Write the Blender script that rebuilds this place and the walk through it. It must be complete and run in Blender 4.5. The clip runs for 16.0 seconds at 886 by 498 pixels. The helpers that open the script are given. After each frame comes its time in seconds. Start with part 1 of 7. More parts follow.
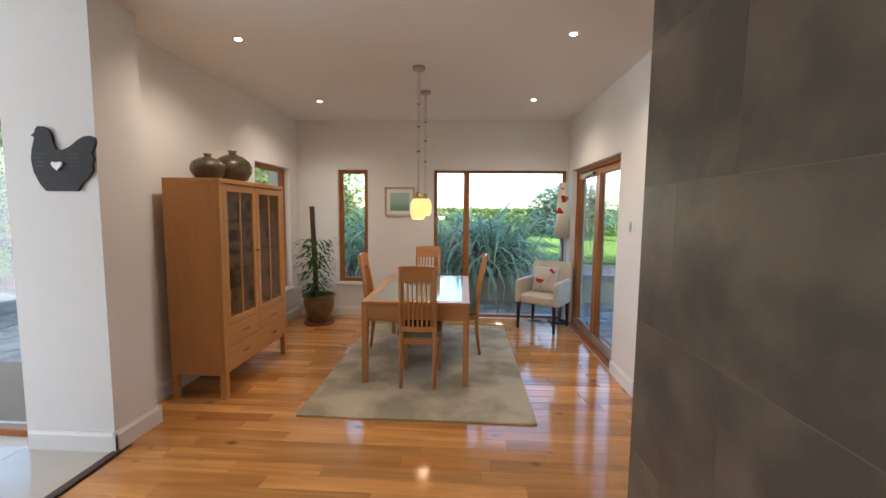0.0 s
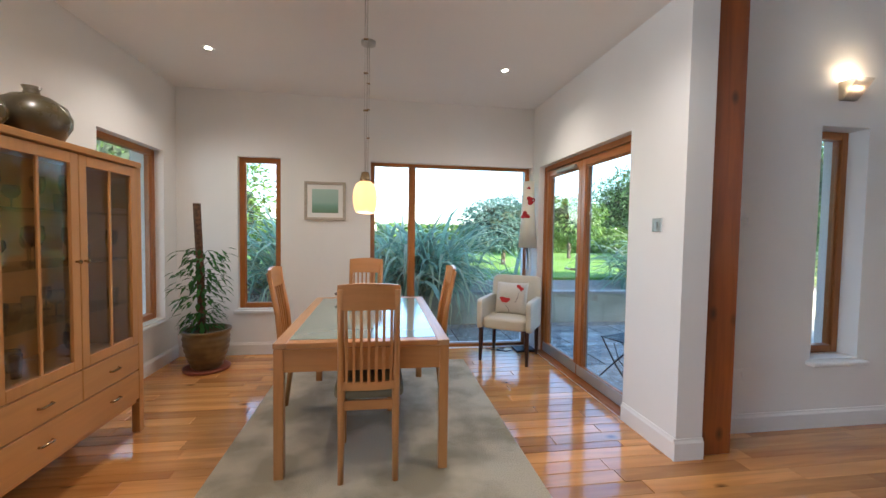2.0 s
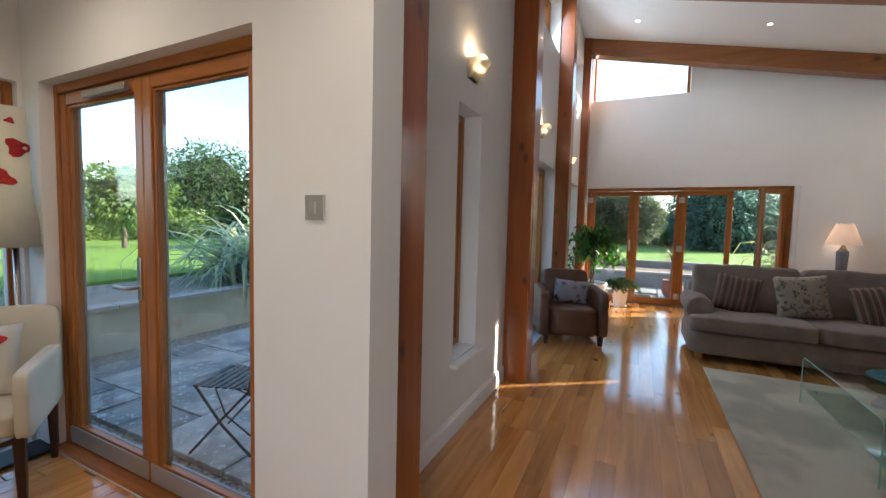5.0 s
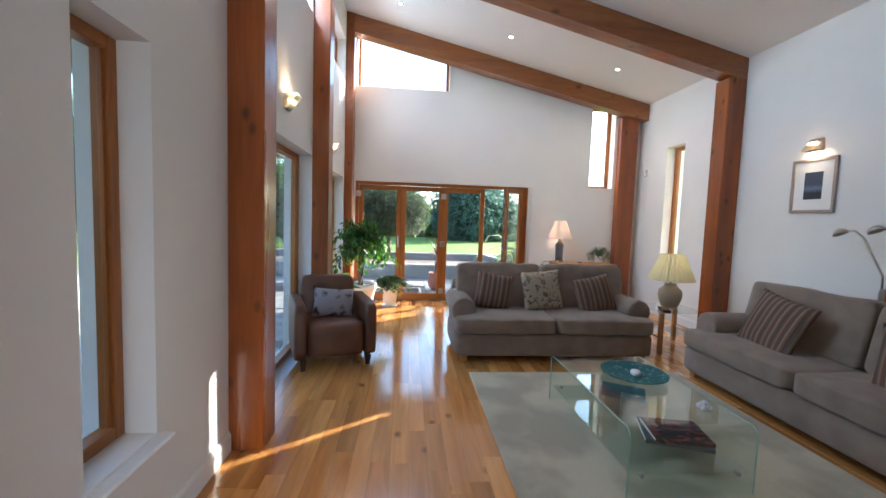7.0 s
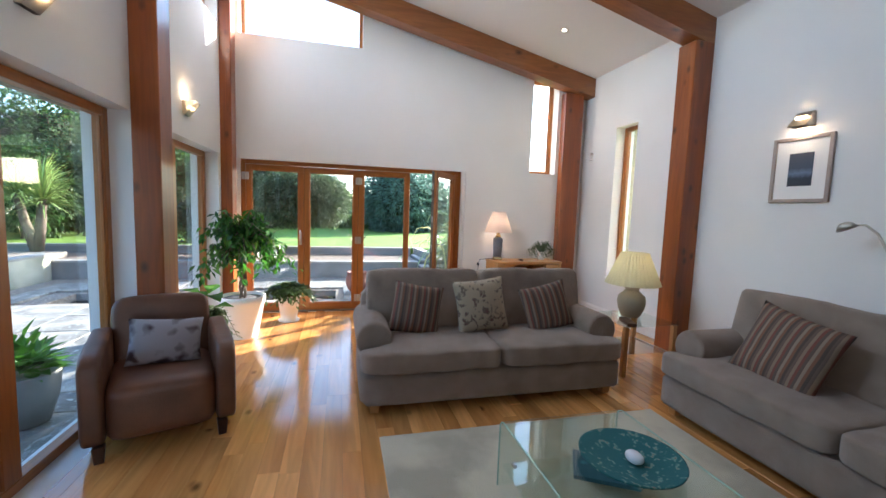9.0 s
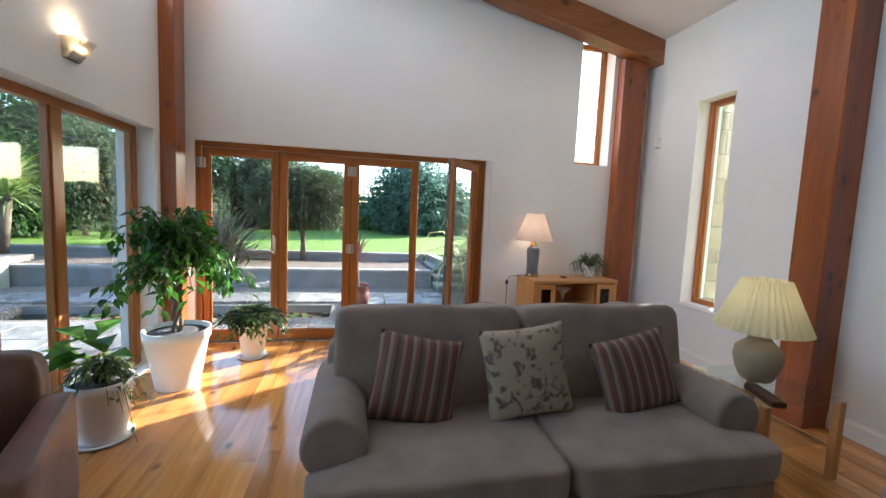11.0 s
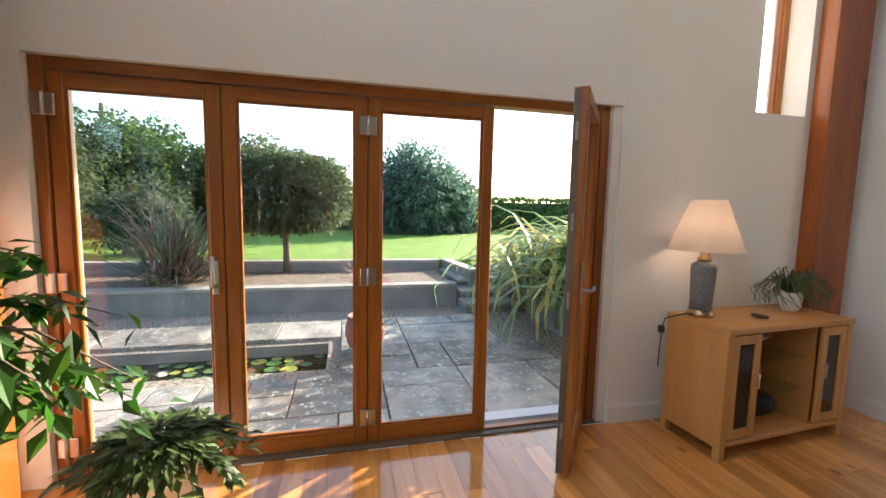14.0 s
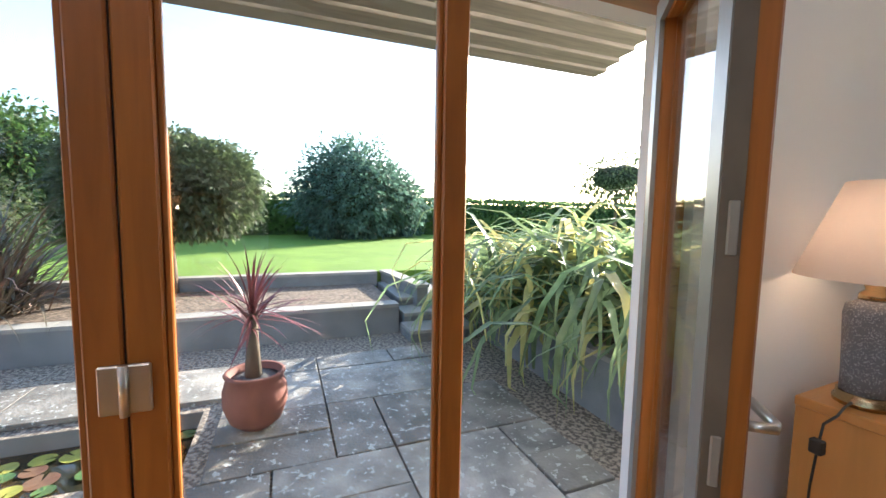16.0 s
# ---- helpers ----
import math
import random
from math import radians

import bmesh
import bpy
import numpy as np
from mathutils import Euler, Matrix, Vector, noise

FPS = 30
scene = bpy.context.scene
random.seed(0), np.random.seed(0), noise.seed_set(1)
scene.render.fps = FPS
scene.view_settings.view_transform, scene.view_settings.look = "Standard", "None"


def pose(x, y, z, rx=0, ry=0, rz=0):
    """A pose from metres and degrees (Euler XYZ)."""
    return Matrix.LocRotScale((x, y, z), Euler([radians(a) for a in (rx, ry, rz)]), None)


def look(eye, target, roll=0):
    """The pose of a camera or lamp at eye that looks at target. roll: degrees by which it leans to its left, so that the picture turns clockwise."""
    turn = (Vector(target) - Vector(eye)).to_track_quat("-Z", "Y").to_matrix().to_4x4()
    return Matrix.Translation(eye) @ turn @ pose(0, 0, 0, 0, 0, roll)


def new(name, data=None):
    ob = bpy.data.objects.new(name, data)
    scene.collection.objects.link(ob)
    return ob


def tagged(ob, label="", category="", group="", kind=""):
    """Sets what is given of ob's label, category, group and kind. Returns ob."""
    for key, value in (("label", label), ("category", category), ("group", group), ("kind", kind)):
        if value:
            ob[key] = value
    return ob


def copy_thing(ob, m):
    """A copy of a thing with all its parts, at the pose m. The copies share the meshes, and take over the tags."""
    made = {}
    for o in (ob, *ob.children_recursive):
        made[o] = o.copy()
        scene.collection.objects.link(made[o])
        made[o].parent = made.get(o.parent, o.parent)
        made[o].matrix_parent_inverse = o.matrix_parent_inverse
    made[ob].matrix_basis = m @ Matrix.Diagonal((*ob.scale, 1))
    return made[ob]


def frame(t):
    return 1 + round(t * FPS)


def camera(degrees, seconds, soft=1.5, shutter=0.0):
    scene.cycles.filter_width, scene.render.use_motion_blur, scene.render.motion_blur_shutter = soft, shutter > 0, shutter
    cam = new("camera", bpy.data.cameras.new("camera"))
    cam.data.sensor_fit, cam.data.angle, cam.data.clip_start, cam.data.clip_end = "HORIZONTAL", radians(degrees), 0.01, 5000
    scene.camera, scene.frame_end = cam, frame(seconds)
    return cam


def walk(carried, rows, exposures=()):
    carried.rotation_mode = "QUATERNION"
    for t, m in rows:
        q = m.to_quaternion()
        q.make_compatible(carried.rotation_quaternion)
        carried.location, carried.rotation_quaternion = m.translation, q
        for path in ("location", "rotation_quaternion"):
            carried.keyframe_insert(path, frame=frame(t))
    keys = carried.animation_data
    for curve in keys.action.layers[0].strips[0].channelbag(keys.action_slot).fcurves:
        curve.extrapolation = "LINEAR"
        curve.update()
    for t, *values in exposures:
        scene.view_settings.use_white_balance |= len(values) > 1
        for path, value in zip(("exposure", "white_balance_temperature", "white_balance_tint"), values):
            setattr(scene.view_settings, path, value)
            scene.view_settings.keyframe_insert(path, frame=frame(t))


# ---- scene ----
cam = camera(95.1, 16.0)
PATH = [
    (0, (0.25, 0.145, 1.544), (0.145, 2.134, 1.362), 0.6),
    (0.5, (0.145, 0.427, 1.464), (0.107, 2.421, 1.314), 0.8),
    (1, (0.062, 0.727, 1.394), (0.103, 2.724, 1.283), 1.3),
    (1.5, (-0.021, 1.053, 1.377), (0.131, 3.045, 1.29), 1.2),
    (2, (-0.086, 1.362, 1.366), (0.22, 3.337, 1.282), 0.9),
    (2.5, (-0.076, 1.673, 1.353), (0.442, 3.603, 1.270), 1.2),
    (3, (-0.018, 1.952, 1.353), (0.758, 3.792, 1.259), 1.0),
    (3.5, (0.076, 2.220, 1.365), (1.142, 3.909, 1.262), 0.8),
    (4, (0.233, 2.453, 1.359), (1.595, 3.913, 1.252), 0.8),
    (4.5, (0.419, 2.604, 1.376), (2.029, 3.785, 1.256), 1.0),
    (5, (0.613, 2.742, 1.393), (2.409, 3.610, 1.262), 1.4),
    (7.5, (1.839, 2.703, 1.48), (3.808, 2.384, 1.326), 2.0),
    (8, (2.141, 2.599, 1.485), (4.092, 2.191, 1.318), 1.9),
    (8.5, (2.460, 2.505, 1.508), (4.399, 2.047, 1.330), 1.6),
    (9, (2.797, 2.364, 1.495), (4.726, 1.87, 1.309), 2.0),
    (11.5, (4.558, 2.025, 1.480), (6.512, 1.640, 1.292), 2.6),
    (12, (4.934, 2.060, 1.478), (6.891, 1.701, 1.280), 2.4),
    (12.5, (5.322, 2.125, 1.460), (7.280, 1.767, 1.270), 2.0),
    (13, (5.702, 2.180, 1.445), (7.659, 1.814, 1.255), 1.7),
    (13.5, (6.084, 2.212, 1.438), (8.032, 1.803, 1.242), 1.4),
    (14, (6.462, 2.235, 1.428), (8.396, 1.766, 1.232), 1.2),
    (14.5, (6.850, 2.205, 1.430), (8.756, 1.631, 1.223), 1.3),
    (15, (7.180, 2.115, 1.426), (9.068, 1.490, 1.220), 1.2),
    (15.5, (7.507, 1.978, 1.408), (9.377, 1.294, 1.212), 1.3),
    (16, (7.848, 1.808, 1.392), (9.702, 1.078, 1.215), 1.0),
]
walk(cam, [(t, look(eye, target, roll)) for t, eye, target, roll in PATH], [(0, 2.5, 5950, 12), (1.5, 2.85, 5600, 11), (2.5, 2.52, 5350, 9), (3.5, 2.32, 5350, 9), (5, 2.25, 5900, 10), (7.5, 2.75, 5600, 10), (9, 2.7, 5600, 10), (11.5, 2.35, 5650, 9), (12.5, 2.2, 5850, 9), (14, 2.2, 6500, 11), (16, 2.25, 6100, 12)])

# ---- light ----
SUN = Vector((0.545, -0.779, 0.31)).normalized()
world = bpy.data.worlds.new("sky")
scene.world = world
world.use_nodes = True
wn = world.node_tree.nodes
sky = wn.new("ShaderNodeTexSky")
sky.sky_type, sky.sun_disc = "NISHITA", False
sky.sun_elevation, sky.sun_rotation = math.asin(SUN.z), math.atan2(SUN.x, SUN.y)
sky.air_density, sky.dust_density, sky.ozone_density = 1.0, 1.0, 1.5
world.node_tree.links.new(sky.outputs[0], wn["Background"].inputs[0])
wn["Background"].inputs[1].default_value = 0.15
sun = new("sun", bpy.data.lights.new("sun", "SUN"))
sun.data.energy, sun.data.angle, sun.data.color = 5.0, radians(0.5), (1.0, 0.87, 0.7)
sun.matrix_world = look((0, 0, 20), Vector((0, 0, 20)) - SUN)



def window_light(x, y, z, wide, high, direction, power, colour=(0.86, 0.93, 1.0)):
    """An added area lamp that stands in for sky light and brightens the rooms."""
    d = bpy.data.lights.new("window_light", "AREA")
    d.shape, d.size, d.size_y, d.energy, d.color = "RECTANGLE", wide, high, power, colour
    new("window_light", d).matrix_world = look((x, y, z), Vector((x, y, z)) + Vector(direction))


# Unseen fill at the kitchen's west end, larger than the opening behind it.
window_light(-6.3, 0.0, 1.3, 2.8, 2.2, (1, 0, 0), 22, (0.97, 0.97, 1.0))
# Two fills added outside the high north windows to lift the south wall.
window_light(5.3, 4.02, 3.93, 1.5, 0.6, (-0.2, -1, -0.5), 11, (0.74, 0.86, 1.0))
window_light(7.36, 4.02, 3.93, 1.8, 0.6, (-0.6, -1, -0.6), 6, (0.74, 0.86, 1.0))


def downlight(x, y, z, power=24, lean=0.0):
    """A recessed ceiling spotlight: a steel ring, a bright lens and its lamp."""
    s = thing("downlight", "small round recessed ceiling spotlight, lit", "ceiling light", (x, y, z), 0, "recessed spotlights in the ceiling")
    s.rotation_euler = (lean, 0, 0)
    bm = bmesh.new()
    lathe(bm, [(0.030, -0.002), (0.045, -0.004), (0.045, 0.0), (0.030, 0.004)], 20)
    part("ring", bm, M_STEEL, s)
    bm = bmesh.new()
    lathe(bm, [(0.0, -0.006), (0.020, -0.006), (0.024, -0.0035)], 16)
    part("lens", bm, M_LAMP, s, "glowing lamp lens")
    d = bpy.data.lights.new("spot", "SPOT")
    d.energy, d.spot_size, d.spot_blend, d.shadow_soft_size, d.color = power, radians(150), 0.9, 0.04, (1.0, 0.80, 0.60)
    lamp = new("spot_lamp", d)
    lamp.location = (x, y, z - 0.03)


# ---- materials ----
def rgb(c):
    return (*c, 1.0)


def surf(name, base, other=None, rough=0.5, scale=4.0, bump=0.0, fine=80.0, metal=0.0, stretch=(1, 1, 1), island=0.0, coat=0.0, spec=0.5, sheen=0.0, contrast=1.0):
    """A surface whose colour wanders between base and other, with a fine relief."""
    m = bpy.data.materials.new(name)
    m.use_nodes = True
    t, n = m.node_tree, m.node_tree.nodes
    b = n["Principled BSDF"]
    other = other or tuple(c * 0.82 for c in base)
    tc, mp = n.new("ShaderNodeTexCoord"), n.new("ShaderNodeMapping")
    mp.inputs["Scale"].default_value = stretch
    t.links.new(tc.outputs["Object"], mp.inputs[0])
    no = n.new("ShaderNodeTexNoise")
    no.inputs["Scale"].default_value, no.inputs["Detail"].default_value = scale, 6
    t.links.new(mp.outputs[0], no.inputs["Vector"])
    ra = n.new("ShaderNodeValToRGB")
    ra.color_ramp.elements[0].color, ra.color_ramp.elements[1].color = rgb(base), rgb(other)
    ra.color_ramp.elements[0].position, ra.color_ramp.elements[1].position = 0.5 - 0.2 / contrast, 0.5 + 0.2 / contrast
    t.links.new(no.outputs[0], ra.inputs[0])
    out = ra.outputs[0]
    if island:
        oi, hs, mr = n.new("ShaderNodeObjectInfo"), n.new("ShaderNodeHueSaturation"), n.new("ShaderNodeMapRange")
        ge, ad = n.new("ShaderNodeNewGeometry"), n.new("ShaderNodeMath")
        ad.operation = "ADD"
        fr = n.new("ShaderNodeMath")
        fr.operation = "FRACT"
        sh = n.new("ShaderNodeMath")
        sh.operation = "MULTIPLY"
        sh.inputs[1].default_value = 47.0
        t.links.new(fr.outputs[0], sh.inputs[0])
        t.links.new(sh.outputs[0], mp.inputs["Location"])
        t.links.new(oi.outputs["Random"], ad.inputs[0])
        t.links.new(ge.outputs["Random Per Island"], ad.inputs[1])
        t.links.new(ad.outputs[0], fr.inputs[0])
        t.links.new(fr.outputs[0], mr.inputs[0])
        mr.inputs["To Min"].default_value, mr.inputs["To Max"].default_value = 1 - island, 1 + island
        t.links.new(mr.outputs[0], hs.inputs["Value"])
        t.links.new(out, hs.inputs["Color"])
        out = hs.outputs[0]
    t.links.new(out, b.inputs["Base Color"])
    fi = n.new("ShaderNodeTexNoise")
    fi.inputs["Scale"].default_value, fi.inputs["Detail"].default_value = fine, 4
    t.links.new(mp.outputs[0], fi.inputs["Vector"])
    rm = n.new("ShaderNodeMapRange")
    rm.inputs["To Min"].default_value, rm.inputs["To Max"].default_value = max(0.0, rough - 0.06), min(1.0, rough + 0.06)
    t.links.new(no.outputs[0], rm.inputs[0])
    t.links.new(rm.outputs[0], b.inputs["Roughness"])
    if bump:
        bu = n.new("ShaderNodeBump")
        bu.inputs["Strength"].default_value, bu.inputs["Distance"].default_value = min(1.0, bump * 2), bump * 0.01
        t.links.new(fi.outputs[0], bu.inputs["Height"])
        t.links.new(bu.outputs[0], b.inputs["Normal"])
    b.inputs["Metallic"].default_value, b.inputs["Coat Weight"].default_value = metal, coat
    b.inputs["Coat Roughness"].default_value = 0.12
    b.inputs["Specular IOR Level"].default_value, b.inputs["Sheen Weight"].default_value = spec, sheen
    return m


def wood(name, light, dark, rough=0.35, along="x", grain=9.0, knots=0.0, island=0.0, coat=0.0, bump=0.1, knot_size=0.14, grain_depth=0.78):
    """Timber with grain along one axis, and knots."""
    m = surf(name, light, dark, rough, 1.2, bump, 30.0, island=island, coat=coat, stretch={"x": (0.35, 4, 4), "y": (4, 0.35, 4), "z": (4, 4, 0.35)}[along])
    t, n = m.node_tree, m.node_tree.nodes
    b = n["Principled BSDF"]
    src = b.inputs["Base Color"].links[0].from_socket
    mp = next(x for x in n if x.bl_idname == "ShaderNodeMapping")
    wv = n.new("ShaderNodeTexNoise")
    wv.inputs["Scale"].default_value, wv.inputs["Detail"].default_value, wv.inputs["Distortion"].default_value = grain, 5, 1.2
    t.links.new(mp.outputs[0], wv.inputs["Vector"])
    mr = n.new("ShaderNodeMapRange")
    mr.inputs["From Min"].default_value, mr.inputs["From Max"].default_value = 0.35, 0.7
    mr.inputs["To Min"].default_value, mr.inputs["To Max"].default_value = 1.04 + (0.9 - grain_depth) * 0.3, grain_depth
    t.links.new(wv.outputs[0], mr.inputs[0])
    mx = n.new("ShaderNodeMix")
    mx.data_type, mx.blend_type = "RGBA", "MULTIPLY"
    mx.inputs[0].default_value = 1.0
    t.links.new(src, mx.inputs[6])
    t.links.new(mr.outputs[0], mx.inputs[7])
    out = mx.outputs[2]
    if knots:
        vo, tc = n.new("ShaderNodeTexVoronoi"), next(x for x in n if x.bl_idname == "ShaderNodeTexCoord")
        m2 = n.new("ShaderNodeMapping")
        m2.inputs["Scale"].default_value = {"x": (0.6, 1, 1), "y": (1, 0.6, 1), "z": (1, 1, 0.6)}[along]
        t.links.new(tc.outputs["Object"], m2.inputs[0])
        if mp.inputs["Location"].links:
            t.links.new(mp.inputs["Location"].links[0].from_socket, m2.inputs["Location"])
        t.links.new(m2.outputs[0], vo.inputs["Vector"])
        vo.inputs["Scale"].default_value = knots
        kr = n.new("ShaderNodeMapRange")
        kr.inputs["From Min"].default_value, kr.inputs["From Max"].default_value = knot_size * 0.25, knot_size
        kr.inputs["To Min"].default_value, kr.inputs["To Max"].default_value = 0.3, 1.0
        t.links.new(vo.outputs["Distance"], kr.inputs[0])
        mk = n.new("ShaderNodeMix")
        mk.data_type, mk.blend_type = "RGBA", "MULTIPLY"
        mk.inputs[0].default_value = 1.0
        t.links.new(out, mk.inputs[6])
        t.links.new(kr.outputs[0], mk.inputs[7])
        out = mk.outputs[2]
    t.links.new(out, b.inputs["Base Color"])
    return m


def glow(name, colour, strength, base=(0.8, 0.78, 0.7)):
    m = surf(name, base, rough=0.4)
    b = m.node_tree.nodes["Principled BSDF"]
    b.inputs["Emission Color"].default_value, b.inputs["Emission Strength"].default_value = rgb(colour), strength
    return m


def glass(name, tint=(0.96, 0.98, 0.97), gloss=0.02, weight=0.35):
    """A thin pane: clear, with a mirror gloss that grows at grazing angles."""
    m = bpy.data.materials.new(name)
    m.use_nodes = True
    t, n = m.node_tree, m.node_tree.nodes
    n.remove(n["Principled BSDF"])
    tr, gl, mx, lw = n.new("ShaderNodeBsdfTransparent"), n.new("ShaderNodeBsdfGlossy"), n.new("ShaderNodeMixShader"), n.new("ShaderNodeLayerWeight")
    tr.inputs[0].default_value, gl.inputs["Roughness"].default_value = rgb(tint), gloss
    po, ma = n.new("ShaderNodeMath"), n.new("ShaderNodeMath")
    po.operation, ma.operation = "POWER", "MULTIPLY_ADD"
    po.inputs[1].default_value, ma.inputs[1].default_value, ma.inputs[2].default_value = 4.0, weight * 1.6, 0.045
    t.links.new(lw.outputs["Facing"], po.inputs[0])
    t.links.new(po.outputs[0], ma.inputs[0])
    t.links.new(ma.outputs[0], mx.inputs[0])
    t.links.new(tr.outputs[0], mx.inputs[1])
    t.links.new(gl.outputs[0], mx.inputs[2])
    t.links.new(mx.outputs[0], n["Material Output"].inputs[0])
    return m


M_LAMP = glow("lamp_lens", (1.0, 0.86, 0.62), 9.0)
M_LAMPW = glow("warm_bulb", (1.0, 0.62, 0.28), 8.0)
M_WALL = surf("white_wall_paint", (0.8, 0.79, 0.77), (0.77, 0.76, 0.735), 0.85, 1.5, 0.12, 60)
M_CEIL = surf("white_ceiling_paint", (0.82, 0.81, 0.79), (0.8, 0.79, 0.77), 0.9, 1.0, 0.05, 60)
M_TRIM = surf("white_gloss_trim", (0.8, 0.79, 0.77), (0.76, 0.75, 0.73), 0.4, 3)
M_BOARD = wood("oak_floor_board", (0.74, 0.37, 0.112), (0.46, 0.185, 0.045), 0.12, "x", 3.5, 4.0, 0.22, 0.4, 0.03, 0.13)
M_GAP = surf("dark_floor_joint", (0.22, 0.11, 0.045), rough=0.8)
M_BEAM = wood("red_stained_pine", (0.37, 0.098, 0.015), (0.19, 0.043, 0.007), 0.30, "z", 5.0, 6.0, 0, 0.2, 0.05, 0.2)
M_BEAMY = wood("stained_pine_beam", (0.35, 0.13, 0.035), (0.21, 0.068, 0.018), 0.3, "y", 5.0, 4.0, 0, 0.3, 0.05, 0.18)
M_FRAME = wood("window_frame_wood", (0.42, 0.155, 0.030), (0.30, 0.098, 0.019), 0.35, "z", 6.0)
M_FRAMEH = wood("window_frame_rail_wood", (0.42, 0.155, 0.030), (0.30, 0.098, 0.019), 0.35, "y", 6.0)
M_FRAMEX = wood("window_frame_rail_wood_long", (0.42, 0.155, 0.030), (0.30, 0.098, 0.019), 0.35, "x", 6.0)
M_OAK = wood("light_oak_veneer", (0.58, 0.28, 0.085), (0.51, 0.24, 0.07), 0.33, "z", 5.0, grain_depth=0.93)
M_OAKX = wood("light_oak_veneer_cross", (0.58, 0.28, 0.085), (0.51, 0.24, 0.07), 0.33, "y", 5.0, grain_depth=0.93)
M_BEECH = wood("beech_wood", (0.52, 0.25, 0.085), (0.43, 0.195, 0.062), 0.33, "z", 7.0, grain_depth=0.9)
M_BEECHX = wood("beech_wood_cross", (0.52, 0.25, 0.085), (0.43, 0.195, 0.062), 0.33, "x", 7.0, grain_depth=0.9)
M_GLASS = glass("window_glass")
M_TABLEGLASS = glass("table_glass", (0.94, 0.985, 0.965), 0.02, 0.45)
M_STEEL = surf("brushed_steel", (0.6, 0.58, 0.55), rough=0.3, metal=1.0)
M_BRASS = surf("aged_brass", (0.45, 0.33, 0.18), rough=0.25, metal=1.0)
M_ALU = surf("grey_aluminium", (0.33, 0.315, 0.285), rough=0.45, metal=0.4)
M_TILE = surf("taupe_stone_tile", (0.072, 0.064, 0.051), (0.128, 0.104, 0.076), 0.45, 3.5, 0.25, 30, island=0.14, contrast=1.9)
M_SOFA = surf("taupe_woven_fabric", (0.33, 0.245, 0.185), (0.22, 0.16, 0.12), 0.95, 6.0, 0.9, 260, sheen=0.25)
M_LEATHER = surf("brown_leather", (0.15, 0.060, 0.028), (0.085, 0.035, 0.018), 0.42, 5.0, 0.3, 120)
M_CREAM = surf("cream_leather", (0.66, 0.60, 0.47), (0.58, 0.52, 0.40), 0.5, 4.0, 0.1, 100)
M_DARKWOOD = wood("dark_walnut", (0.06, 0.022, 0.012), (0.03, 0.012, 0.008), 0.35)
M_POT = surf("white_ceramic", (0.78, 0.77, 0.75), (0.72, 0.71, 0.68), 0.35, 3)
M_SOIL = surf("slate_chips", (0.05, 0.05, 0.055), (0.12, 0.12, 0.125), 0.9, 40, 1.0, 60, contrast=3)
M_LEAF = surf("green_leaf", (0.045, 0.13, 0.022), (0.02, 0.07, 0.012), 0.4, 6, island=0.45)
M_LEAF2 = surf("bright_leaf", (0.10, 0.22, 0.035), (0.05, 0.13, 0.02), 0.45, 6, island=0.4)
M_BARK = surf("grey_bark", (0.16, 0.12, 0.085), (0.08, 0.06, 0.045), 0.9, 12, 0.8, 40, stretch=(1, 1, 0.3))
M_PHOR = surf("green_striped_blade", (0.25, 0.33, 0.17), (0.09, 0.14, 0.065), 0.45, 5, island=0.5)
M_PHORY = surf("cream_blade", (0.52, 0.47, 0.21), (0.33, 0.33, 0.12), 0.5, 5, island=0.3)
M_TREE = surf("dark_foliage", (0.07, 0.12, 0.04), (0.035, 0.07, 0.025), 0.6, 3, island=0.5)
M_TREE2 = surf("bluegreen_foliage", (0.12, 0.19, 0.15), (0.06, 0.11, 0.085), 0.6, 3, island=0.45)
M_TREE3 = surf("olive_foliage", (0.085, 0.11, 0.055), (0.04, 0.062, 0.03), 0.6, 3, island=0.5)
M_HEDGE = surf("hedge_foliage", (0.13, 0.20, 0.04), (0.06, 0.11, 0.025), 0.7, 3, island=0.5)
M_GRASS = surf("lawn", (0.17, 0.29, 0.025), (0.115, 0.215, 0.02), 0.9, 2.0, 0.8, 90)
def leafy(m, amount=0.42):
    """Lets light through thin leaves."""
    t, n = m.node_tree, m.node_tree.nodes
    b = n["Principled BSDF"]
    tl, mx = n.new("ShaderNodeBsdfTranslucent"), n.new("ShaderNodeMixShader")
    hs = n.new("ShaderNodeHueSaturation")
    hs.inputs["Value"].default_value, hs.inputs["Saturation"].default_value = 1.5, 1.1
    t.links.new(b.inputs["Base Color"].links[0].from_socket, hs.inputs["Color"])
    t.links.new(hs.outputs[0], tl.inputs[0])
    mx.inputs[0].default_value = amount
    t.links.new(b.outputs[0], mx.inputs[1])
    t.links.new(tl.outputs[0], mx.inputs[2])
    t.links.new(mx.outputs[0], n["Material Output"].inputs[0])


for _m in (M_LEAF, M_LEAF2, M_PHOR, M_PHORY, M_TREE, M_TREE2, M_TREE3, M_HEDGE):
    leafy(_m)
M_STONE = surf("grey_sandstone", (0.20, 0.185, 0.16), (0.11, 0.105, 0.095), 0.8, 5.0, 0.5, 50, island=0.3)
M_GRAVEL = surf("gravel", (0.40, 0.335, 0.27), (0.13, 0.107, 0.09), 0.95, 30, 1.0, 60, contrast=3)
M_RENDER = surf("grey_rendered_block", (0.235, 0.24, 0.245), (0.165, 0.17, 0.175), 0.9, 3.0, 0.4, 60)
M_COPING = surf("concrete_coping", (0.38, 0.36, 0.33), (0.26, 0.25, 0.23), 0.9, 4.0, 0.4, 60)


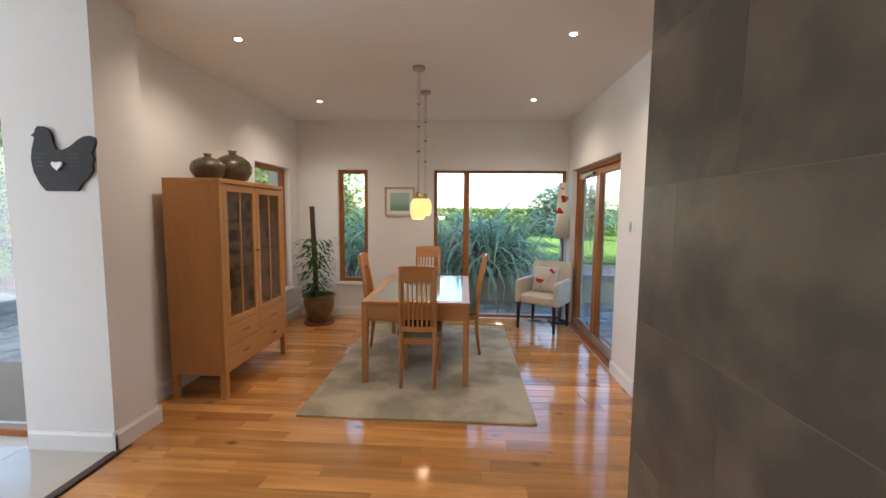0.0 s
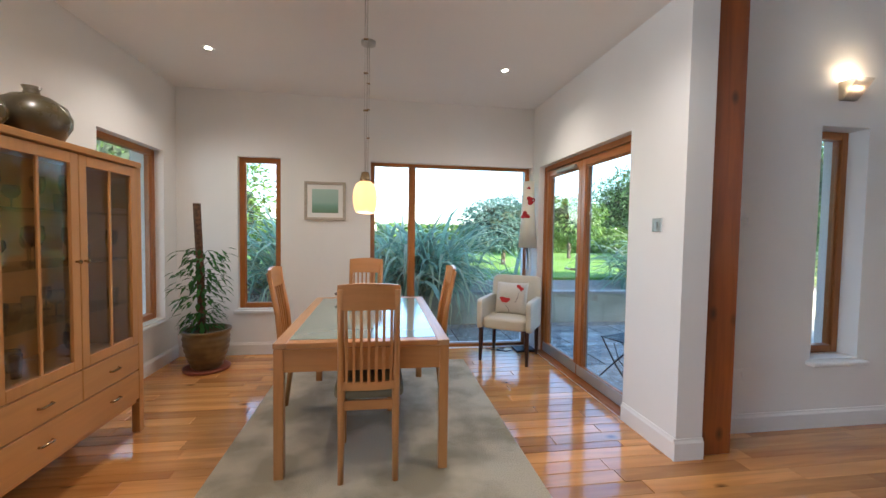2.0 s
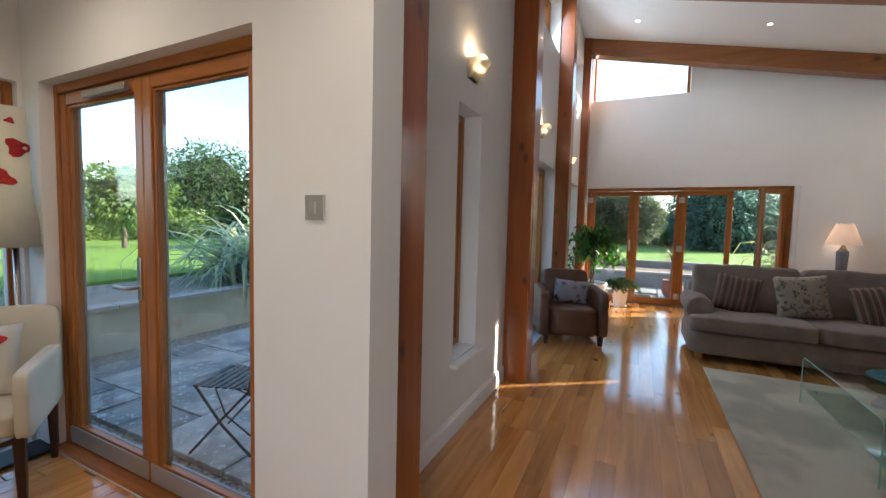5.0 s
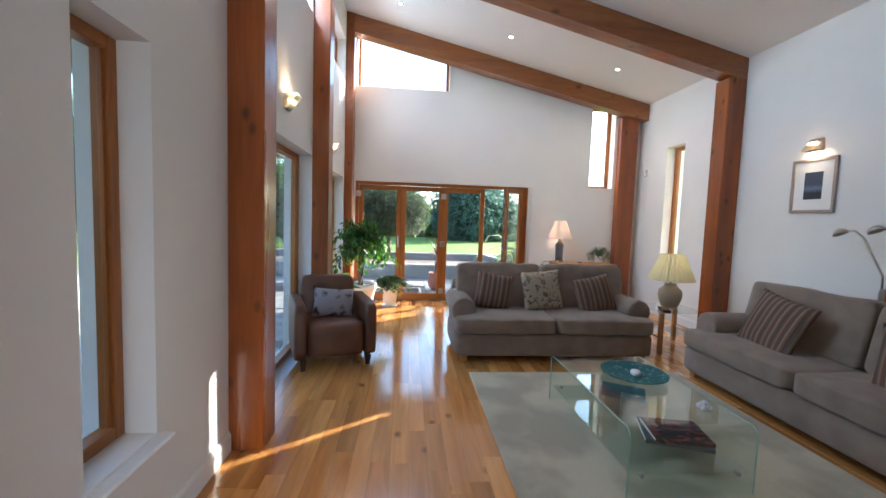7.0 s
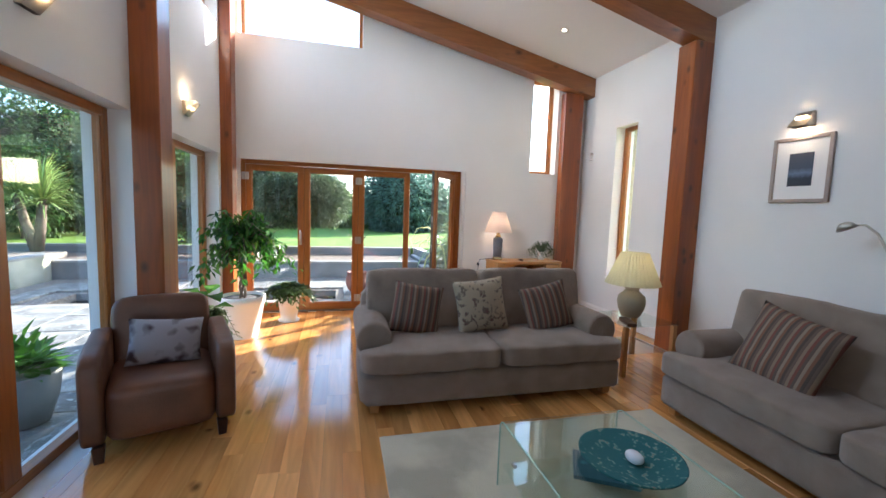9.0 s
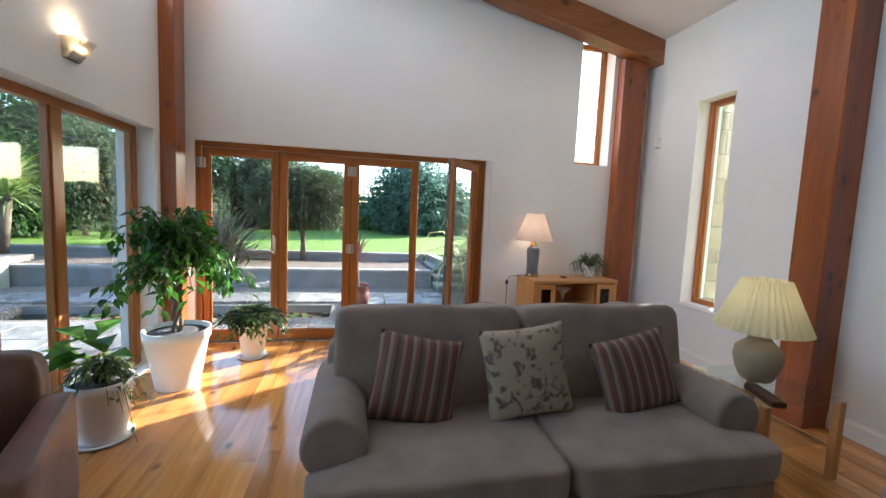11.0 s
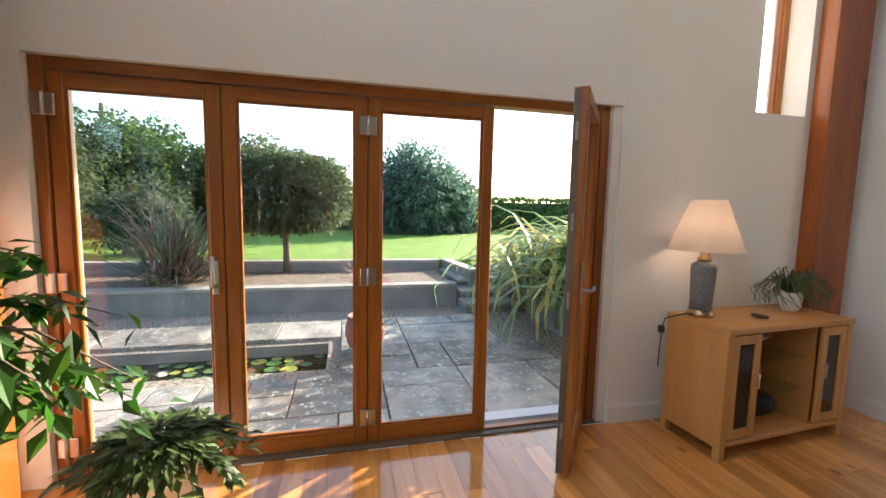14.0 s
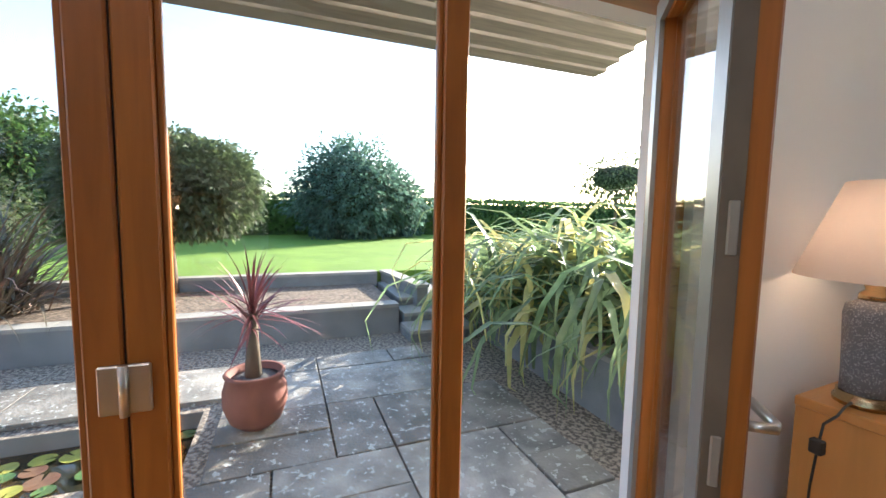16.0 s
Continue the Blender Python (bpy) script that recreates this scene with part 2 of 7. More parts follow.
# ---- shapes ----
def box(bm, x0, x1, y0, y1, z0, z1, bevel=0.0, seg=1, m=None):
    vs = [bm.verts.new((x, y, z)) for x in (x0, x1) for y in (y0, y1) for z in (z0, z1)]
    fs = [bm.faces.new([vs[i] for i in q]) for q in ((0, 1, 3, 2), (4, 6, 7, 5), (0, 4, 5, 1), (2, 3, 7, 6), (0, 2, 6, 4), (1, 5, 7, 3))]
    if bevel:
        es = list({e for f in fs for e in f.edges})
        old = set(bm.verts) - set(vs)
        bmesh.ops.bevel(bm, geom=es, offset=bevel, segments=seg, affect="EDGES", profile=0.5)
        vs = [v for v in bm.verts if v not in old]
    if m:
        bmesh.ops.transform(bm, matrix=m, verts=vs)
    return vs


def tube(bm, points, radius, seg=8, caps=True):
    """A round bar along points; radius: a number or one for each point."""
    pts = [Vector(p) for p in points]
    rs = radius if isinstance(radius, (list, tuple)) else [radius] * len(pts)
    rings, up = [], None
    for i, p in enumerate(pts):
        d = (pts[min(i + 1, len(pts) - 1)] - pts[max(i - 1, 0)]).normalized()
        if up is None:
            up = Vector((0, 0, 1)) if abs(d.z) < 0.9 else Vector((1, 0, 0))
        s = d.cross(up).normalized()
        up = s.cross(d).normalized()
        rings.append([bm.verts.new(p + (s * math.cos(a) + up * math.sin(a)) * rs[i]) for a in (2 * math.pi * k / seg for k in range(seg))])
    for a, b in zip(rings, rings[1:]):
        for k in range(seg):
            f = bm.faces.new((a[k], b[k], b[(k + 1) % seg], a[(k + 1) % seg]))
            f.smooth = True
    if caps:
        bm.faces.new(rings[0])
        bm.faces.new(rings[-1][::-1])
    return rings


def lathe(bm, profile, seg=24, at=(0, 0, 0), sx=1.0, sy=1.0):
    """A turned body from (radius, height) pairs."""
    rings = [[bm.verts.new((at[0] + sx * r * math.cos(a), at[1] + sy * r * math.sin(a), at[2] + z)) for a in (2 * math.pi * k / seg for k in range(seg))] for r, z in profile]
    for a, b in zip(rings, rings[1:]):
        for k in range(seg):
            f = bm.faces.new((a[k], a[(k + 1) % seg], b[(k + 1) % seg], b[k]))
            f.smooth = True
    if profile[0][0] > 0.002:
        bm.faces.new(rings[0][::-1])
    if profile[-1][0] > 0.002:
        bm.faces.new(rings[-1])


def soft_box(bm, x0, x1, y0, y1, z0, z1, puff=0.04, n=8, power=4.0, m=None, wrinkle=0.0):
    """A cushion-like block: a rounded box with bulging faces."""
    old = set(bm.verts)
    made = bmesh.ops.create_cube(bm, size=2.0)["verts"]
    fs = list({f for v in made for f in v.link_faces})
    bmesh.ops.subdivide_edges(bm, edges=list({e for f in fs for e in f.edges}), cuts=n - 1, use_grid_fill=True)
    seen = [v for v in bm.verts if v not in old]
    cx, cy, cz, hx, hy, hz = (x0 + x1) / 2, (y0 + y1) / 2, (z0 + z1) / 2, (x1 - x0) / 2, (y1 - y0) / 2, (z1 - z0) / 2
    for v in seen:
        c = v.co.copy()
        k = (abs(c.x) ** power + abs(c.y) ** power + abs(c.z) ** power) ** (1 / power)
        c *= 1.0 / k
        s = Vector((c.x * hx, c.y * hy, c.z * hz))
        bulge = puff * (1 - c.x * c.x) * (1 - c.y * c.y)
        bulge_x = puff * 0.5 * (1 - c.y * c.y) * (1 - c.z * c.z)
        s.z += bulge * (1 if c.z > 0 else -1) * abs(c.z)
        s.x += bulge_x * (1 if c.x > 0 else -1) * abs(c.x) * 0.6
        if wrinkle:
            s += Vector((0, 0, 1)) * wrinkle * noise.noise(Vector((s.x * 7 + cx, s.y * 7 + cy, s.z * 9)))
        v.co = (m @ (s + Vector((cx, cy, cz)))) if m else s + Vector((cx, cy, cz))
    for v in seen:
        for f in v.link_faces:
            f.smooth = True


def obj(name, bm, material, smooth=False):
    me = bpy.data.meshes.new(name)
    bmesh.ops.recalc_face_normals(bm, faces=bm.faces)
    if smooth:
        for f in bm.faces:
            f.smooth = True
    bm.to_mesh(me)
    bm.free()
    for mt in material if isinstance(material, (list, tuple)) else (material,):
        me.materials.append(mt)
    return new(name, me)


def part(name, bm, material, parent, label="", smooth=False):
    ob = obj(name, bm, material, smooth)
    ob.parent = parent
    if label:
        tagged(ob, label)
    return ob


def thing(name, label, category, at=(0, 0, 0), turn=0, group=""):
    ob = new(name)
    ob.empty_display_size = 0.1
    ob.matrix_world = pose(*at, 0, 0, turn)
    return tagged(ob, label, category, group)


def setting(name, bm, material, label="", category=""):
    return tagged(obj(name, bm, material), label, category, kind="structure")


def bx(*a, **k):
    bm = bmesh.new()
    box(bm, *a, **k)
    return bm


# ---- the building ----
EAST, NORTH, SOUTH = 8.76, 3.79, -1.46


def roof_z(y):
    return 3.62 + 0.209 * (y + 1.46)


def wall(name, axis, face, depth, a0, a1, holes, top, label):
    """A wall on the plane axis = face, depth thick away from the room, from a0 to a1, with holes (a0, a1, z0, z1); top: a height or a function."""
    tops = top if callable(top) else (lambda a: top)
    us = sorted({a0, a1, *(h[0] for h in holes), *(h[1] for h in holes)})
    low = min(tops(a0), tops(a1))
    zs = sorted({-0.3, *(h[2] for h in holes), *(h[3] for h in holes if h[3] < low)})
    n, k = len(us) - 1, len(zs)

    def solid(i, j):
        if not (0 <= i < n and 0 <= j < k):
            return False
        u, z = (us[i] + us[i + 1]) / 2, zs[j] + 0.001
        return not any(h[0] < u < h[1] and h[2] <= z < h[3] for h in holes)

    bm, made = bmesh.new(), {}

    def vert(i, j, d):
        if (i, j, d) not in made:
            z = zs[j] if j < k else tops(us[i])
            w = face + (depth if d else 0)
            made[i, j, d] = bm.verts.new((w, us[i], z) if axis == "x" else (us[i], w, z))
        return made[i, j, d]

    for i in range(n):
        for j in range(k):
            if not solid(i, j):
                continue
            for d in (0, 1):
                bm.faces.new([vert(i, j, d), vert(i + 1, j, d), vert(i + 1, j + 1, d), vert(i, j + 1, d)])
            for di, dj, q in ((-1, 0, ((i, j), (i, j + 1))), (1, 0, ((i + 1, j), (i + 1, j + 1))), (0, -1, ((i, j), (i + 1, j))), (0, 1, ((i, j + 1), (i + 1, j + 1)))):
                if not solid(i + di, j + dj):
                    bm.faces.new([vert(*q[0], 0), vert(*q[1], 0), vert(*q[1], 1), vert(*q[0], 1)])
    return setting(name, bm, M_WALL, label, "wall")


wall("wall_dining_north", "y", 6.0, 0.3, -2.5, 1.95, [(-1.60, -1.16, 0.50, 2.14), (-0.20, 1.68, 0.0, 2.14)], 2.9, "white plastered dining room wall with two windows")
wall("wall_dining_west", "x", -2.2, -0.3, 2.85, 5.998, [(4.80, 5.75, 0.47, 2.12)], 2.9, "white plastered dining room wall with a tall window")
wall("wall_dining_east", "x", 1.70, 0.18, 3.53, 5.998, [(4.08, 5.80, 0.0, 2.12)], 2.9, "white plastered wall with oak french doors")
setting("wall_dining_corner", bx(1.70, 1.88, 3.53, 3.95, 2.901, 4.8), M_WALL, "white plastered wall above the dining room corner", "wall")
wall("wall_kitchen_north", "y", 2.49, 0.30, -6.5, -1.95, [(-5.2, -2.54, 0.0, 2.10)], 2.9, "white plastered kitchen wall beside a glazed door")
setting("wall_kitchen_corner", bx(-2.45, -1.953, 2.792, 2.85, -0.1, 2.9), M_WALL, "white plastered wall return", "wall")
wall("wall_north", "y", NORTH, 0.3, 1.902, EAST + 0.3, [(2.96, 3.36, 0.50, 2.15), (4.31, 6.16, 0.0, 2.12), (6.45, 8.26, 0.0, 2.10), (4.5, 6.10, 3.60, 4.25), (6.42, 8.30, 3.60, 4.25)], roof_z(NORTH) + 0.02, "tall white plastered wall with windows between timber posts")
wall("wall_east", "x", EAST, 0.3, SOUTH - 0.3, NORTH - 0.002, [(0.52, 3.66, 0.0, 2.10), (2.08, 3.66, 3.70, 9.0), (-0.97, -0.53, 2.14, 9.0)], roof_z, "tall white plastered wall above bifold doors")
wall("wall_south", "y", SOUTH, -0.3, -6.5, EAST - 0.002, [(7.52, 7.95, 0.62, 2.77)], roof_z(SOUTH) + 0.02, "white plastered wall with a narrow window")
# Out of view: closes the kitchen end; its opening is assumed.
wall("wall_far_west", "x", -6.5, -0.3, SOUTH - 0.3, 2.79, [(-0.5, 1.5, 0.9, 2.2)], 3.7, "unseen white plastered kitchen end wall with an assumed window opening")
setting("ceiling_dining", bx(-6.5, 1.721, 2.3, 6.0, 2.83, 2.95), M_CEIL, "flat white plastered ceiling with recessed lights", "ceiling")
setting("ceiling_kitchen", bx(-6.5, 1.72, SOUTH, 2.298, 2.83, 2.95), M_CEIL, "flat white plastered ceiling", "ceiling")
setting("wall_bulkhead", bx(1.722, 1.86, SOUTH, 3.529, 2.83, 4.8), M_WALL, "white plastered wall above the dining ceiling", "wall")
bm = bmesh.new()
v = [bm.verts.new((x, y, roof_z(y) + d)) for d in (0, 0.25) for x, y in ((1.75, SOUTH - 0.32), (EAST + 0.32, SOUTH - 0.32), (EAST + 0.32, NORTH + 0.32), (1.75, NORTH + 0.32))]
for q in ((0, 1, 2, 3), (7, 6, 5, 4), (0, 4, 5, 1), (1, 5, 6, 2), (2, 6, 7, 3), (3, 7, 4, 0)):
    bm.faces.new([v[i] for i in q])
setting("ceiling_living", bm, M_CEIL, "sloping white plastered ceiling above timber beams", "ceiling")
setting("floor", bx(-6.5, EAST + 0.05, SOUTH - 0.1, NORTH + 0.1, -0.12, -0.012), M_GAP, "wooden board floor", "floor")
setting("floor_dining", bx(-2.3, 1.9, NORTH + 0.102, 6.05, -0.12, -0.012), M_GAP, "wooden board floor", "floor")

# timber posts and beams
for i, (xn, yn, xs) in enumerate(((1.99, 3.545, 2.3), (4.17, 3.58, 4.44), (6.26, 3.61, 6.555), (8.46, 3.66, 8.645))):
    lab = "reddish stained pine post with dark knots against the white wall"
    z = roof_z(NORTH)
    p = obj("timber_post", bx(xn - 0.11, xn + 0.11, yn, NORTH, 0, z - 0.002, bevel=0.006), M_BEAM)
    tagged(p, lab, "post", "posts of the living room", "structure")
    p = obj("timber_post", bx(xs - 0.115, xs + 0.115, SOUTH, SOUTH + 0.24, 0, roof_z(SOUTH) - 0.25, bevel=0.006) if xs < 8 else bx(8.635, 8.758, -1.34, -1.02, 0, roof_z(-1.2) - 0.28, bevel=0.006), M_BEAM)
    tagged(p, lab, "post", "posts of the living room", "structure")
    bm = bmesh.new()
    ya, yb = SOUTH, NORTH
    v = [bm.verts.new((x + w, y, roof_z(y) - d)) for d in (0.28, 0.003) for x, y, w in ((xs, ya, -0.11), (xs, ya, 0.11), (xn, yn - 0.001, 0.11), (xn, yn - 0.001, -0.11))]
    for q in ((3, 2, 1, 0), (4, 5, 6, 7), (0, 1, 5, 4), (1, 2, 6, 5), (2, 3, 7, 6), (3, 0, 4, 7)):
        bm.faces.new([v[k] for k in q])
    p = obj("timber_beam", bm, M_BEAMY)
    tagged(p, "reddish stained pine roof beam with dark knots below the sloping ceiling", "beam", "beams of the living room", "structure")


def baseboard(x0, y0, x1, y1, inx, iny):
    """A skirting board from one corner to another; inx, iny: the way into the room."""
    bm = bmesh.new()
    prof = ((0, 0), (0.018, 0), (0.018, 0.105), (0.010, 0.12), (0.008, 0.13), (0, 0.13))
    ends = [[bm.verts.new((x + inx * d, y + iny * d, z)) for d, z in prof] for x, y in ((x0, y0), (x1, y1))]
    for k in range(6):
        bm.faces.new((ends[0][k], ends[1][k], ends[1][(k + 1) % 6], ends[0][(k + 1) % 6]))
    bm.faces.new(ends[0])
    bm.faces.new(ends[1][::-1])
    setting("baseboard", bm, M_TRIM, "white painted skirting board along the wall", "baseboard")


for b in ((-2.2, 2.87, -2.2, 5.98, 1, 0), (-2.2, 6.0, -0.22, 6.0, 0, -1), (1.70, 3.53, 1.70, 4.07, -1, 0), (1.68, 3.53, 1.88, 3.53, 0, -1), (2.10, NORTH, 4.06, NORTH, 0, -1), (4.285, NORTH, 4.305, NORTH, 0, -1), (6.375, NORTH, 6.445, NORTH, 0, -1), (EAST, -1.22, EAST, 0.51, -1, 0), (4.56, SOUTH, 6.44, SOUTH, 0, 1), (6.67, SOUTH, 8.53, SOUTH, 0, 1), (-1.95, 2.47, -1.95, 2.85, 1, 0), (-2.52, 2.49, -1.932, 2.49, 0, -1), (-2.2, 2.85, -1.932, 2.85, 0, 1)):
    baseboard(*b)


def window(name, axis, at, a0, a1, z0, z1, depth=0.07, rail=0.055, splits=(), sill=0.0, into=-1, label="light wood framed window", half=0.03):
    """A framed window in the plane axis = at (its room side); splits: positions of mullions."""
    top = tagged(new(name), label, "window", kind="structure")
    s = -into

    def bar(nm, u0, u1, w0, w1, mt, d0=0.0, d1=None, bevel=0.004):
        d1 = depth if d1 is None else d1
        lo, hi = sorted((at + s * d0, at + s * d1))
        part(nm, bx(lo, hi, u0, u1, w0, w1, bevel=bevel) if axis == "x" else bx(u0, u1, lo, hi, w0, w1, bevel=bevel), mt, top)

    hm = M_FRAMEH if axis == "x" else M_FRAMEX
    bar("window_frame", a0, a0 + rail, z0, z1, M_FRAME)
    bar("window_frame", a1 - rail, a1, z0, z1, M_FRAME)
    bar("window_frame", a0 + rail, a1 - rail, z1 - rail, z1, hm)
    bar("window_frame", a0 + rail, a1 - rail, z0, z0 + rail, hm)
    edges = [a0 + rail]
    for c in splits:
        bar("mullion", c - half, c + half, z0 + rail, z1 - rail, M_FRAME)
        edges += [c - half, c + half]
    edges.append(a1 - rail)
    for e0, e1 in zip(edges[::2], edges[1::2]):
        bar("pane", e0 - 0.005, e1 + 0.005, z0 + rail - 0.005, z1 - rail + 0.005, M_GLASS, depth * 0.5, depth * 0.5 + 0.006, 0)
        top.children[-1].visible_shadow = False
        for u0, u1, w0, w1, mt in ((e0, e0 + 0.012, z0 + rail, z1 - rail, M_FRAME), (e1 - 0.012, e1, z0 + rail, z1 - rail, M_FRAME)):
            bar("glazing_bead", u0, u1, w0, w1, mt, depth * 0.2, depth * 0.48, 0.002)
    if sill:
        lo, hi = sorted((at - s * sill, at - s * 0.002))
        b = (lo, hi, a0 - 0.04, a1 + 0.04, z0 - 0.045, z0 - 0.012) if axis == "x" else (a0 - 0.04, a1 + 0.04, lo, hi, z0 - 0.045, z0 - 0.012)
        part("window_sill", bx(*b, bevel=0.008), M_TRIM, top, "white painted window board")
    return top


window("window_1", "y", 6.06, -1.60, -1.16, 0.50, 2.14, sill=0.10)
window("window_2", "y", 6.06, -0.20, 1.68, 0.0, 2.14, splits=(0.27,), rail=0.035)
window("window_3", "x", -2.28, 4.80, 5.75, 0.47, 2.12, sill=0.11, into=1)
window("window_4", "y", 3.92, 2.96, 3.36, 0.50, 2.15, sill=0.19)
window("window_5", "y", 3.93, 4.31, 6.16, 0.0, 2.12, splits=(5.16,), rail=0.06, half=0.06)
window("window_6", "y", 3.93, 6.45, 8.26, 0.0, 2.10, splits=(7.30,), rail=0.06, half=0.05)
window("window_7", "y", 3.92, 4.50, 6.10, 3.60, 4.25)
window("window_8", "y", 3.92, 6.42, 8.30, 3.60, 4.25)
window("window_9", "x", 8.93, -0.97, -0.53, 2.14, 3.62)
window("window_10", "y", -1.60, 7.52, 7.95, 0.62, 2.77, sill=0.15, into=1)
top = tagged(new("window_11"), "slant-topped high window under the end beam", "window", kind="structure")
for y0, y1 in ((2.08, 2.125), (3.615, 3.66)):
    bm = bmesh.new()
    v = [bm.verts.new((x, y, z)) for x in (8.93, 9.0) for y, z in ((y0, 3.70), (y1, 3.70), (y1, roof_z(y1)), (y0, roof_z(y0)))]
    for q in ((0, 1, 2, 3), (7, 6, 5, 4), (0, 4, 5, 1), (1, 5, 6, 2), (2, 6, 7, 3), (3, 7, 4, 0)):
        bm.faces.new([v[k] for k in q])
    part("window_frame", bm, M_FRAME, top)
part("window_frame", bx(8.93, 9.0, 2.126, 3.614, 3.70, 3.745), M_FRAMEH, top)
bm = bmesh.new()
bm.faces.new([bm.verts.new((8.965, y, z)) for y, z in ((2.12, 3.74), (3.62, 3.74), (3.62, 4.7), (2.12, 4.38))])
part("pane", bm, M_GLASS, top).visible_shadow = False


M_SEAL = surf("black_rubber", (0.02, 0.02, 0.02), rough=0.7)
M_EDGE = surf("dark_grey_seal", (0.15, 0.12, 0.09), (0.10, 0.08, 0.06), 0.6, 6)


def leaf_door(parent, m, width, height, lock=False, edge=M_ALU):
    """One glazed door leaf in its own frame: hinge at x = 0, its room side at y = 0, as a sub-thing of the door set."""
    leaf = new("door_leaf")
    leaf.parent = parent
    leaf.matrix_basis = m
    r, t = 0.068, 0.058
    part("stile", bx(0, r, 0, t, 0, height, bevel=0.005), M_FRAME, leaf)
    part("stile", bx(width - r, width, 0, t, 0, height, bevel=0.005), M_FRAME, leaf)
    part("rail", bx(r, width - r, 0.001, t - 0.001, height - r, height, bevel=0.004), M_FRAMEX, leaf)
    part("rail", bx(r, width - r, 0.001, t - 0.001, 0, r + 0.02, bevel=0.004), M_FRAMEX, leaf)
    bm = bmesh.new()
    for u0, u1, w0, w1 in ((0.002, width - 0.002, 0.0, r + 0.018), (0.002, width - 0.002, height - r, height), (0.002, r - 0.002, r + 0.019, height - r - 0.001), (width - r + 0.002, width - 0.002, r + 0.019, height - r - 0.001)):
        box(bm, u0, u1, t + 0.001, t + 0.014, w0, w1)
    part("outer_cladding", bm, edge, leaf, "grey aluminium cladding")
    bm = bmesh.new()
    box(bm, r - 0.004, width - r + 0.004, t * 0.5, t * 0.5 + 0.006, r + 0.014, height - r + 0.004)
    part("pane", bm, M_GLASS, leaf).visible_shadow = False
    bm = bmesh.new()
    g = 0.014
    for u0, u1, w0, w1 in ((r, r + g, r + 0.02, height - r), (width - r - g, width - r, r + 0.02, height - r), (r + g, width - r - g, height - r - g, height - r), (r + g, width - r - g, r + 0.02, r + 0.02 + g)):
        box(bm, u0, u1, 0.01, t * 0.48, w0, w1, 0.003)
    part("glazing_bead", bm, M_FRAME, leaf)
    if lock == 1 and edge == M_ALU and width < 0.7:
        part("edge_seal", bx(width, width + 0.003, t - 0.022, t + 0.012, 0.01, height - 0.01), M_EDGE, leaf, "dark grey edge seal")
        for z in (0.25, 0.95, 1.35, 1.8):
            part("lock_plate", bx(width + 0.0032, width + 0.009, t - 0.016, t + 0.0, z - 0.045, z + 0.045, bevel=0.002), M_ALU, leaf, "small steel locking plate")
    if lock:
        bm = bmesh.new()
        box(bm, width - 0.058, width - 0.028, -0.010, 0.001, 0.93, 1.15, 0.004)
        tube(bm, [(width - 0.043, -0.008, 1.0), (width - 0.043, -0.055, 1.0), (width - 0.06, -0.062, 1.0), (width - 0.16 * (1 if lock == 1 else 0.35), -0.06, 1.0 + (0 if lock == 1 else 0.12))], 0.010, 8)
        part("handle", bm, M_STEEL, leaf, "brushed steel lever handle")
    return leaf


def hinges(parent, x, y, z0, z1):
    for z in (z0, (z0 + z1) / 2, z1):
        bm = bmesh.new()
        box(bm, x - 0.012, x + 0.0, y - 0.045, y + 0.045, z - 0.05, z + 0.05, 0.003)
        tube(bm, [(x - 0.016, y, z - 0.052), (x - 0.016, y, z + 0.052)], 0.009, 8)
        part("hinge", bm, M_STEEL, parent, "steel knuckle hinge")


# bifold doors of the living room
X = 8.80
dr = tagged(new("door_1"), "wood framed bifold garden doors with one leaf folded open", "doors", kind="structure")
part("door_frame", bx(X, X + 0.09, 0.585, 0.645, 0.0, 2.10, bevel=0.004), M_FRAME, dr)
part("reveal_lining", bx(X - 0.03, X + 0.09, 0.522, 0.584, 0.0, 2.10), M_TRIM, dr, "white painted reveal")
part("door_frame", bx(X + 0.004, X + 0.085, 0.647, 0.672, 0.0, 2.044, bevel=0.004), M_FRAME, dr)
part("door_frame", bx(X, X + 0.09, 3.605, 3.66, 0.0, 2.10, bevel=0.004), M_FRAME, dr)
part("door_frame", bx(X, X + 0.09, 0.646, 3.604, 2.045, 2.10, bevel=0.004), M_FRAMEH, dr)
part("threshold", bx(X - 0.03, X + 0.13, 0.53, 3.65, -0.05, 0.014, bevel=0.004), M_EDGE, dr, "grey metal door track")
part("threshold_strip", bx(X + 0.015, X + 0.06, 0.58, 3.6, 0.015, 0.026, bevel=0.003), M_FRAMEH, dr)
W = 0.742
for i, (y, lk) in enumerate(((3.600, 2), (2.853, 0), (2.106, 0))):
    leaf_door(dr, pose(X + 0.012, y, 0.026, 0, 0, -90), W, 2.012, 0)
for y in (2.1085, 2.8555):
    part("seal", bx(X + 0.02, X + 0.06, y - 0.0022, y + 0.0022, 0.03, 2.036), M_SEAL, dr, "black rubber seal")
bm = bmesh.new()
box(bm, X - 0.002, X + 0.012, 2.885, 2.915, 0.95, 1.13, 0.003)
tube(bm, [(X - 0.0, 2.90, 1.0), (X - 0.05, 2.90, 1.0), (X - 0.055, 2.90, 1.02), (X - 0.05, 2.90, 1.16)], 0.011, 8)
part("handle", bm, M_STEEL, dr, "brushed steel lever handle")
leaf_door(dr, pose(X - 0.012, 0.668, 0.026, 0, 0, 141.5) @ Matrix.Diagonal((1, -1, 1, 1)), 0.67, 2.012, 1)
hinges(dr, X + 0.012, 2.108, 0.18, 1.88)
hinges(dr, X + 0.0, 3.605, 0.18, 1.88)
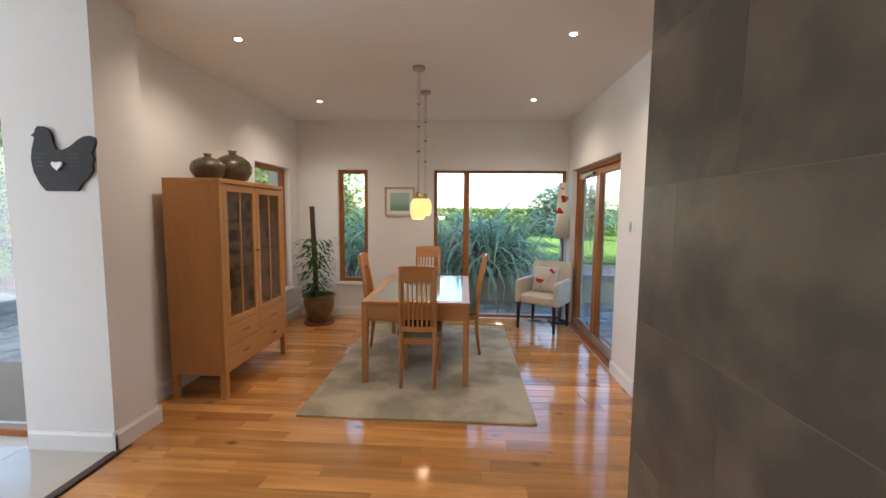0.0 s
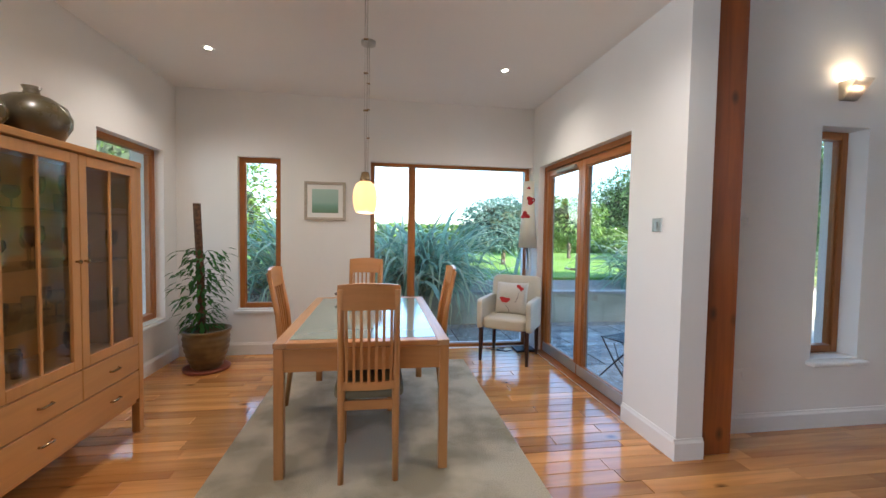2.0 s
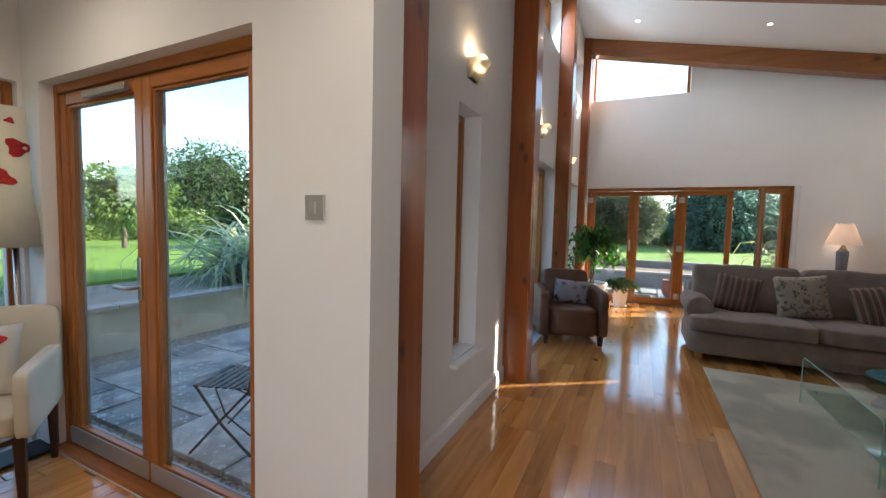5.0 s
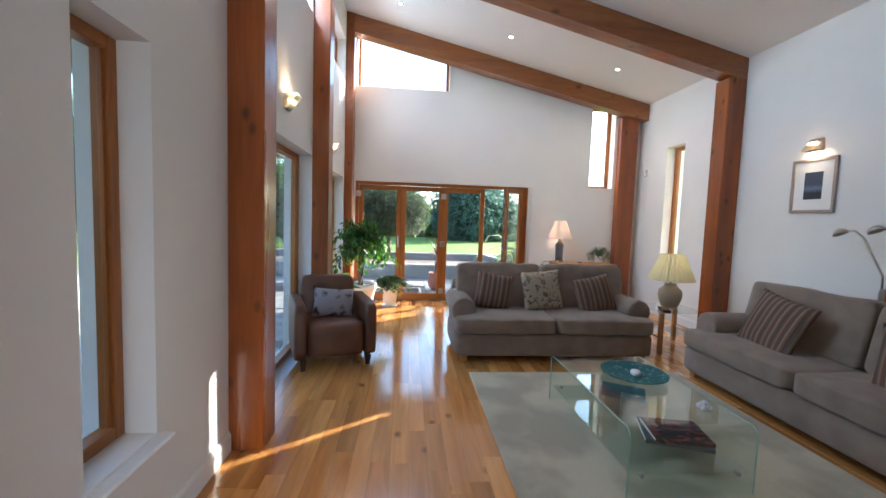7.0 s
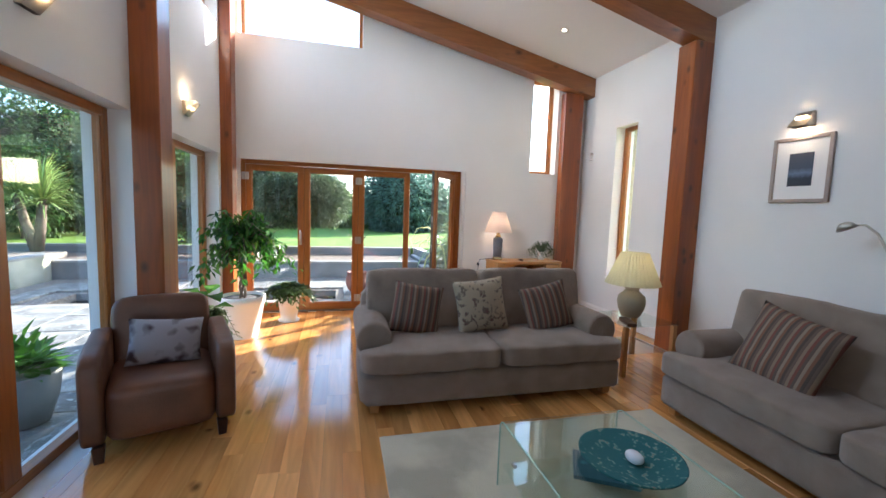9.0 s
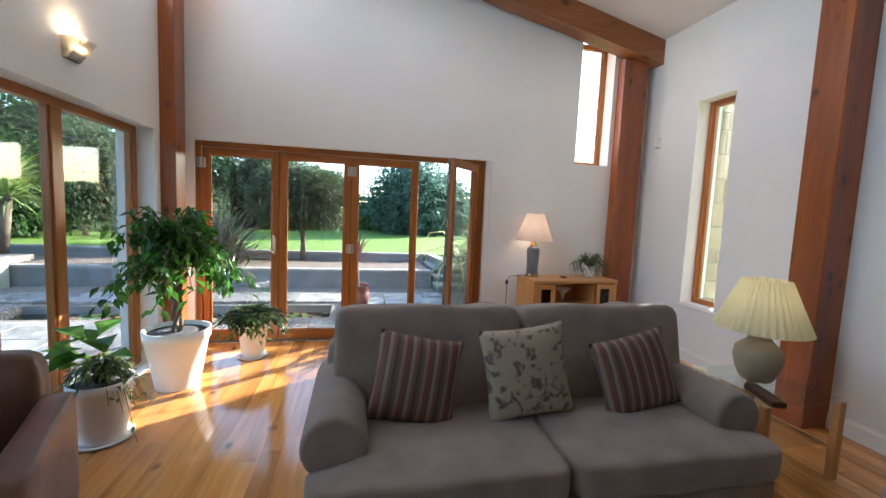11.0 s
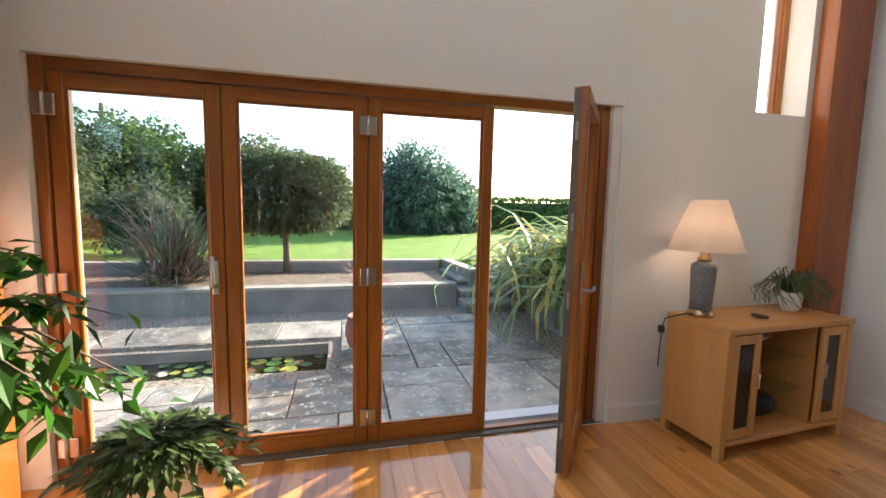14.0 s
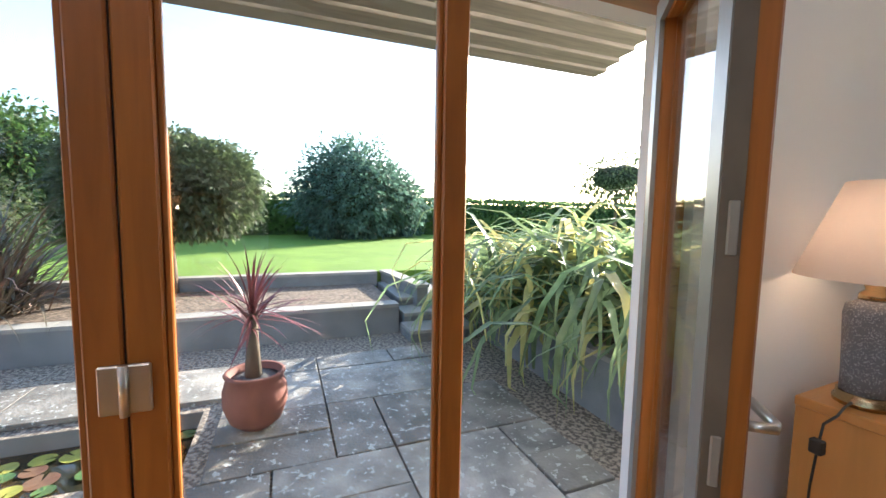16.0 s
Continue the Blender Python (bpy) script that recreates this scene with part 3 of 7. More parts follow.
# french doors of the dining room
dr = tagged(new("door_2"), "closed pair of wood framed french doors", "doors", kind="structure")
Xd = 1.765
part("door_frame", bx(Xd, Xd + 0.09, 4.08, 4.125, 0.0, 2.12, bevel=0.004), M_FRAME, dr)
part("door_frame", bx(Xd, Xd + 0.09, 5.755, 5.80, 0.0, 2.12, bevel=0.004), M_FRAME, dr)
part("door_frame", bx(Xd, Xd + 0.09, 4.126, 5.754, 2.07, 2.12, bevel=0.004), M_FRAMEH, dr)
part("threshold", bx(Xd - 0.06, Xd + 0.12, 4.085, 5.795, -0.05, 0.02, bevel=0.004), M_FRAMEH, dr)
leaf_door(dr, pose(Xd + 0.008, 5.752, 0.03, 0, 0, -90), 0.81, 2.035, 1)
leaf_door(dr, pose(Xd + 0.008, 4.938, 0.03, 0, 0, -90), 0.81, 2.035)
part("door_closer", bx(Xd - 0.03, Xd + 0.0, 5.02, 5.42, 2.0, 2.035, bevel=0.004), M_ALU, dr, "dark door restraint arm")
M_SILVER = surf("silver_aluminium", (0.55, 0.56, 0.57), rough=0.35, metal=0.6)
for leaf in [c for c in dr.children if c.name.startswith("door_leaf")]:
    part("kick_rail", bx(0.01, 0.80, -0.006, -0.0005, 0.0, 0.1, bevel=0.002), M_SILVER, leaf, "grey weather bar")
# kitchen glazed door
window("window_12", "y", 2.60, -5.2, -2.54, 0.0, 2.10, splits=(-3.8,), label="dark framed sliding glass door")

# stone tiled pier
def pier():
    top = tagged(new("tiled_pier"), "chimney pier clad in large taupe stone tiles", "pier", kind="structure")
    part("core", bx(1.0775, 1.612, -1.2, 2.0825, 0, 2.829), surf("pale_grout", (0.20, 0.165, 0.13), rough=0.8), top)
    return top


pier_top = pier()


# ---- living room things ----
def feet(parent, xs, ys, size, z, mat, taper=0.8):
    for x in xs:
        for y in ys:
            bm = bmesh.new()
            vs = box(bm, x - size / 2, x + size / 2, y - size / 2, y + size / 2, 0, z, 0.003)
            for v in vs:
                if v.co.z < z / 2:
                    v.co.x, v.co.y = x + (v.co.x - x) * taper, y + (v.co.y - y) * taper
            part("foot", bm, mat, parent)


def sofa(at, turn, width, label):
    """A two-seat sofa facing local -y, centred, 0.95 deep."""
    s = thing("sofa", label, "sofa", at, turn, "sofas round the coffee table")
    w, d = width / 2, 0.47
    bm = bmesh.new()
    soft_box(bm, -w + 0.015, w - 0.015, -d + 0.01, d, 0.07, 0.305, 0.0, 10, 22)
    part("base", bm, M_SOFA, s)
    bm = bmesh.new()
    soft_box(bm, -w + 0.05, w - 0.05, d - 0.16, d - 0.0, 0.1, 0.80, 0.01, 10, 14)
    part("back", bm, M_SOFA, s)
    for k in (-1, 1):
        bm = bmesh.new()
        soft_box(bm, k * (w - 0.12) - 0.09, k * (w - 0.12) + 0.09, -d + 0.20, d - 0.02, 0.28, 0.54, 0.0, 8, 12)
        n0 = len(bm.verts)
        rings = tube(bm, [(k * (w - 0.12), y, 0.518) for y in (-d + 0.17, -d + 0.175, -d + 0.195, -0.1, 0.15, d - 0.04, d - 0.02)], [0.115, 0.128, 0.135, 0.135, 0.135, 0.135, 0.125], 22)
        part("arm", bm, M_SOFA, s)
        bm = bmesh.new()
        soft_box(bm, min(k * 0.006, k * (w - 0.02)), max(k * 0.006, k * (w - 0.02)), -d - 0.02, d - 0.22, 0.31, 0.475, 0.022, 16, 11, wrinkle=0.012)
        for v in bm.verts:
            if v.co.y > -d + 0.16 and abs(v.co.x) > w - 0.2:
                v.co.x = k * (w - 0.2)
        part("seat_cushion", bm, M_SOFA, s)
        bm = bmesh.new()
        soft_box(bm, min(k * 0.012, k * (w - 0.09)), max(k * 0.012, k * (w - 0.09)), -0.12, 0.12, -0.27, 0.27, 0.0, 14, 13, wrinkle=0.022, m=pose(0, 0.24, 0.70, -12))
        part("back_cushion", bm, M_SOFA, s)
    feet(s, (-w + 0.12, w - 0.12), (-d + 0.1, d - 0.07), 0.075, 0.07, M_OAK)
    return s


def pillow(name, m, w, h, mat, label, thick=0.13):
    bm = bmesh.new()
    n = 16
    for side in (-1, 1):
        g = {}
        for i in range(n + 1):
            for j in range(n + 1):
                u, v = i / n * 2 - 1, j / n * 2 - 1
                e = max(0.0, (1 - abs(u) ** 2.6)) * max(0.0, (1 - abs(v) ** 2.6))
                pinch = 1 - 0.07 * (1 - u * u) * abs(v) ** 3
                pinch2 = 1 - 0.07 * (1 - v * v) * abs(u) ** 3
                y = side * thick / 2 * e ** 0.55 + 0.006 * noise.noise(Vector((u * 2.3 + w * 9, v * 2.3, side)))* (e > 0)
                g[i, j] = bm.verts.new((u * w / 2 * pinch2, y, v * h / 2 * pinch))
        for i in range(n):
            for j in range(n):
                f = bm.faces.new((g[i, j], g[i + 1, j], g[i + 1, j + 1], g[i, j + 1]))
                f.smooth = True
    bmesh.ops.remove_doubles(bm, verts=bm.verts, dist=0.0008)
    ob = obj(name, bm, mat)
    ob.matrix_world = m
    return tagged(ob, label, "cushion")


def stripes(name, colours, freq=14.0, axis=0):
    """Woven cloth in even stripes."""
    m = surf(name, colours[0], rough=0.9, bump=0.4, fine=300)
    t, n = m.node_tree, m.node_tree.nodes
    tc, sp, mu, fr, ra = n.new("ShaderNodeTexCoord"), n.new("ShaderNodeSeparateXYZ"), n.new("ShaderNodeMath"), n.new("ShaderNodeMath"), n.new("ShaderNodeValToRGB")
    t.links.new(tc.outputs["Object"], sp.inputs[0])
    mu.operation, fr.operation = "MULTIPLY", "FRACT"
    mu.inputs[1].default_value = freq
    t.links.new(sp.outputs[axis], mu.inputs[0])
    t.links.new(mu.outputs[0], fr.inputs[0])
    t.links.new(fr.outputs[0], ra.inputs[0])
    ra.color_ramp.interpolation = "CONSTANT"
    els = ra.color_ramp.elements
    while len(els) < len(colours):
        els.new(0.5)
    pos = 0.0
    for i, c in enumerate(colours):
        els[i].position = i / len(colours)
        els[i].color = rgb(c)
    t.links.new(ra.outputs[0], n["Principled BSDF"].inputs["Base Color"])
    return m


def blotches(name, ground, marks, scale=9.0, limit=0.5):
    """Cloth or paint with irregular marks on a ground colour."""
    m = surf(name, ground, rough=0.9, bump=0.3, fine=300)
    t, n = m.node_tree, m.node_tree.nodes
    tc, vo, ra, no, mx = n.new("ShaderNodeTexCoord"), n.new("ShaderNodeTexVoronoi"), n.new("ShaderNodeValToRGB"), n.new("ShaderNodeTexNoise"), n.new("ShaderNodeMix")
    no.inputs["Scale"].default_value = scale
    mx.data_type, mx.blend_type = "RGBA", "LINEAR_LIGHT"
    mx.inputs[0].default_value = 0.12
    t.links.new(tc.outputs["Object"], no.inputs["Vector"])
    t.links.new(tc.outputs["Object"], mx.inputs[6])
    t.links.new(no.outputs["Color"], mx.inputs[7])
    t.links.new(mx.outputs[2], vo.inputs["Vector"])
    vo.inputs["Scale"].default_value = scale
    t.links.new(vo.outputs["Distance"], ra.inputs[0])
    els = ra.color_ramp.elements
    cols = [marks[0], marks[-1], ground, ground]
    while len(els) < 4:
        els.new(0.5)
    for e, p, c in zip(els, (0.0, limit * 0.5, limit, 1.0), cols):
        e.position, e.color = p, rgb(c)
    t.links.new(ra.outputs[0], n["Principled BSDF"].inputs["Base Color"])
    return m


M_STRIPE = stripes("striped_cloth", [(0.12, 0.08, 0.06), (0.22, 0.15, 0.10), (0.16, 0.055, 0.04), (0.10, 0.07, 0.055), (0.24, 0.18, 0.13), (0.17, 0.08, 0.045), (0.075, 0.05, 0.04)], 9.0)
M_FLORAL = blotches("floral_cloth", (0.34, 0.27, 0.19), [(0.13, 0.04, 0.04), (0.13, 0.10, 0.075)], 13.0, 0.47)
M_DOGS = blotches("printed_grey_cloth", (0.27, 0.25, 0.27), [(0.02, 0.008, 0.01), (0.05, 0.025, 0.03)], 7.0, 0.44)

s1 = sofa((6.07, 1.13, 0), -90, 2.19, "taupe fabric two-seater sofa with scroll arms standing on the wood floor")
s2 = sofa((4.19, -0.52, 0), 180, 2.35, "long taupe fabric sofa with scroll arms along the white wall")
pillow("cushion", pose(6.05, 1.74, 0.68, -14, 0, -90) @ pose(0, 0, 0, 0, 10, 0), 0.42, 0.42, M_STRIPE, "brown striped square cushion leaning on the sofa")
pillow("cushion", pose(6.04, 1.18, 0.70, -14, 0, -90) @ pose(0, 0, 0, 0, -6, 0), 0.46, 0.46, M_FLORAL, "beige floral square cushion leaning on the sofa")
pillow("cushion", pose(6.03, 0.56, 0.67, -14, 0, -90) @ pose(0, 0, 0, 0, -12, 0), 0.46, 0.42, M_STRIPE, "brown striped square cushion leaning on the sofa arm")
pillow("cushion", pose(4.71, -0.42, 0.67, -20, 0, 180) @ pose(0, 0, 0, 0, 10, 0), 0.56, 0.52, M_STRIPE, "large brown striped cushion on the long sofa")
pillow("cushion", pose(3.69, -0.44, 0.67, -20, 0, 180) @ pose(0, 0, 0, 0, -8, 0), 0.56, 0.52, M_STRIPE, "large brown striped cushion on the long sofa")


def armchair():
    s = thing("armchair", "brown leather armchair beside the tall window", "armchair", (5.80, 3.50, 0), -70)
    bm = bmesh.new()
    soft_box(bm, -0.28, 0.28, -0.37, 0.25, 0.10, 0.43, 0.02, 10, 9)
    part("seat", bm, M_LEATHER, s)
    bm = bmesh.new()
    soft_box(bm, -0.29, 0.29, -0.09, 0.09, -0.30, 0.30, 0.01, 10, 8, m=pose(0, 0.29, 0.52, -8))
    part("backrest", bm, M_LEATHER, s)
    for k in (-1, 1):
        bm = bmesh.new()
        soft_box(bm, k * 0.335 - 0.06, k * 0.335 + 0.06, -0.38, 0.33, 0.09, 0.63, 0.0, 10, 8)
        for v in bm.verts:
            if v.co.z > 0.4:
                v.co.z += 0.05 * max(0, v.co.y) - 0.04 * max(0, -v.co.y - 0.1)
        part("arm", bm, M_LEATHER, s)
    feet(s, (-0.31, 0.31), (-0.33, 0.3), 0.06, 0.10, M_DARKWOOD, 0.75)


armchair()
pillow("cushion", pose(5.77, 3.47, 0.58, -20, 0, -70) @ pose(0, 0, 0, 0, 5, 0), 0.42, 0.30, M_DOGS, "grey cushion with a dark printed picture on the leather armchair")


def tv_cabinet():
    """Low cabinet with glazed side doors and open glass shelves; front at local x = 0 facing -x."""
    s = thing("tv_cabinet", "light oak low cabinet with open middle and two glazed doors", "cabinet", (8.27, -0.39, 0), 4)
    d, h = 0.425, 0.79
    part("top", bx(-0.01, d, -0.54, 0.54, h - 0.035, h, bevel=0.004), M_OAKX, s)
    for k in (-1, 1):
        part("side_panel", bx(0.02, d, min(k * 0.505, k * 0.53), max(k * 0.505, k * 0.53), 0.07, h - 0.036, bevel=0.003), M_OAK, s)
        part("divider", bx(0.03, d - 0.01, min(k * 0.245, k * 0.265), max(k * 0.245, k * 0.265), 0.115, h - 0.036, bevel=0.002), M_OAK, s)
        for x in (0.0, d - 0.05):
            part("leg", bx(x, x + 0.045, min(k * 0.49, k * 0.535), max(k * 0.49, k * 0.535), 0, 0.115 if x else h - 0.036, bevel=0.003), M_OAK, s)
        dd = new("door")
        dd.parent = s
        y0, y1 = sorted((k * 0.268, k * 0.488))
        bm = bmesh.new()
        for b in ((y0, y0 + 0.05, 0.125, h - 0.045), (y1 - 0.05, y1, 0.125, h - 0.045), (y0 + 0.05, y1 - 0.05, h - 0.1, h - 0.045), (y0 + 0.05, y1 - 0.05, 0.125, 0.18)):
            box(bm, 0.002, 0.022, *b, 0.002)
        part("door_frame", bm, M_OAK, dd)
        part("pane", bx(0.010, 0.014, y0 + 0.048, y1 - 0.048, 0.178, h - 0.098), M_TINT, dd, "smoked glass pane")
        yy = k * 0.292
        bm = bmesh.new()
        tube(bm, [(0.002, yy, 0.43), (-0.018, yy, 0.43), (-0.018, yy, 0.51), (0.002, yy, 0.51)], 0.005, 8)
        part("handle", bm, M_STEEL, dd, "small steel bow handle")
    part("base_panel", bx(0.0, d - 0.01, -0.488, 0.488, 0.085, 0.113, bevel=0.003), M_OAKX, s)
    part("back_panel", bx(d - 0.012, d - 0.002, -0.5, 0.5, 0.115, h - 0.04), M_OAKX, s)
    for z in (0.33, 0.54):
        part("glass_shelf", bx(0.06, d - 0.02, -0.243, 0.243, z, z + 0.006), M_TABLEGLASS, s, "clear glass shelf")


M_TINT = glass("smoked_glass", (0.35, 0.33, 0.31), 0.03, 0.5)
tv_cabinet()


def coffee_table():
    s = thing("coffee_table", "clear bent glass coffee table with a lower shelf on the rug", "coffee table", (4.135, 1.15, 0.012))
    L, B, H, t = 0.60, 0.365, 0.385, 0.012
    bm = bmesh.new()
    prof = [(-L, 0.0)] + [(-L + 0.05 * (1 - math.cos(a)), H - 0.05 + 0.05 * math.sin(a)) for a in (radians(x) for x in range(0, 91, 15))]
    prof += [(-x, z) for x, z in prof[::-1]]
    outer = [[bm.verts.new((x, y, z)) for x, z in prof] for y in (-B, B)]
    inner = [[bm.verts.new((x * (1 - t / L), y, max(0, z - (t if z > 0.2 else 0)))) for x, z in prof] for y in (-B, B)]
    for i in range(len(prof) - 1):
        bm.faces.new((outer[0][i], outer[0][i + 1], outer[1][i + 1], outer[1][i]))
        bm.faces.new((inner[0][i], inner[1][i], inner[1][i + 1], inner[0][i + 1]))
        for k in (0, 1):
            bm.faces.new((outer[k][i], inner[k][i], inner[k][i + 1], outer[k][i + 1]))
    part("glass_top", bm, M_TABLEGLASS, s, "bent clear glass top and sides")
    part("shelf", bx(-L + 0.013, L - 0.013, -B + 0.02, B - 0.02, 0.12, 0.13), M_TABLEGLASS, s, "clear glass shelf")
    for y in (-B, B):
        bm = bmesh.new()
        tube(bm, [(x, y, max(z - 0.004, 0)) for x, z in prof], 0.004, 6)
        part("glass_edge", bm, M_EDGE, s, "green polished glass edge")
    for x in (-L + 0.02, L - 0.02):
        for y in (-0.28, 0.28):
            bm = bmesh.new()
            tube(bm, [(x - 0.015, y, 0.118), (x + 0.015, y, 0.118)], 0.012, 10)
            part("fixing", bm, M_STEEL, s, "steel shelf fixing")


M_EDGE = surf("green_glass_edge", (0.42, 0.66, 0.56), rough=0.08)
coffee_table()


def plate():
    bm = bmesh.new()
    lathe(bm, [(0.0, 0.008), (0.1, 0.008), (0.15, 0.02), (0.218, 0.042), (0.225, 0.042), (0.223, 0.035), (0.15, 0.01), (0.1, 0.0), (0.0, 0.0)], 40)
    ob = obj("decorative_plate", bm, M_TEAL, True)
    ob.location = (4.25, 1.09, 0.398)
    tagged(ob, "round teal glass plate with coloured specks on the glass table", "plate")
    bm = bmesh.new()
    soft_box(bm, -0.045, 0.045, -0.035, 0.035, 0, 0.05, 0, 5, 2.2)
    ob = obj("glass_ornament", bm, M_CRYSTAL, True)
    ob.location = (4.24, 1.08, 0.408)
    tagged(ob, "small pale glass paperweight in the teal plate", "ornament")


M_TEAL = blotches("teal_glass", (0.015, 0.11, 0.12), [(0.22, 0.06, 0.03), (0.16, 0.27, 0.24)], 16, 0.36)
M_TEAL.node_tree.nodes["Principled BSDF"].inputs["Roughness"].default_value = 0.15
M_CRYSTAL = surf("pale_crystal", (0.65, 0.70, 0.75), rough=0.08, coat=1.0)
plate()


def rug(name, x0, x1, y0, y1, h, mat, label):
    bm = bmesh.new()
    box(bm, x0, x1, y0, y1, 0.0005, h, 0.004)
    tagged(obj(name, bm, mat), label, "rug")


M_RUG = surf("beige_wool_pile", (0.62, 0.53, 0.36), (0.36, 0.30, 0.18), 1.0, 2.2, 1.0, 160, sheen=0.2, contrast=2.5)
M_RUG2 = surf("sage_wool_pile", (0.62, 0.57, 0.43), (0.42, 0.38, 0.28), 1.0, 2.0, 1.0, 160, sheen=0.2, contrast=2.5)
rug("rug", -1.0, 0.80, 3.0, 5.55, 0.016, M_RUG, "beige wool rug with a carved swirl pattern under the dining table")
rug("rug", 2.55, 5.33, 0.0, 2.10, 0.016, M_RUG2, "sage wool rug with carved arcs under the glass table")


# ---- dining things ----
def dining_table():
    s = thing("dining_table", "beech dining table with frosted glass inlay on the rug", "dining table", (-0.17, 4.35, 0.016))
    w, l, h = 0.475, 0.76, 0.745
    for k in (-1, 1):
        part("top_border", bx(min(k * w, k * (w - 0.07)), max(k * w, k * (w - 0.07)), -l, l, h - 0.03, h, bevel=0.003), M_BEECHY, s)
        part("top_border", bx(-w + 0.07, w - 0.07, min(k * l, k * (l - 0.07)), max(k * l, k * (l - 0.07)), h - 0.03, h, bevel=0.003), M_BEECHX, s)
        part("apron", bx(min(k * (w - 0.01), k * (w - 0.03)), max(k * (w - 0.01), k * (w - 0.03)), -l + 0.05, l - 0.05, h - 0.16, h - 0.045, bevel=0.002), M_BEECHY, s)
        part("apron", bx(-w + 0.05, w - 0.05, min(k * (l - 0.01), k * (l - 0.03)), max(k * (l - 0.01), k * (l - 0.03)), h - 0.16, h - 0.045, bevel=0.002), M_BEECHX, s)
        for j in (-1, 1):
            part("leg", bx(k * (w - 0.028) - 0.026, k * (w - 0.028) + 0.026, j * (l - 0.028) - 0.026, j * (l - 0.028) + 0.026, 0, h - 0.031, bevel=0.004), M_BEECH, s)
    part("draw_leaf", bx(-w + 0.005, w - 0.005, -l + 0.004, l - 0.004, h - 0.044, h - 0.033), M_BEECHX, s)
    part("glass_inlay", bx(-w + 0.071, w - 0.071, -l + 0.071, l - 0.071, h - 0.012, h + 0.001), M_FROST, s, "pale green frosted glass inlay")


M_BEECHY = wood("beech_wood_long", (0.50, 0.29, 0.135), (0.43, 0.235, 0.10), 0.33, "y", 7.0)
M_FROST = surf("frosted_green_glass", (0.20, 0.27, 0.25), (0.18, 0.245, 0.225), 0.09, coat=0.6)
dining_table()


def dining_chair():
    """Slatted high-back chair facing local +y."""
    s = thing("dining_chair", "beech slat-back dining chair with olive seat at the table", "chair", (0, 0, 0), 0, "chairs round the dining table")
    for k in (-1, 1):
        bm = bmesh.new()
        tube(bm, [(k * 0.145, -0.23, 0.0), (k * 0.145, -0.20, 0.25), (k * 0.145, -0.195, 0.47), (k * 0.145, -0.22, 0.75), (k * 0.145, -0.28, 1.05)], [0.016, 0.02, 0.021, 0.019, 0.017], 8)
        part("back_post", bm, M_BEECH, s)
        part("leg", bx(k * 0.165 - 0.017, k * 0.165 + 0.017, 0.19, 0.224, 0.0, 0.44, bevel=0.004), M_BEECH, s)
        part("side_rail", bx(k * 0.158 - 0.011, k * 0.158 + 0.011, -0.185, 0.19, 0.385, 0.437, bevel=0.003), M_BEECHY, s)
    part("front_rail", bx(-0.147, 0.147, 0.196, 0.218, 0.385, 0.437, bevel=0.003), M_BEECHX, s)
    part("back_rail", bx(-0.147, 0.147, -0.208, -0.186, 0.385, 0.437, bevel=0.003), M_BEECHX, s)
    bm = bmesh.new()
    n = 8
    for nm, z0, z1, y in (("crest_rail", 0.94, 1.07, -0.272), ("lower_rail", 0.50, 0.545, -0.203)):
        bm = bmesh.new()
        rows = []
        for i in range(n + 1):
            x = -0.16 + 0.32 * i / n
            c = -0.018 * (1 - (x / 0.16) ** 2)
            rows.append([bm.verts.new((x, y + c + dy + (0.012 if z == z0 and z0 > 0.6 else 0), z + (0.012 * (1 - (x / 0.16) ** 2) if z == z1 and z0 > 0.6 else 0))) for dy, z in ((-0.01, z0), (0.01, z0), (0.01, z1), (-0.01, z1))])
        for a, b in zip(rows, rows[1:]):
            for k in range(4):
                bm.faces.new((a[k], b[k], b[(k + 1) % 4], a[(k + 1) % 4]))
        bm.faces.new(rows[0])
        bm.faces.new(rows[-1][::-1])
        part(nm, bm, M_BEECHX, s)
    for i in range(7):
        x = -0.117 + 0.039 * i
        c = -0.018 * (1 - (x / 0.16) ** 2)
        bm = bmesh.new()
        v = [bm.verts.new((x + dx, y + c + dy, z)) for z, y in ((0.54, -0.205), (0.75, -0.228), (0.945, -0.262)) for dx, dy in ((-0.0075, -0.006), (0.0075, -0.006), (0.0075, 0.006), (-0.0075, 0.006))]
        for r in (0, 4):
            for k in range(4):
                bm.faces.new((v[r + k], v[r + (k + 1) % 4], v[r + 4 + (k + 1) % 4], v[r + 4 + k]))
        part("slat", bm, M_BEECH, s)
    bm = bmesh.new()
    soft_box(bm, -0.19, 0.19, -0.19, 0.24, 0.437, 0.485, 0.008, 8, 9)
    part("seat", bm, M_SEAT, s, "olive green padded seat")
    return s


M_SEAT = surf("olive_seat_cloth", (0.22, 0.20, 0.125), rough=0.95, bump=0.4, fine=250)
ch = dining_chair()
ch.matrix_world = pose(-0.14, 3.75, 0.016, 0, 0, 0)
copy_thing(ch, pose(-0.22, 5.14, 0.016, 0, 0, 180))
copy_thing(ch, pose(-0.56, 4.42, 0.016, 0, 0, -90))
copy_thing(ch, pose(0.20, 4.55, 0.016, 0, 0, 90))


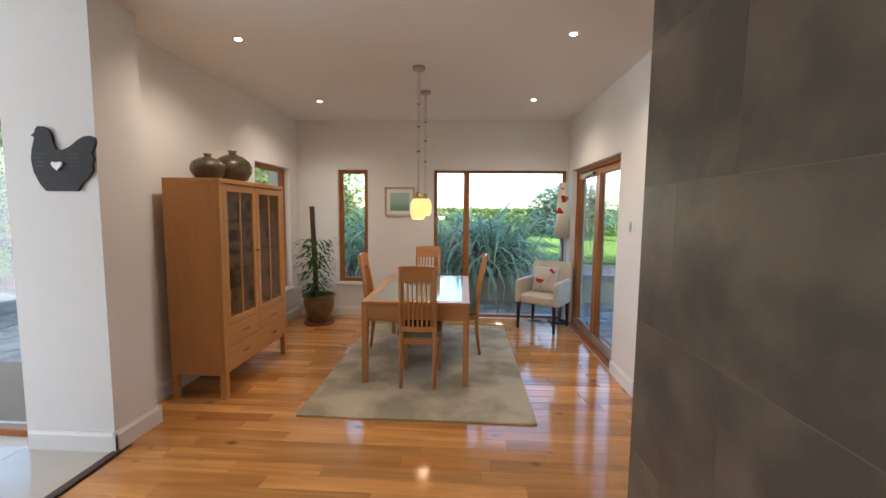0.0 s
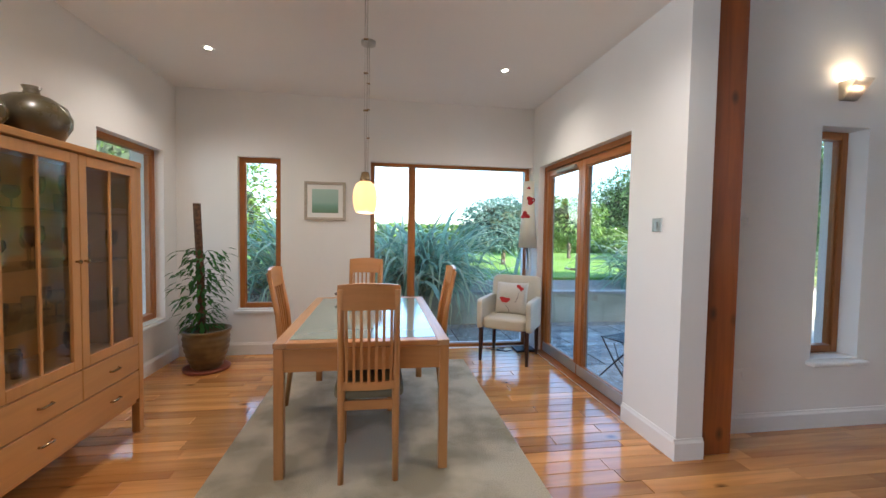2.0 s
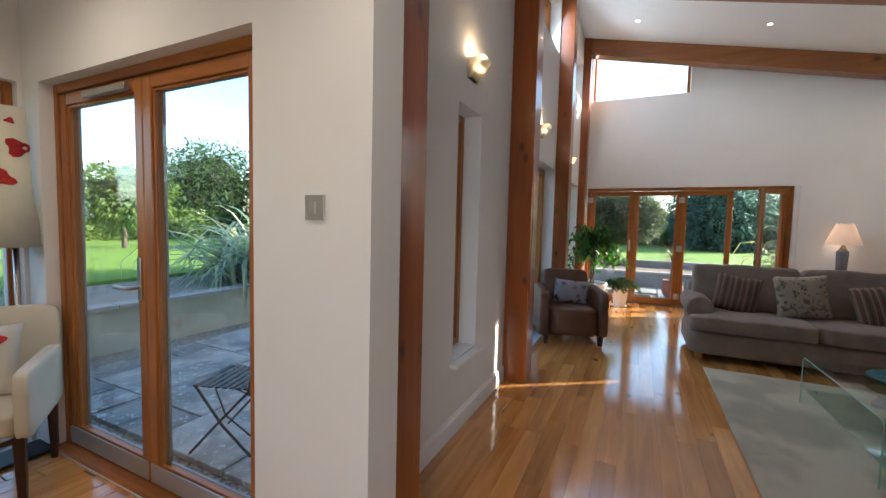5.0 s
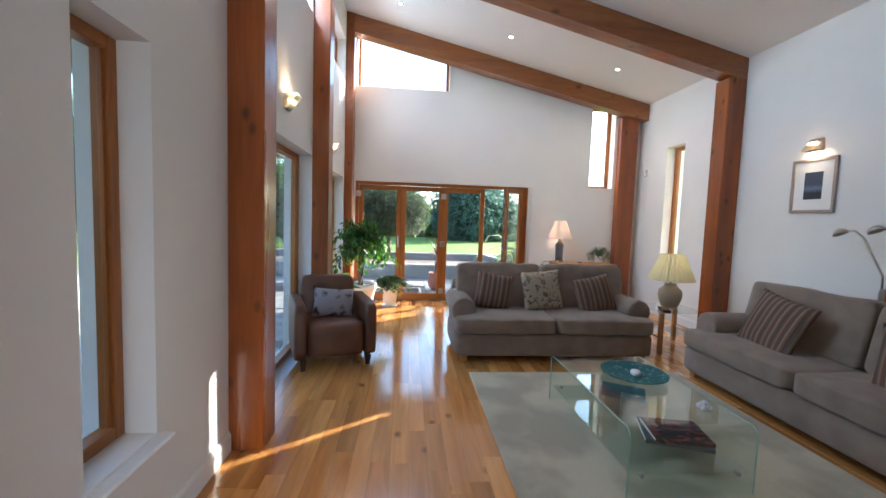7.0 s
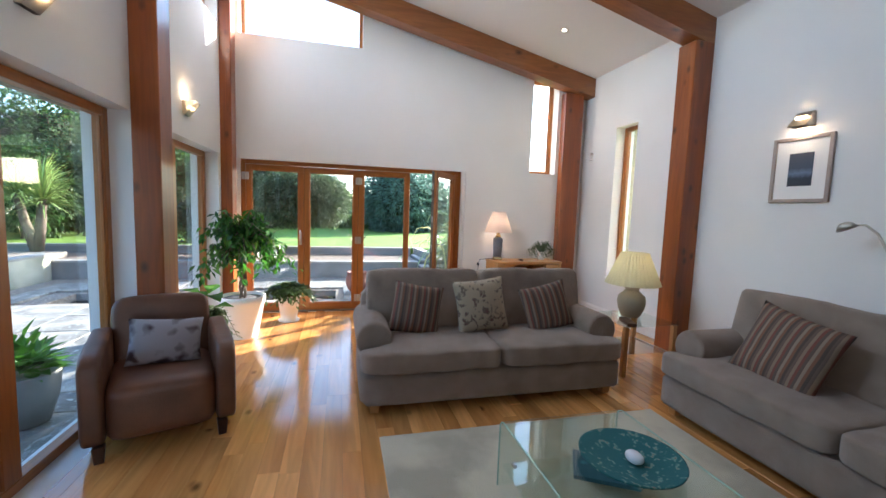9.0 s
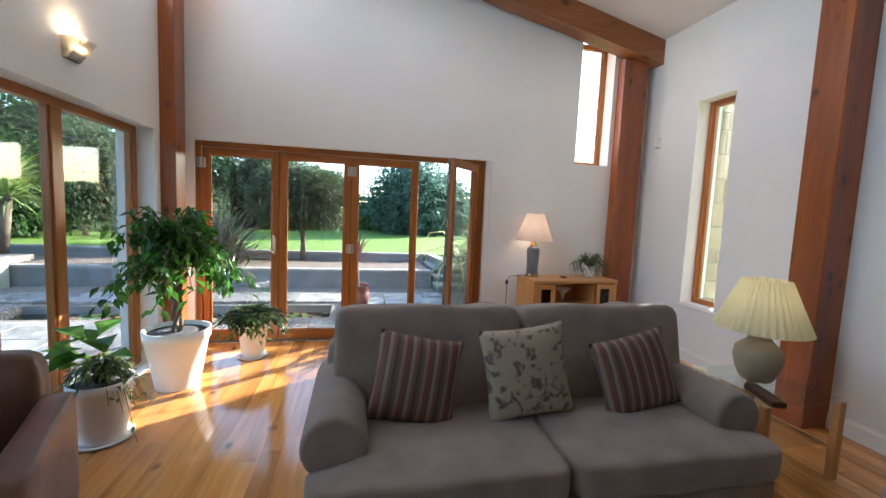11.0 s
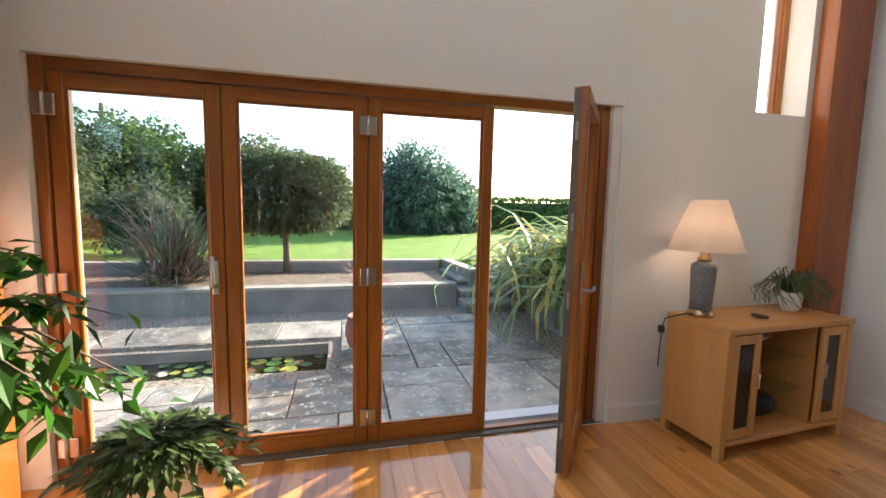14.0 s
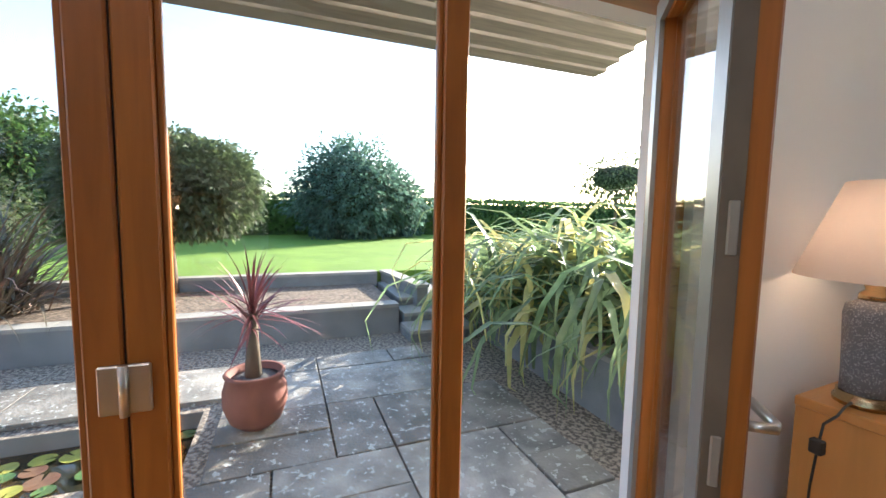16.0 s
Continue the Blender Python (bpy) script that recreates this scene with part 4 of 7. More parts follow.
def display_cabinet():
    """Tall glazed cabinet; front on local x = 0 facing +x, along y."""
    s = thing("display_cabinet", "tall light oak display cabinet with glazed doors full of glassware", "cabinet", (-1.66, 3.22, 0))
    L, d, h, b = 1.12, 0.46, 1.79, 0.20
    part("top", bx(-d, 0.005, 0, L, h - 0.035, h, bevel=0.003), M_OAKX, s)
    for y in (0.0, L - 0.025):
        part("side_panel", bx(-d, -0.022, y, y + 0.025, b, h - 0.036, bevel=0.002), M_OAK, s)
    part("back_panel", bx(-d, -d + 0.012, 0.026, L - 0.026, b, h - 0.036), M_OAK, s)
    part("base_panel", bx(-d, -0.022, 0.026, L - 0.026, b, b + 0.025), M_OAKX, s)
    for y in (0.0, L - 0.05):
        part("leg", bx(-0.05, 0.0, y + 0.0, y + 0.05, 0, b - 0.001, bevel=0.003), M_OAK, s)
        part("leg", bx(-d, -d + 0.05, y, y + 0.05, 0, b - 0.001, bevel=0.003), M_OAK, s)
        part("corner_post", bx(-0.021, 0.0, y, y + 0.05, b, h - 0.036, bevel=0.002), M_OAK, s)
    mid = L / 2
    for y0, y1 in ((0.052, mid - 0.003), (mid + 0.003, L - 0.052)):
        dd = new("door")
        dd.parent = s
        z0, z1, r = 0.60, h - 0.045, 0.055
        bm = bmesh.new()
        for q in ((y0, y0 + r, z0, z1), (y1 - r, y1, z0, z1), (y0 + r, y1 - r, z1 - r, z1), (y0 + r, y1 - r, z0, z0 + r)):
            box(bm, -0.020, 0.0, *q, 0.002)
        part("door_frame", bm, M_OAK, dd)
        part("muntin", bx(-0.016, -0.004, (y0 + y1) / 2 - 0.009, (y0 + y1) / 2 + 0.009, z0 + r, z1 - r, bevel=0.002), M_OAK, dd)
        part("pane", bx(-0.018, -0.015, y0 + r - 0.004, y1 - r + 0.004, z0 + r - 0.004, z1 - r + 0.004), M_GLASS, dd)
        yk = y1 - 0.028 if y0 < 0.3 else y0 + 0.028
        bm = bmesh.new()
        lathe(bm, [(0.006, 0), (0.006, 0.012), (0.012, 0.018), (0.012, 0.024), (0.0, 0.027)], 10)
        bmesh.ops.transform(bm, matrix=pose(0, yk, 1.18, 0, 90, 0), verts=bm.verts)
        part("knob", bm, M_BRASS, dd, "small brass knob")
    for y0, y1, z0, z1 in ((0.052, mid - 0.003, 0.425, 0.592), (mid + 0.003, L - 0.052, 0.425, 0.592), (0.052, L - 0.052, 0.232, 0.419)):
        dw = new("drawer")
        dw.parent = s
        part("drawer_front", bx(-0.02, 0.0, y0, y1, z0, z1, bevel=0.003), M_OAKX, dw)
        for yk in ([(y0 + y1) / 2] if y1 - y0 < 0.7 else [y0 + 0.25, y1 - 0.25]):
            bm = bmesh.new()
            tube(bm, [(0, yk - 0.04, (z0 + z1) / 2), (0.016, yk - 0.035, (z0 + z1) / 2), (0.016, yk + 0.035, (z0 + z1) / 2), (0, yk + 0.04, (z0 + z1) / 2)], 0.006, 8)
            part("handle", bm, M_BRASS, dw, "curved metal handle")
    part("inner_floor", bx(-d + 0.013, -0.022, 0.026, L - 0.026, 0.585, 0.6), M_OAKX, s)
    for z in (0.88, 1.16, 1.44):
        part("glass_shelf", bx(-d + 0.02, -0.03, 0.03, L - 0.03, z, z + 0.006), M_TABLEGLASS, s, "clear glass shelf")
    return s


display_cabinet()


# ---- plants ----
def leaf_face(bm, p, way, up, length, width, droop=0.0, fold=0.15):
    """One pointed leaf of four triangles, slightly folded."""
    way = way.normalized()
    side = way.cross(up)
    if side.length < 1e-3:
        side = Vector((1, 0, 0))
    side = side.normalized() * width / 2
    nrm = side.cross(way).normalized()
    mid = p + way * length * 0.45 - Vector((0, 0, droop * length * 0.3))
    tip = p + way * length - Vector((0, 0, droop * length))
    a, b, c, d = bm.verts.new(p), bm.verts.new(mid + side + nrm * width * fold), bm.verts.new(tip), bm.verts.new(mid - side + nrm * width * fold)
    e = bm.verts.new(mid)
    for t in ((a, b, e), (a, e, d), (b, c, e), (e, c, d)):
        bm.faces.new(t)


def crown(bm, rnd, centre, radii, count, size, shape=2.0, shell=0.55, lumps=5, low=-1.0, lift=0.35):
    """Leaves filling an uneven crown, thickest near its surface."""
    c = Vector(centre)
    seedv = Vector((rnd.random() * 50, rnd.random() * 50, 0))
    for _ in range(count):
        d = Vector((rnd.gauss(0, 1), rnd.gauss(0, 1), rnd.gauss(0, 1))).normalized()
        if d.z < low:
            d.z = -d.z
        k = (abs(d.x) ** shape + abs(d.y) ** shape + abs(d.z) ** shape) ** (-1 / shape)
        bump = 1 + lift * noise.noise(d * lumps * 0.5 + seedv) + 0.14 * noise.noise(d * lumps * 1.7 + seedv)
        r = k * bump * (shell + (1.04 - shell) * rnd.random() ** 0.6)
        p = c + Vector((d.x * radii[0] * r, d.y * radii[1] * r, d.z * radii[2] * r))
        way = (d + Vector((rnd.uniform(-1, 1), rnd.uniform(-1, 1), rnd.uniform(-0.9, 0.5)))).normalized()
        s = size * rnd.uniform(0.6, 1.3)
        leaf_face(bm, p, way, Vector((rnd.uniform(-1, 1), rnd.uniform(-1, 1), 1)), s, s * 0.5, 0.2)


def branches(bm, rnd, base, top, spread, radius, n=7, height=0.5):
    b, t = Vector(base), Vector(top)
    for i in range(n):
        a = 2 * math.pi * (i + rnd.random() * 0.6) / n
        s = b.lerp(t, height + (1 - height) * rnd.random())
        e = s + Vector((math.cos(a) * spread[0], math.sin(a) * spread[1], spread[2] * rnd.uniform(0.3, 1.0))) * rnd.uniform(0.6, 0.95)
        m = s.lerp(e, 0.5) + Vector((0, 0, 0.12 * spread[2]))
        tube(bm, [s, m, e], [radius * 0.55, radius * 0.35, radius * 0.12], 6)


# Near-black green: the shade deep inside a crown, put into the colour.
M_SHADEGROWTH = surf("shaded_crown_core", (0.03, 0.045, 0.018), (0.015, 0.022, 0.01), 0.9, 9, 1.0, 25, contrast=2)


def tree(name, at, trunk, radii, centre_z, count, size, mat, label, shape=2.0, low=-1.0, lumps=5, radius=0.09, seed=1, lift=0.35, category="tree", core=0.66):
    rnd = random.Random(seed)
    s = thing(name, label, category, at)
    bm = bmesh.new()
    tube(bm, [(0, 0, -0.1), (0.02, 0.01, trunk * 0.5), (-0.02, 0.02, trunk), (0, 0, centre_z)], [radius * 1.25, radius, radius * 0.85, radius * 0.4], 10)
    branches(bm, rnd, (0, 0, trunk * 0.8), (0, 0, centre_z), radii, radius, 9)
    part("trunk", bm, M_BARK, s)
    bm = bmesh.new()
    crown(bm, rnd, (0, 0, centre_z), radii, count, size, shape, lumps=lumps, low=low, lift=lift)
    part("crown", bm, mat, s)
    # Solid lump standing in for the crown's shaded inside; closes gaps between leaves.
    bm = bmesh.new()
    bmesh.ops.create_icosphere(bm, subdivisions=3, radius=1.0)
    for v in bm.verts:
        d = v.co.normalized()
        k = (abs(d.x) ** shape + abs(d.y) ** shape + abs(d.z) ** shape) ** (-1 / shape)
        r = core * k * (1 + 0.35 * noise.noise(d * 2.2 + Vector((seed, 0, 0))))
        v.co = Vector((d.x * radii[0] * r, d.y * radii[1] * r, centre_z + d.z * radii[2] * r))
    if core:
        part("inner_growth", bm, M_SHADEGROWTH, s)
    return s


def blade(bm, p, a, length, rise, width, rnd, arch=1.0, seg=6, twist=0.0):
    """One strap leaf that rises and arches over."""
    d = Vector((math.cos(a), math.sin(a), 0))
    side = Vector((-math.sin(a + twist), math.cos(a + twist), 0))
    prev, pos, ang = None, Vector(p), rise
    for i in range(seg + 1):
        t = i / seg
        w = width * (0.75 + 0.5 * t if t < 0.4 else 0.95 * (1 - t) / 0.6 + 0.02) / 2
        pair = (bm.verts.new(pos + side * w + Vector((0, 0, w * 0.35))), bm.verts.new(pos), bm.verts.new(pos - side * w + Vector((0, 0, w * 0.35))))
        if prev:
            for k in (0, 1):
                bm.faces.new((prev[k], prev[k + 1], pair[k + 1], pair[k])).smooth = True
        prev = pair
        step = length / seg
        pos = pos + (d * math.cos(ang) + Vector((0, 0, math.sin(ang)))) * step
        ang -= arch * (0.15 + 0.55 * t)


def phormium(name, at, size, count, label, seed=2, width=0.045, arch=1.0, colours=None, lean=(0, 0), spread=0.3, mats=None, low=0.45):
    """A clump of long arching strap leaves."""
    rnd = random.Random(seed)
    s = thing(name, label, "plant", at)
    a, b = bmesh.new(), bmesh.new()
    for i in range(count):
        ang = rnd.uniform(0, 2 * math.pi)
        p = Vector((rnd.gauss(0, spread * 0.5), rnd.gauss(0, spread * 0.5), -0.03))
        L = size * rnd.uniform(0.6, 1.1)
        rise = rnd.uniform(low, 1.45)
        blade(a if rnd.random() < 0.68 else b, p + Vector((lean[0], lean[1], 0)) * rnd.random(), ang, L, rise, width * rnd.uniform(0.7, 1.2), rnd, arch * rnd.uniform(0.6, 1.3), twist=rnd.uniform(-0.5, 0.5))
    if at[0] > 8.0 and at[1] < 3.0:
        for bm in (a, b):
            bmesh.ops.delete(bm, geom=[v for v in bm.verts if v.co.x + at[0] < 9.13], context="VERTS")
    tagged(part("green_foliage", a, (mats or (M_PHOR, M_PHORY))[0], s), kind="stuff")
    tagged(part("cream_foliage", b, (mats or (M_PHOR, M_PHORY))[1], s, "cream striped strap leaves"), kind="stuff")
    return s


# ---- outside ----
PZ = -0.19


def slab_box(name, b, mat, label, cat="ground"):
    bm = bmesh.new()
    box(bm, *b)
    return setting(name, bm, mat, label, cat)


bm = bmesh.new()
bm.faces.new([bm.verts.new((x, y, -0.62)) for x, y in ((-400, -400), (400, -400), (400, 400), (-400, 400))])
setting("ground", bm, M_GRASS, "green grass reaching the horizon", "ground")
# raised lawn east and north, behind the planted beds
slab_box("lawn_east", (14.98, 300, -300, 300, -0.6, 0.33), M_GRASS, "bright green lawn behind the gravel bed", "lawn")
slab_box("lawn_north", (-300, 14.97, 10.4, 300, -0.6, 0.33), M_GRASS, "bright green lawn behind the planted bed", "lawn")
slab_box("ground_north_bed", (-4.0, 13.9, 8.44, 10.399, -0.6, 0.27), M_GRAVEL, "gravel and bark planting bed", "ground")
M_BROWNGRAVEL = surf("brown_gravel", (0.29, 0.215, 0.16), (0.09, 0.07, 0.055), 0.95, 30, 1.0, 60, contrast=3)
slab_box("ground_east_bed", (13.22, 14.80, 0.40, 10.39, -0.6, 0.15), M_BROWNGRAVEL, "brown gravel bed behind the low wall", "ground")
# sub-base of the patio round the pond
for b in ((EAST + 0.1, 10.64, -0.45, 8.2), (11.46, 13.06, -0.45, 8.2), (10.641, 11.459, -0.45, 2.43), (10.641, 11.459, 7.0, 8.2), (1.95, EAST + 0.1, NORTH + 0.31, 8.2), (-14, -2.6, 2.85, 12), (-2.6, 1.949, 6.31, 8.2)):
    slab_box("ground_patio", (b[0], b[1], b[2], b[3], -0.7, -0.232), M_GRAVEL, "fine gravel under the patio slabs")
slab_box("ground_gravel_south", (9.07, 30, -40, -0.451, -0.6, -0.24), M_GRAVEL, "gravel drive beside the house")
bm = bmesh.new()
box(bm, 10.641, 11.459, 2.431, 6.999, -0.46, -0.36)
setting("pond_water", bm, surf("dark_pond_water", (0.012, 0.016, 0.014), (0.03, 0.028, 0.012), 0.04, 3), "dark still pond water", "water")
for i, (b) in enumerate(((10.60, 10.645, 2.40, 7.03), (11.455, 11.50, 2.40, 7.03))):
    slab_box("pond_edge", (b[0], b[1], b[2], b[3], -0.6, -0.236), M_RENDER, "dark pond lining edge", "pond")
slab_box("pond_edge", (10.60, 11.50, 2.385, 2.432, -0.6, -0.236), M_RENDER, "dark pond lining edge", "pond")


def lily_pads():
    rnd = random.Random(8)
    cols = [surf("lily_green", (0.10, 0.19, 0.06), (0.05, 0.11, 0.035), 0.35, 8), surf("lily_yellow", (0.38, 0.36, 0.07), (0.22, 0.25, 0.05), 0.4, 8), surf("lily_bronze", (0.20, 0.12, 0.07), (0.13, 0.06, 0.035), 0.4, 8), surf("lily_orange", (0.55, 0.27, 0.05), (0.45, 0.2, 0.04), 0.4, 8)]
    placed = []
    for _ in range(900):
        r = rnd.uniform(0.05, 0.095)
        x, y = rnd.uniform(10.72, 11.38), rnd.uniform(2.52, 6.4)
        if all((x - a) ** 2 + (y - b) ** 2 > (0.8 * (r + c)) ** 2 for a, b, c in placed):
            placed.append((x, y, r))
    for k, (x, y, r) in enumerate(placed[:95]):
        bm = bmesh.new()
        n, a0, h = 16, rnd.uniform(0, 6.28), rnd.uniform(0.002, 0.012)
        c = bm.verts.new((0, 0, 0))
        ring = [bm.verts.new((r * math.cos(a0 + 6.0 * i / n), r * math.sin(a0 + 6.0 * i / n), rnd.uniform(0.0, 0.006))) for i in range(n + 1)]
        for u, w in zip(ring, ring[1:]):
            bm.faces.new((c, u, w))
        mt = cols[rnd.choices((0, 1, 2, 3), (5, 3, 2, 1))[0]]
        ob = obj("lily_pad", bm, mt)
        ob.location = (x, y, -0.359 + h)
        tagged(ob, "round notched water lily leaf floating on the pond", "water lily", "lily pads on the pond")
    for x, y in ((11.0, 4.05),):
        bm = bmesh.new()
        for ring, n, tilt, L in ((0, 9, 0.35, 0.07), (1, 9, 0.75, 0.065), (2, 7, 1.15, 0.055)):
            for i in range(n):
                a = 2 * math.pi * (i + ring * 0.5) / n
                leaf_face(bm, Vector((0, 0, 0.01)), Vector((math.cos(a) * math.cos(tilt), math.sin(a) * math.cos(tilt), math.sin(tilt))), Vector((0, 0, 1)), L, 0.028)
        ob = obj("water_lily_flower", bm, M_POT)
        ob.location = (x, y, -0.345)
        tagged(ob, "open white water lily flower on the pond", "water lily")


lily_pads()


def retaining(name, pts, height, thick, label, zb=-0.3, coping=0.045, body=None):
    """A rendered garden wall along points, with a coping of slabs on top."""
    top = tagged(new(name), label, "garden wall", kind="structure")
    for (x0, y0), (x1, y1) in zip(pts, pts[1:]):
        d = Vector((x1 - x0, y1 - y0, 0))
        n = Vector((-d.y, d.x, 0)).normalized() * thick
        L = d.length
        bm = bmesh.new()
        v = [bm.verts.new((x, y, z)) for z in (zb, height - coping) for x, y in ((x0, y0), (x1, y1), (x1 + n.x, y1 + n.y), (x0 + n.x, y0 + n.y))]
        for q in ((0, 1, 2, 3), (7, 6, 5, 4), (0, 4, 5, 1), (1, 5, 6, 2), (2, 6, 7, 3), (3, 7, 4, 0)):
            bm.faces.new([v[i] for i in q])
        part("wall_body", bm, body or M_RENDER, top)
        k = max(1, round(L / 0.62))
        u, w = d.normalized(), n.normalized()
        for i in range(k):
            a, b = Vector((x0, y0, 0)) + u * (L * i / k + 0.004), Vector((x0, y0, 0)) + u * (L * (i + 1) / k - 0.004)
            bm = bmesh.new()
            v = [bm.verts.new((p.x, p.y, z)) for z in (height - coping + 0.001, height) for p in (a - w * 0.025, b - w * 0.025, b + w * (thick + 0.025), a + w * (thick + 0.025))]
            for q in ((0, 1, 2, 3), (7, 6, 5, 4), (0, 4, 5, 1), (1, 5, 6, 2), (2, 6, 7, 3), (3, 7, 4, 0)):
                bm.faces.new([v[i] for i in q])
            part("coping_slab", bm, M_COPING, top)


M_OLDWALL = surf("weathered_beige_render", (0.50, 0.47, 0.37), (0.30, 0.30, 0.22), 0.9, 1.6, 0.4, 50, contrast=1.6)
retaining("garden_wall_east", [(13.06, 8.3), (13.06, 0.38)], 0.17, -0.2 + 0.4, "low grey rendered garden wall with stone coping")
retaining("garden_wall_north", [(-4.0, 8.9), (-1.0, 8.45), (1.0, 8.22), (3.2, 8.22), (5.4, 8.15), (8.5, 8.2), (13.0, 8.24)], 0.33, 0.2, "low weathered beige garden wall holding the planted bed", body=M_OLDWALL)
retaining("garden_kerb_east", [(14.8, 10.3), (14.8, 0.3)], 0.36, 0.17, "second low grey wall at the lawn edge", 0.1)
retaining("garden_kerb_south", [(14.97, 0.2), (13.3, 0.05)], 0.36, 0.17, "low grey wall beside the garden steps", 0.0)
retaining("garden_wall_south", [(12.4, -0.62), (9.12, -0.50)], 0.30, 0.2, "grey rendered wall under the large striped plants")
slab_box("ground_south_bed", (9.1, 14.9, -6.0, -0.72, -0.6, 0.26), M_GRAVEL, "planting bed beside the steps", "ground")
for i, (x0, x1, z) in enumerate(((12.55, 12.98, -0.07), (12.98, 13.42, 0.05), (13.42, 14.79, 0.17))):
    st = tagged(new("garden_steps"), "rough grey stone garden step", "steps", kind="structure")
    part("riser", bx(x0 + 0.02, x1 + 0.1, -0.52, 0.36 - 0.04 * i, -0.3, z - 0.05), M_RENDER, st)
    part("tread", bx(x0, x1 + 0.02, -0.54, 0.37 - 0.04 * i, z - 0.049, z, bevel=0.006), M_COPING, st)

# plants of the garden
M_PALEPHOR = (surf("greygreen_blade", (0.36, 0.46, 0.34), (0.17, 0.25, 0.16), 0.45, 5, island=0.45), surf("pale_cream_blade", (0.55, 0.54, 0.36), (0.36, 0.40, 0.24), 0.5, 5, island=0.3))
for _m in M_PALEPHOR:
    leafy(_m)
phormium("phormium", (10.8, -1.45, 0.35), 2.15, 560, "large green and cream striped flax spilling over the wall", 3, 0.10, 1.6, spread=1.0, lean=(0.8, 0.0), low=0.35)
phormium("phormium", (12.0, -1.4, 0.35), 1.55, 420, "large green and cream striped flax spilling over the wall", 4, 0.09, 1.6, spread=0.8, lean=(0.3, 0.2), low=0.2)
phormium("phormium", (9.95, -1.5, 0.3), 1.9, 260, "large green and cream striped flax beside the house", 14, 0.055, 1.15, spread=0.6)
phormium("phormium", (13.6, -0.9, 0.3), 0.75, 120, "small cream striped flax by the steps", 5, 0.03, 1.0, spread=0.4)
phormium("phormium", (13.9, 5.0, 0.15), 1.75, 300, "bronze-green spiky flax in the gravel bed", 6, 0.035, 0.55, spread=0.35, low=0.35, mats=(surf("bronze_blade", (0.17, 0.14, 0.10), (0.09, 0.075, 0.05), 0.5, 5, island=0.4), surf("red_bronze_blade", (0.26, 0.15, 0.11), (0.15, 0.08, 0.06), 0.5, 5, island=0.3)))
phormium("phormium", (0.55, 8.85, 0.3), 2.35, 520, "large arching green flax outside the dining window", 7, 0.08, 1.35, spread=0.8, mats=M_PALEPHOR)
phormium("phormium", (-1.5, 9.1, 0.3), 2.4, 380, "large arching green flax outside the dining window", 8, 0.08, 1.3, spread=0.6, mats=M_PALEPHOR)
phormium("phormium", (5.9, 9.0, 0.3), 2.0, 420, "arching green flax behind the garden wall", 9, 0.075, 1.35, spread=0.7, mats=M_PALEPHOR)
phormium("phormium", (9.3, 9.4, 0.3), 1.9, 180, "arching green flax behind the garden wall", 19, 0.05, 1.05, spread=0.5)


def cordyline(at, trunk, size, n, label, mats, seed=3, width=0.035, heads=1):
    rnd = random.Random(seed)
    s = thing("cordyline", label, "plant", at)
    bm = bmesh.new()
    tops = [(0.28 * math.cos(2.1 * i) * (heads > 1), 0.28 * math.sin(2.1 * i) * (heads > 1), trunk - 0.15 * i) for i in range(heads)]
    for x, y, z in tops:
        tube(bm, [(0, 0, 0), (x * 0.6, y * 0.6, z * 0.5), (x, y, z)], [0.03 * (1 + heads), 0.022 * (1 + heads), 0.018 * (1 + heads)], 8)
    part("trunk", bm, M_BARK, s)
    bm = bmesh.new()
    for x, y, z in tops:
        for i in range(n):
            blade(bm, (x, y, z + rnd.uniform(-0.12, 0.06)), rnd.uniform(0, 6.28), size * rnd.uniform(0.75, 1.1), rnd.uniform(-0.3, 1.5), width * rnd.uniform(0.8, 1.2), rnd, 0.35, 5)
    part("leaf_head", bm, mats, s)
    return s


cordyline((13.9, 9.0, 0.25), 1.5, 0.85, 150, "spiky green cabbage palm behind the garden wall", surf("palm_blade", (0.28, 0.36, 0.10), (0.14, 0.22, 0.06), 0.45, 5, island=0.4), 5, 0.04, 3)
p = thing("terracotta_pot", "round terracotta pot on the stone patio", "plant pot", (11.0, 2.02, PZ + 0.012))
p.scale = (0.93, 0.93, 0.96)
bm = bmesh.new()
lathe(bm, [(0.12, 0.0), (0.19, 0.06), (0.235, 0.18), (0.235, 0.29), (0.205, 0.385), (0.225, 0.41), (0.215, 0.425), (0.19, 0.42), (0.18, 0.37), (0.0, 0.37)], 28)
M_TERRA = surf("terracotta", (0.27, 0.10, 0.075), (0.19, 0.07, 0.055), 0.7, 5, 0.2, 40)
part("body", bm, M_TERRA, p)
bm = bmesh.new()
lathe(bm, [(0.182, 0.372), (0.1, 0.385), (0.0, 0.38)], 20)
part("soil", bm, M_SOIL, p)
cordyline((11.0, 2.03, 0.19), 0.46, 0.55, 75, "red-leaved cordyline growing in the terracotta pot", surf("red_blade", (0.27, 0.085, 0.085), (0.15, 0.04, 0.05), 0.45, 5, island=0.4), 6, 0.022)

